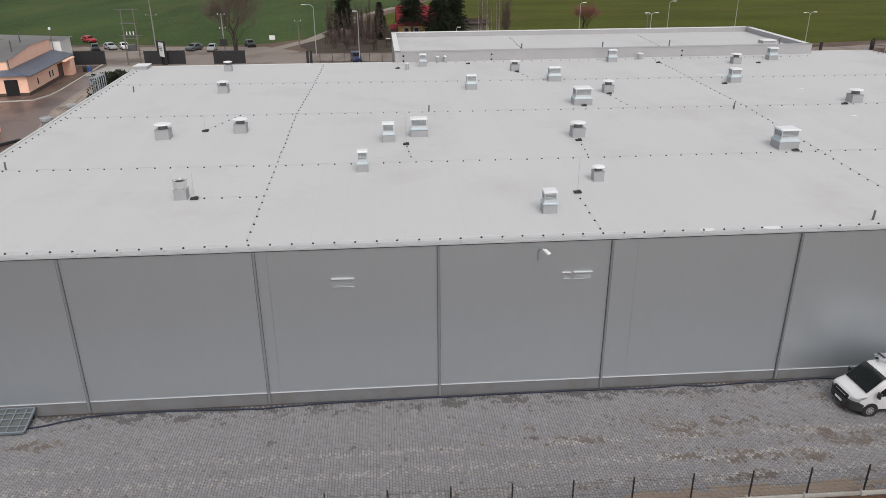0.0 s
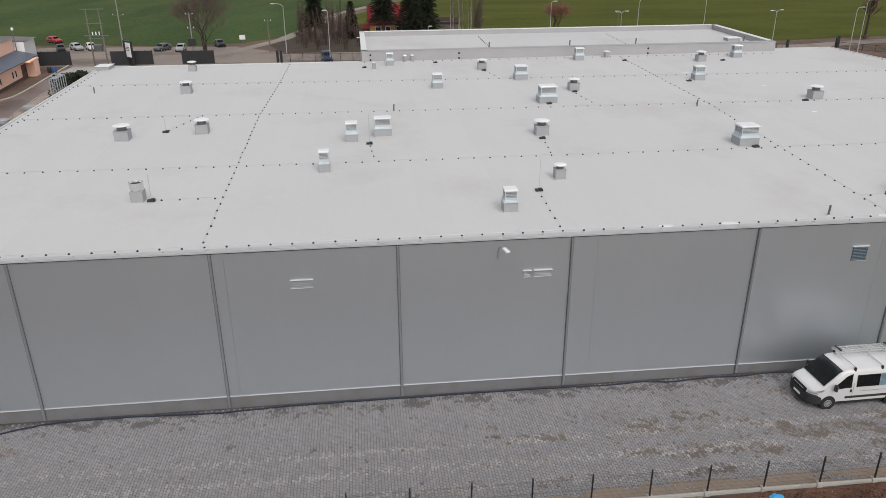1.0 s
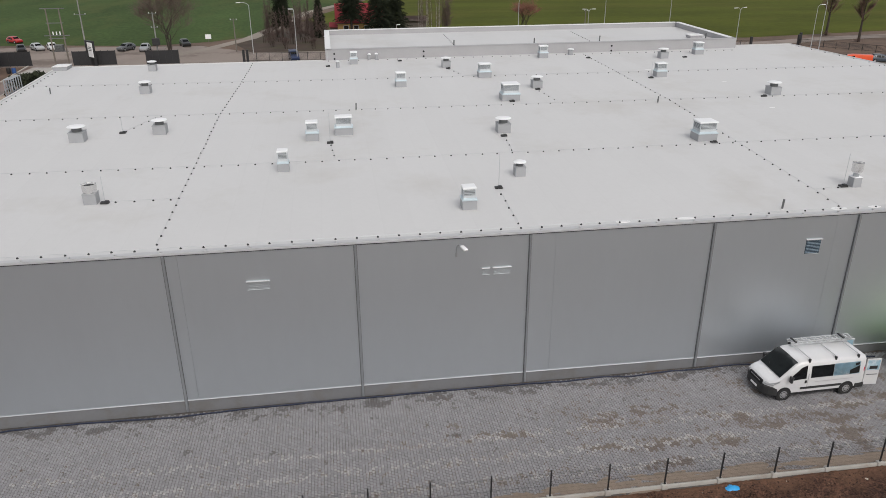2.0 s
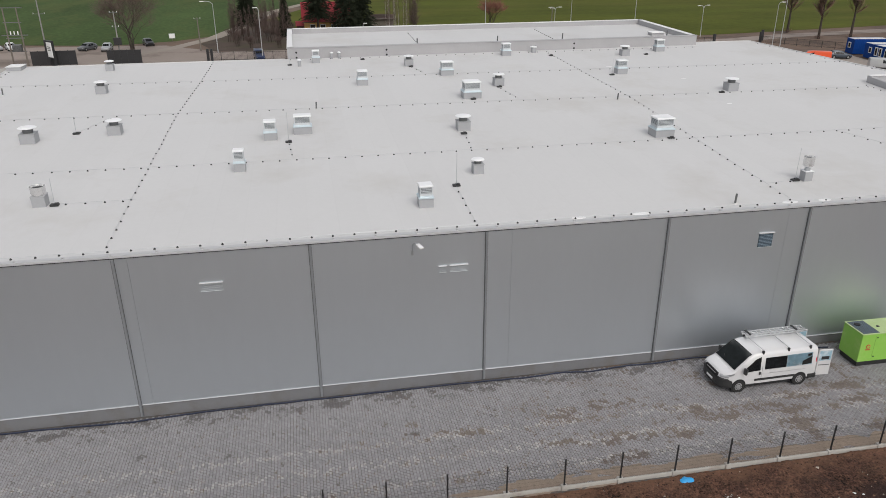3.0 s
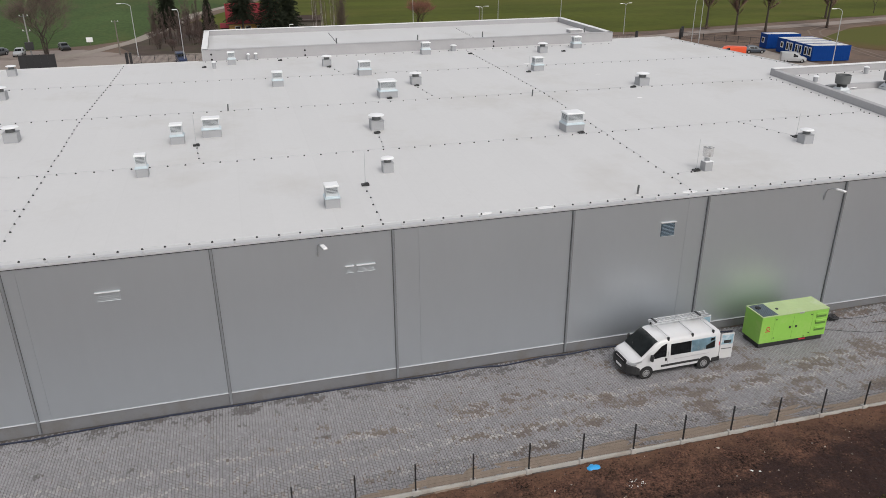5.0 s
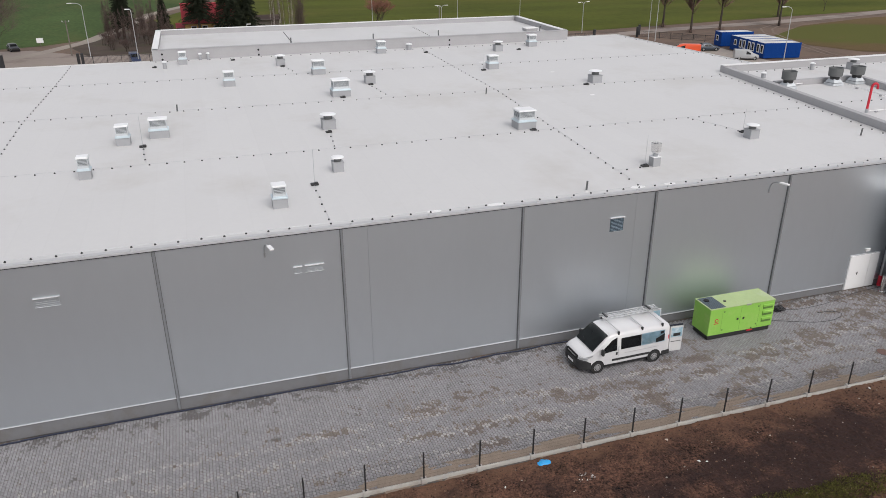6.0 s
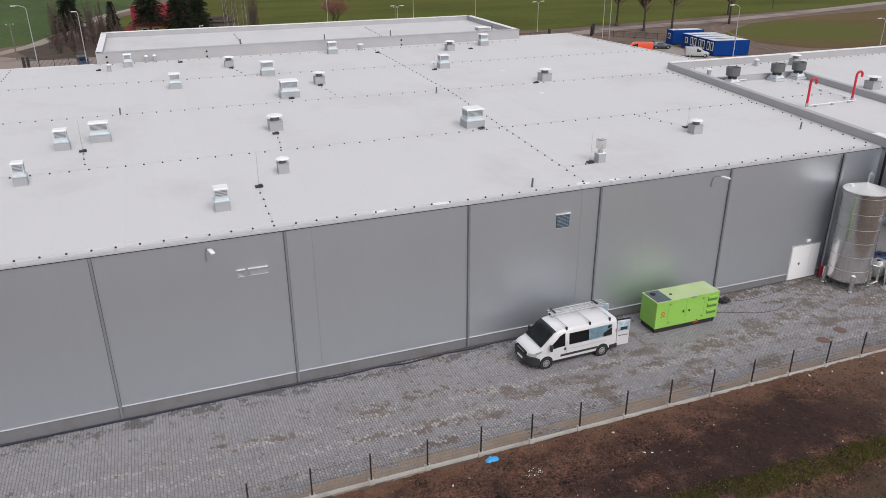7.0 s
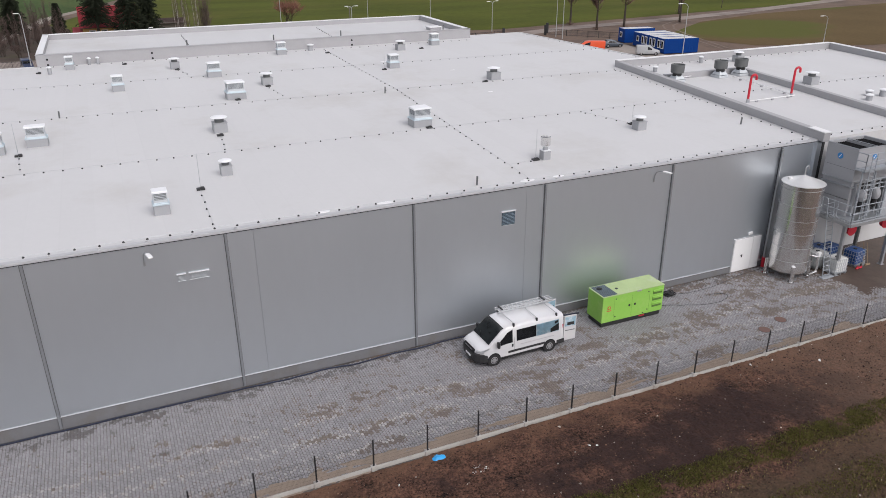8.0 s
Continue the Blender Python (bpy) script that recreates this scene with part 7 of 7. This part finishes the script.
BUSH = mat("evergreen_bush", (0.030, 0.036, 0.021), 0.9, vary=0.3, big=0.6, fine=5, bump=0, island=0.5, spec=0.2)


def bare_tree(x, y, h, seed, label="bare deciduous tree with a fine network of twigs", spread=0.62, stems=1, bark=None, twig=None, depth=5, trunk=0.26, girth=1.0):
    rng = random.Random(seed)
    t = thing("bare_tree", pose(x, y, 0), label, "tree", "bare trees")
    wood, fine = NB(), [[], []]

    def twigs_at(p, d, n, length):
        for _ in range(n):
            q = (d + Vector((rng.uniform(-1, 1), rng.uniform(-1, 1), rng.uniform(-0.4, 1))) * 0.75).normalized()
            e = p + q * length * rng.uniform(0.4, 1.2)
            s = q.orthogonal().normalized() * 0.009
            k = len(fine[0])
            fine[0].extend([tuple(p - s), tuple(p + s), tuple(e)])
            fine[1].append((k, k + 1, k + 2))
            for _ in range(2):
                b = p.lerp(e, rng.uniform(0.3, 0.9))
                w = (q + Vector((rng.uniform(-1, 1), rng.uniform(-1, 1), rng.uniform(-0.3, 1)))).normalized()
                k = len(fine[0])
                fine[0].extend([tuple(b - s * 0.7), tuple(b + s * 0.7), tuple(b + w * length * 0.4)])
                fine[1].append((k, k + 1, k + 2))

    def grow(p, d, length, r, level):
        e = p + d * length
        cyl(wood, p, e, r, r * 0.6, 6 if level < 2 else 4, caps=False)
        if level == 0:
            twigs_at(p + d * 0.3, Vector((0, 0, 1)), 14, 1.2)
        if level >= 1:
            twigs_at(p.lerp(e, 0.6), d, 3, h * 0.09)
        if level >= depth:
            twigs_at(e, d, 5, h * 0.10)
            return
        for i in range(3 if level < 3 else 2):
            a = rng.uniform(0, 2 * math.pi)
            side = Vector((math.cos(a), math.sin(a), 0))
            q = (d * 1.0 + side * spread * rng.uniform(0.5, 1.3) + Vector((0, 0, 0.15))).normalized()
            grow(p.lerp(e, rng.uniform(0.55, 1.0)) if i else e, q, length * rng.uniform(0.62, 0.86), r * (0.42 if i else 0.6), level + 1)

    for s in range(stems):
        off = Vector((rng.uniform(-0.6, 0.6), rng.uniform(-0.6, 0.6), 0)) if stems > 1 else Vector()
        lean = Vector((rng.uniform(-0.12, 0.12), rng.uniform(-0.12, 0.12), 1)).normalized()
        grow(off, lean, h * trunk * rng.uniform(0.85, 1.1), (h * 0.010 + 0.03) * (0.45 if bark is BIRCHBARK else girth), 0)
    part("trunk", wood, bark or BARK, t, smooth=True)
    m = bpy.data.meshes.new("mesh")
    m.from_pydata(fine[0], [], fine[1])
    m.materials.append(twig or TWIGS)
    c = new("crown", m)
    c.parent = t
    tagged(c, kind="stuff")
    return t


def slender_tree(x, y, h, seed, stems, label, bark, twig, width=1.6, reach=0.9):
    """A clump of thin straight stems with short rising side twigs."""
    rng = random.Random(seed)
    t = thing("slender_tree", pose(x, y, 0), label, "tree", "slender bare trees")
    v, f = [], []
    for _ in range(stems):
        wood = NB()
        a = rng.uniform(0, 6.28)
        p = Vector((math.cos(a), math.sin(a), 0)) * rng.uniform(0.1, 0.35) * width
        lean = Vector((p.x * 0.35 + rng.uniform(-0.25, 0.25), p.y * 0.35 + rng.uniform(-0.25, 0.25), 0))
        tall = h * rng.uniform(0.65, 1.05)
        pts = [p + lean * (k / 6) ** 1.3 * 2.2 + Vector((rng.uniform(-0.06, 0.06), rng.uniform(-0.06, 0.06), tall * k / 6)) for k in range(7)]
        for k in range(6):
            cyl(wood, pts[k], pts[k + 1], 0.05 * (1 - k / 6.6), 0.05 * (1 - (k + 1) / 6.6), 6, caps=False)
        for i in range(64):
            u = 0.9 + 5.0 * i / 64
            q = pts[int(u)].lerp(pts[min(6, int(u) + 1)], u - int(u))
            a = rng.uniform(0, 6.28)
            d = Vector((math.cos(a), math.sin(a), rng.uniform(0.6, 1.7))).normalized()
            length = reach * rng.uniform(0.5, 1.3) * (1.25 - u / 7)
            e = q + d * length
            for b0, b1, w in [(q, e, 0.016)] + [(q.lerp(e, rng.uniform(0.2, 0.9)), e + Vector((rng.uniform(-1, 1), rng.uniform(-1, 1), rng.uniform(-0.2, 0.8))) * 0.5 * length, 0.012) for _ in range(9)]:
                side = (b1 - b0).orthogonal().normalized() * w
                c = len(v)
                v.extend([tuple(b0 - side), tuple(b0 + side), tuple(b1)])
                f.append((c, c + 1, c + 2))
        part("trunk", wood, bark, t, smooth=True)
    m = bpy.data.meshes.new("mesh")
    m.from_pydata(v, [], f)
    m.materials.append(twig)
    c = new("crown", m)
    c.parent = t
    tagged(c, kind="stuff")


def avenue_tree(x, y, h, seed):
    """A roadside tree: one straight trunk, steep side branches and a haze of fine twigs."""
    rng = random.Random(seed)
    t = thing("avenue_tree", pose(x, y, 0), "bare roadside tree with a straight trunk and fine reddish twigs", "tree", "trees along the road")
    wood, v, f = NB(), [], []
    spine = [Vector((0.15 * rng.uniform(-1, 1) * k / 8, 0.15 * rng.uniform(-1, 1) * k / 8, h * k / 8)) for k in range(9)]
    for k in range(8):
        cyl(wood, spine[k], spine[k + 1], 0.32 * (1 - k / 8.6), 0.32 * (1 - (k + 1) / 8.6), 8, caps=False)

    def whisk(p, d, n, length):
        for _ in range(n):
            q = (d + Vector((rng.uniform(-1, 1), rng.uniform(-1, 1), rng.uniform(-0.3, 0.9))) * 0.6).normalized()
            s = q.orthogonal().normalized() * 0.026
            c = len(v)
            v.extend([tuple(p - s), tuple(p + s), tuple(p + q * length * rng.uniform(0.4, 1.2))])
            f.append((c, c + 1, c + 2))

    for i in range(46):
        u = 0.36 + 0.62 * i / 46
        p = spine[min(7, int(u * 8))].lerp(spine[min(7, int(u * 8)) + 1], u * 8 - min(7, int(u * 8)))
        a = rng.uniform(0, 6.28)
        d = Vector((math.cos(a), math.sin(a), rng.uniform(0.8, 1.9))).normalized()
        length = h * (0.31 - 0.19 * u) * rng.uniform(0.7, 1.2)
        e = p + d * length
        if i % 2 == 0:
            cyl(wood, p, e, 0.030 * (1.1 - u), 0.008, 4, caps=False)
        for k in range(6):
            whisk(p.lerp(e, 0.25 + 0.15 * k), d, 22, 0.7 + length * 0.42)
    for _ in range(26):
        whisk(Vector((rng.uniform(-0.9, 0.9), rng.uniform(-0.9, 0.9), 0.1)), Vector((0, 0, 1)), 9, 1.2)
    part("trunk", wood, BARK, t, smooth=True)
    m = bpy.data.meshes.new("mesh")
    m.from_pydata(v, [], f)
    m.materials.append(ROADTWIGS)
    c = new("crown", m)
    c.parent = t
    tagged(c, kind="stuff")


def spruce(x, y, h, r, seed, label="dark green spruce with drooping branches", low=0.08):
    rng = random.Random(seed)
    t = thing("spruce", pose(x, y, 0), label, "tree", "spruces by the house")
    part("trunk", cyl(NB(), (0, 0, 0), (0, 0, h * 0.97), 0.05 * r + 0.12, 0.02, 8), BARK, t)
    v, f = [], []
    levels = int(h * 3.2)
    for i in range(levels):
        z = h * (low + (1 - low) * i / levels)
        reach = 1.2 * r * (1 - (z / h)) ** 0.85 * rng.uniform(0.7, 1.15) + 0.12
        n = 9
        for j in range(n):
            a = 2 * math.pi * (j + rng.random()) / n
            length = reach * rng.uniform(0.6, 1.15)
            for k in range(10):
                d = length * ((k + 0.5) / 10) ** 0.75
                px, py, pz = d * math.cos(a), d * math.sin(a), z - d * 0.28 + rng.uniform(-0.1, 0.1)
                for _ in range(7):
                    b = a + rng.uniform(-1.1, 1.1)
                    out = Vector((math.cos(b), math.sin(b), rng.uniform(-0.9, 0.15))) * rng.uniform(0.22, 0.6)
                    p = Vector((px + rng.uniform(-0.12, 0.12), py + rng.uniform(-0.12, 0.12), pz))
                    side = out.orthogonal().normalized() * rng.uniform(0.03, 0.075)
                    c = len(v)
                    v.extend([tuple(p - side), tuple(p + side), tuple(p + out)])
                    f.append((c, c + 1, c + 2))
    m = bpy.data.meshes.new("mesh")
    m.from_pydata(v, [], f)
    m.materials.append(NEEDLES)
    c = new("crown", m)
    c.parent = t
    tagged(c, kind="stuff")
    return t


def shrub(x, y, h, r, seed, material, label):
    rng = random.Random(seed)
    t = thing("shrub", pose(x, y, 0), label, "shrub", "shrubs")
    bm = NB()
    for i in range(12):
        a = rng.uniform(0, 6.28)
        cyl(bm, (0.1 * math.cos(a), 0.1 * math.sin(a), 0), (r * 0.7 * math.cos(a), r * 0.7 * math.sin(a), h * rng.uniform(0.5, 0.9)), 0.04, 0.01, 5)
    part("stems", bm, BARK, t)
    v, f = [], []
    for _ in range(9000):
        a, b = rng.uniform(0, 6.28), rng.random() ** 0.5
        z = h * rng.uniform(0.05, 1.0)
        rr = r * b * (1.0 - 0.55 * (z / h) ** 2) * (1 + 0.35 * math.sin(a * 3 + seed))
        p = Vector((rr * math.cos(a), rr * math.sin(a), z))
        s = rng.uniform(0.08, 0.24)
        k = len(v)
        v.extend([tuple(p + Vector((rng.uniform(-s, s), rng.uniform(-s, s), rng.uniform(-s, s)))) for _ in range(3)])
        f.append((k, k + 1, k + 2))
    m = bpy.data.meshes.new("mesh")
    m.from_pydata(v, [], f)
    m.materials.append(material)
    c = new("leaves", m)
    c.parent = t
    tagged(c, kind="stuff")


bare_tree(-33.2, 128.7, 21.0, 2, stems=4, spread=0.85, depth=5, trunk=0.19, girth=0.62)
THICKET = "thin leafless trees standing close together in the scrub"
for i, (x, y, h, n) in enumerate(((-14.0, 149.0, 9.0, 4), (-11.4, 143.0, 8.5, 5), (-8.6, 138.0, 8.0, 6), (-6.8, 146.0, 9.5, 5), (-4.4, 139.0, 7.5, 5), (-2.6, 148.0, 8.5, 4), (-1.0, 134.0, 6.0, 4), (-15.2, 152.5, 8.5, 6), (-13.0, 155.0, 8.0, 6), (-7.6, 158.0, 8.5, 6), (-5.6, 154.0, 9.0, 6), (-9.0, 150.5, 7.0, 5))):
    slender_tree(x, y, h, 60 + i, n, THICKET, BARK, TWIGS, 2.2)
for i, (x, y, h, n) in enumerate(((21.6, 150.0, 13.0, 4), (23.8, 150.5, 12.5, 4), (25.6, 150.0, 12.0, 3))):
    slender_tree(x, y, h, 80 + i, n, "slender birches with white bark and bare twigs", BIRCHBARK, TWIGS, 2.4)
slender_tree(28.0, 152.0, 11.0, 13, 9, THICKET, BARK, TWIGS, 2.6, 1.3)
bare_tree(46.9, 150.0, 10.5, 14, "round bare tree with reddish twigs", 0.8, 5, BARK, REDTWIGS, 5, 0.24, 0.7)
avenue_tree(115.5, 131.6, 12.0, 15)
avenue_tree(115.0, 119.4, 11.0, 16)
avenue_tree(123.5, 119.9, 12.5, 17)
avenue_tree(144.0, 123.3, 11.5, 18)
avenue_tree(160.0, 142.0, 10.5, 19)
bare_tree(184.0, 150.0, 8.5, 20)
spruce(-11.2, 150.0, 13.0, 3.4, 1, low=0.24)
spruce(-2.7, 150.0, 8.6, 1.9, 2)
spruce(4.9, 148.5, 17.0, 4.3, 3, low=0.27)
spruce(11.2, 148.0, 15.5, 3.9, 4)
spruce(15.2, 149.5, 16.0, 3.7, 5)
shrub(-29.6, 47.5, 9.3, 2.3, 3, BUSH, "tall dark evergreen shrub beside the hall")
shrub(-31.4, 49.0, 8.9, 2.3, 4, BUSH, "tall dark evergreen shrub beside the hall")
EARTH = mat("scrub_earth", (0.055, 0.036, 0.026), 0.95, vary=0.6, big=0.3, fine=2.5, bump=0.5, bump_scale=4, tint=(0.055, 0.050, 0.022), amount=0.8, tint_scale=0.16)
sheet("scrub_ground", [(-17, 128), (0, 122), (0.5, 160), (-6, 190), (-11, 180), (-15.5, 156), (-21, 140)], -0.005, EARTH, "dark bare earth with scrub behind the road", "scrub ground")
for i, (x, y, h) in enumerate(((-12.5, 134.0, 3.2), (-9.6, 131.0, 2.8), (-6.0, 140.0, 3.6), (-3.6, 129.5, 2.6), (-14.6, 142.0, 3.4))):
    bare_tree(x, y, h, 40 + i, "leafless scrub of thin brown stems", 0.75, 4, BARK, TWIGS, 4, 0.3)
sheet("cabin_yard", [(84, 58), (103, 58), (102.8, 81), (104.9, 95), (100.6, 99.4), (93, 104), (84, 104)], -0.015, PALEYARD, "pale grey gravelled yard before the site cabins", "yard")

# ---- paving stones ----
PW, PD, PH = 0.138, 0.2, 0.02


def stone_mesh(w, d, h):
    """A block with cut corners, so that small pockets of sand show where four blocks meet."""
    def loop(a, b, c, z):
        return [(-a + c, -b, z), (a - c, -b, z), (a, -b + c, z), (a, b - c, z), (a - c, b, z), (-a + c, b, z), (-a, b - c, z), (-a, -b + c, z)]
    v = loop(w / 2 - 0.004, d / 2 - 0.004, 0.018, -h) + loop(w / 2 - 0.012, d / 2 - 0.021, 0.027, 0)
    f = [tuple(range(8, 16))] + [(i, (i + 1) % 8, 8 + (i + 1) % 8, 8 + i) for i in range(8)]
    return v, f


sv, sf = stone_mesh(PW, PD, PH)
pave = thing("pavement", pose(0, 0, 0), "grey concrete block paving with sand-filled joints", "pavement", kind="structure")
LAYERS = ("dirt", "damp", "worn")
singles = []
for k in range(4):
    me_one = bpy.data.meshes.new("mesh")
    me_one.from_pydata(sv, [], sf)
    me_one.materials.append(PAVERONE)
    for layer in range(3):
        at = me_one.attributes.new(LAYERS[layer], "FLOAT", "FACE")
        at.data.foreach_set("value", [0.62 if k == layer + 1 else 0.0] * len(sf))
    singles.append(me_one)
rng = np.random.RandomState(3)
cols, rows_n = int(96 / PW), int(8.6 / PD) + 1
pv = np.array(sv)
allv, allf, marks = [], [], [[], [], []]
near = 0
for i in range(cols):
    x = -34 + i * PW
    shift = (i % 2) * PD * 0.5
    for j in range(rows_n):
        y = -8.6 + j * PD + shift
        if y > -0.1:
            continue
        dz = rng.uniform(-0.003, 0.003)
        soiling = stain(x, y)
        if 11.0 <= x < 14.6 and -8.3 < y < -5.8 and near < 300:
            near += 1
            piece("paving_stone", singles[soiling.index(max(soiling)) + 1 if max(soiling) > 0.4 else 0], pave, pose(x, y, dz, rng.uniform(-0.6, 0.6), rng.uniform(-0.6, 0.6), rng.uniform(-1, 1)))
            continue
        k = len(allv) * 16
        tx, ty = rng.uniform(-0.014, 0.014, 2)
        q = pv.copy()
        q[:, 2] += dz + q[:, 0] * tx + q[:, 1] * ty
        q[:, 0] += x + rng.uniform(-0.004, 0.004)
        q[:, 1] += y
        allv.append(q)
        allf += [tuple(k + n for n in f) for f in sf]
        for layer in range(3):
            marks[layer] += [soiling[layer]] * len(sf)
me = bpy.data.meshes.new("mesh")
me.from_pydata(np.concatenate(allv).tolist(), [], allf)
me.materials.append(PAVER)
for layer in range(3):
    me.attributes.new(LAYERS[layer], "FLOAT", "FACE").data.foreach_set("value", marks[layer])
rest = new("paving_stones", me)
rest.parent = pave
tagged(rest, "grey concrete paving stones", kind="stuff")
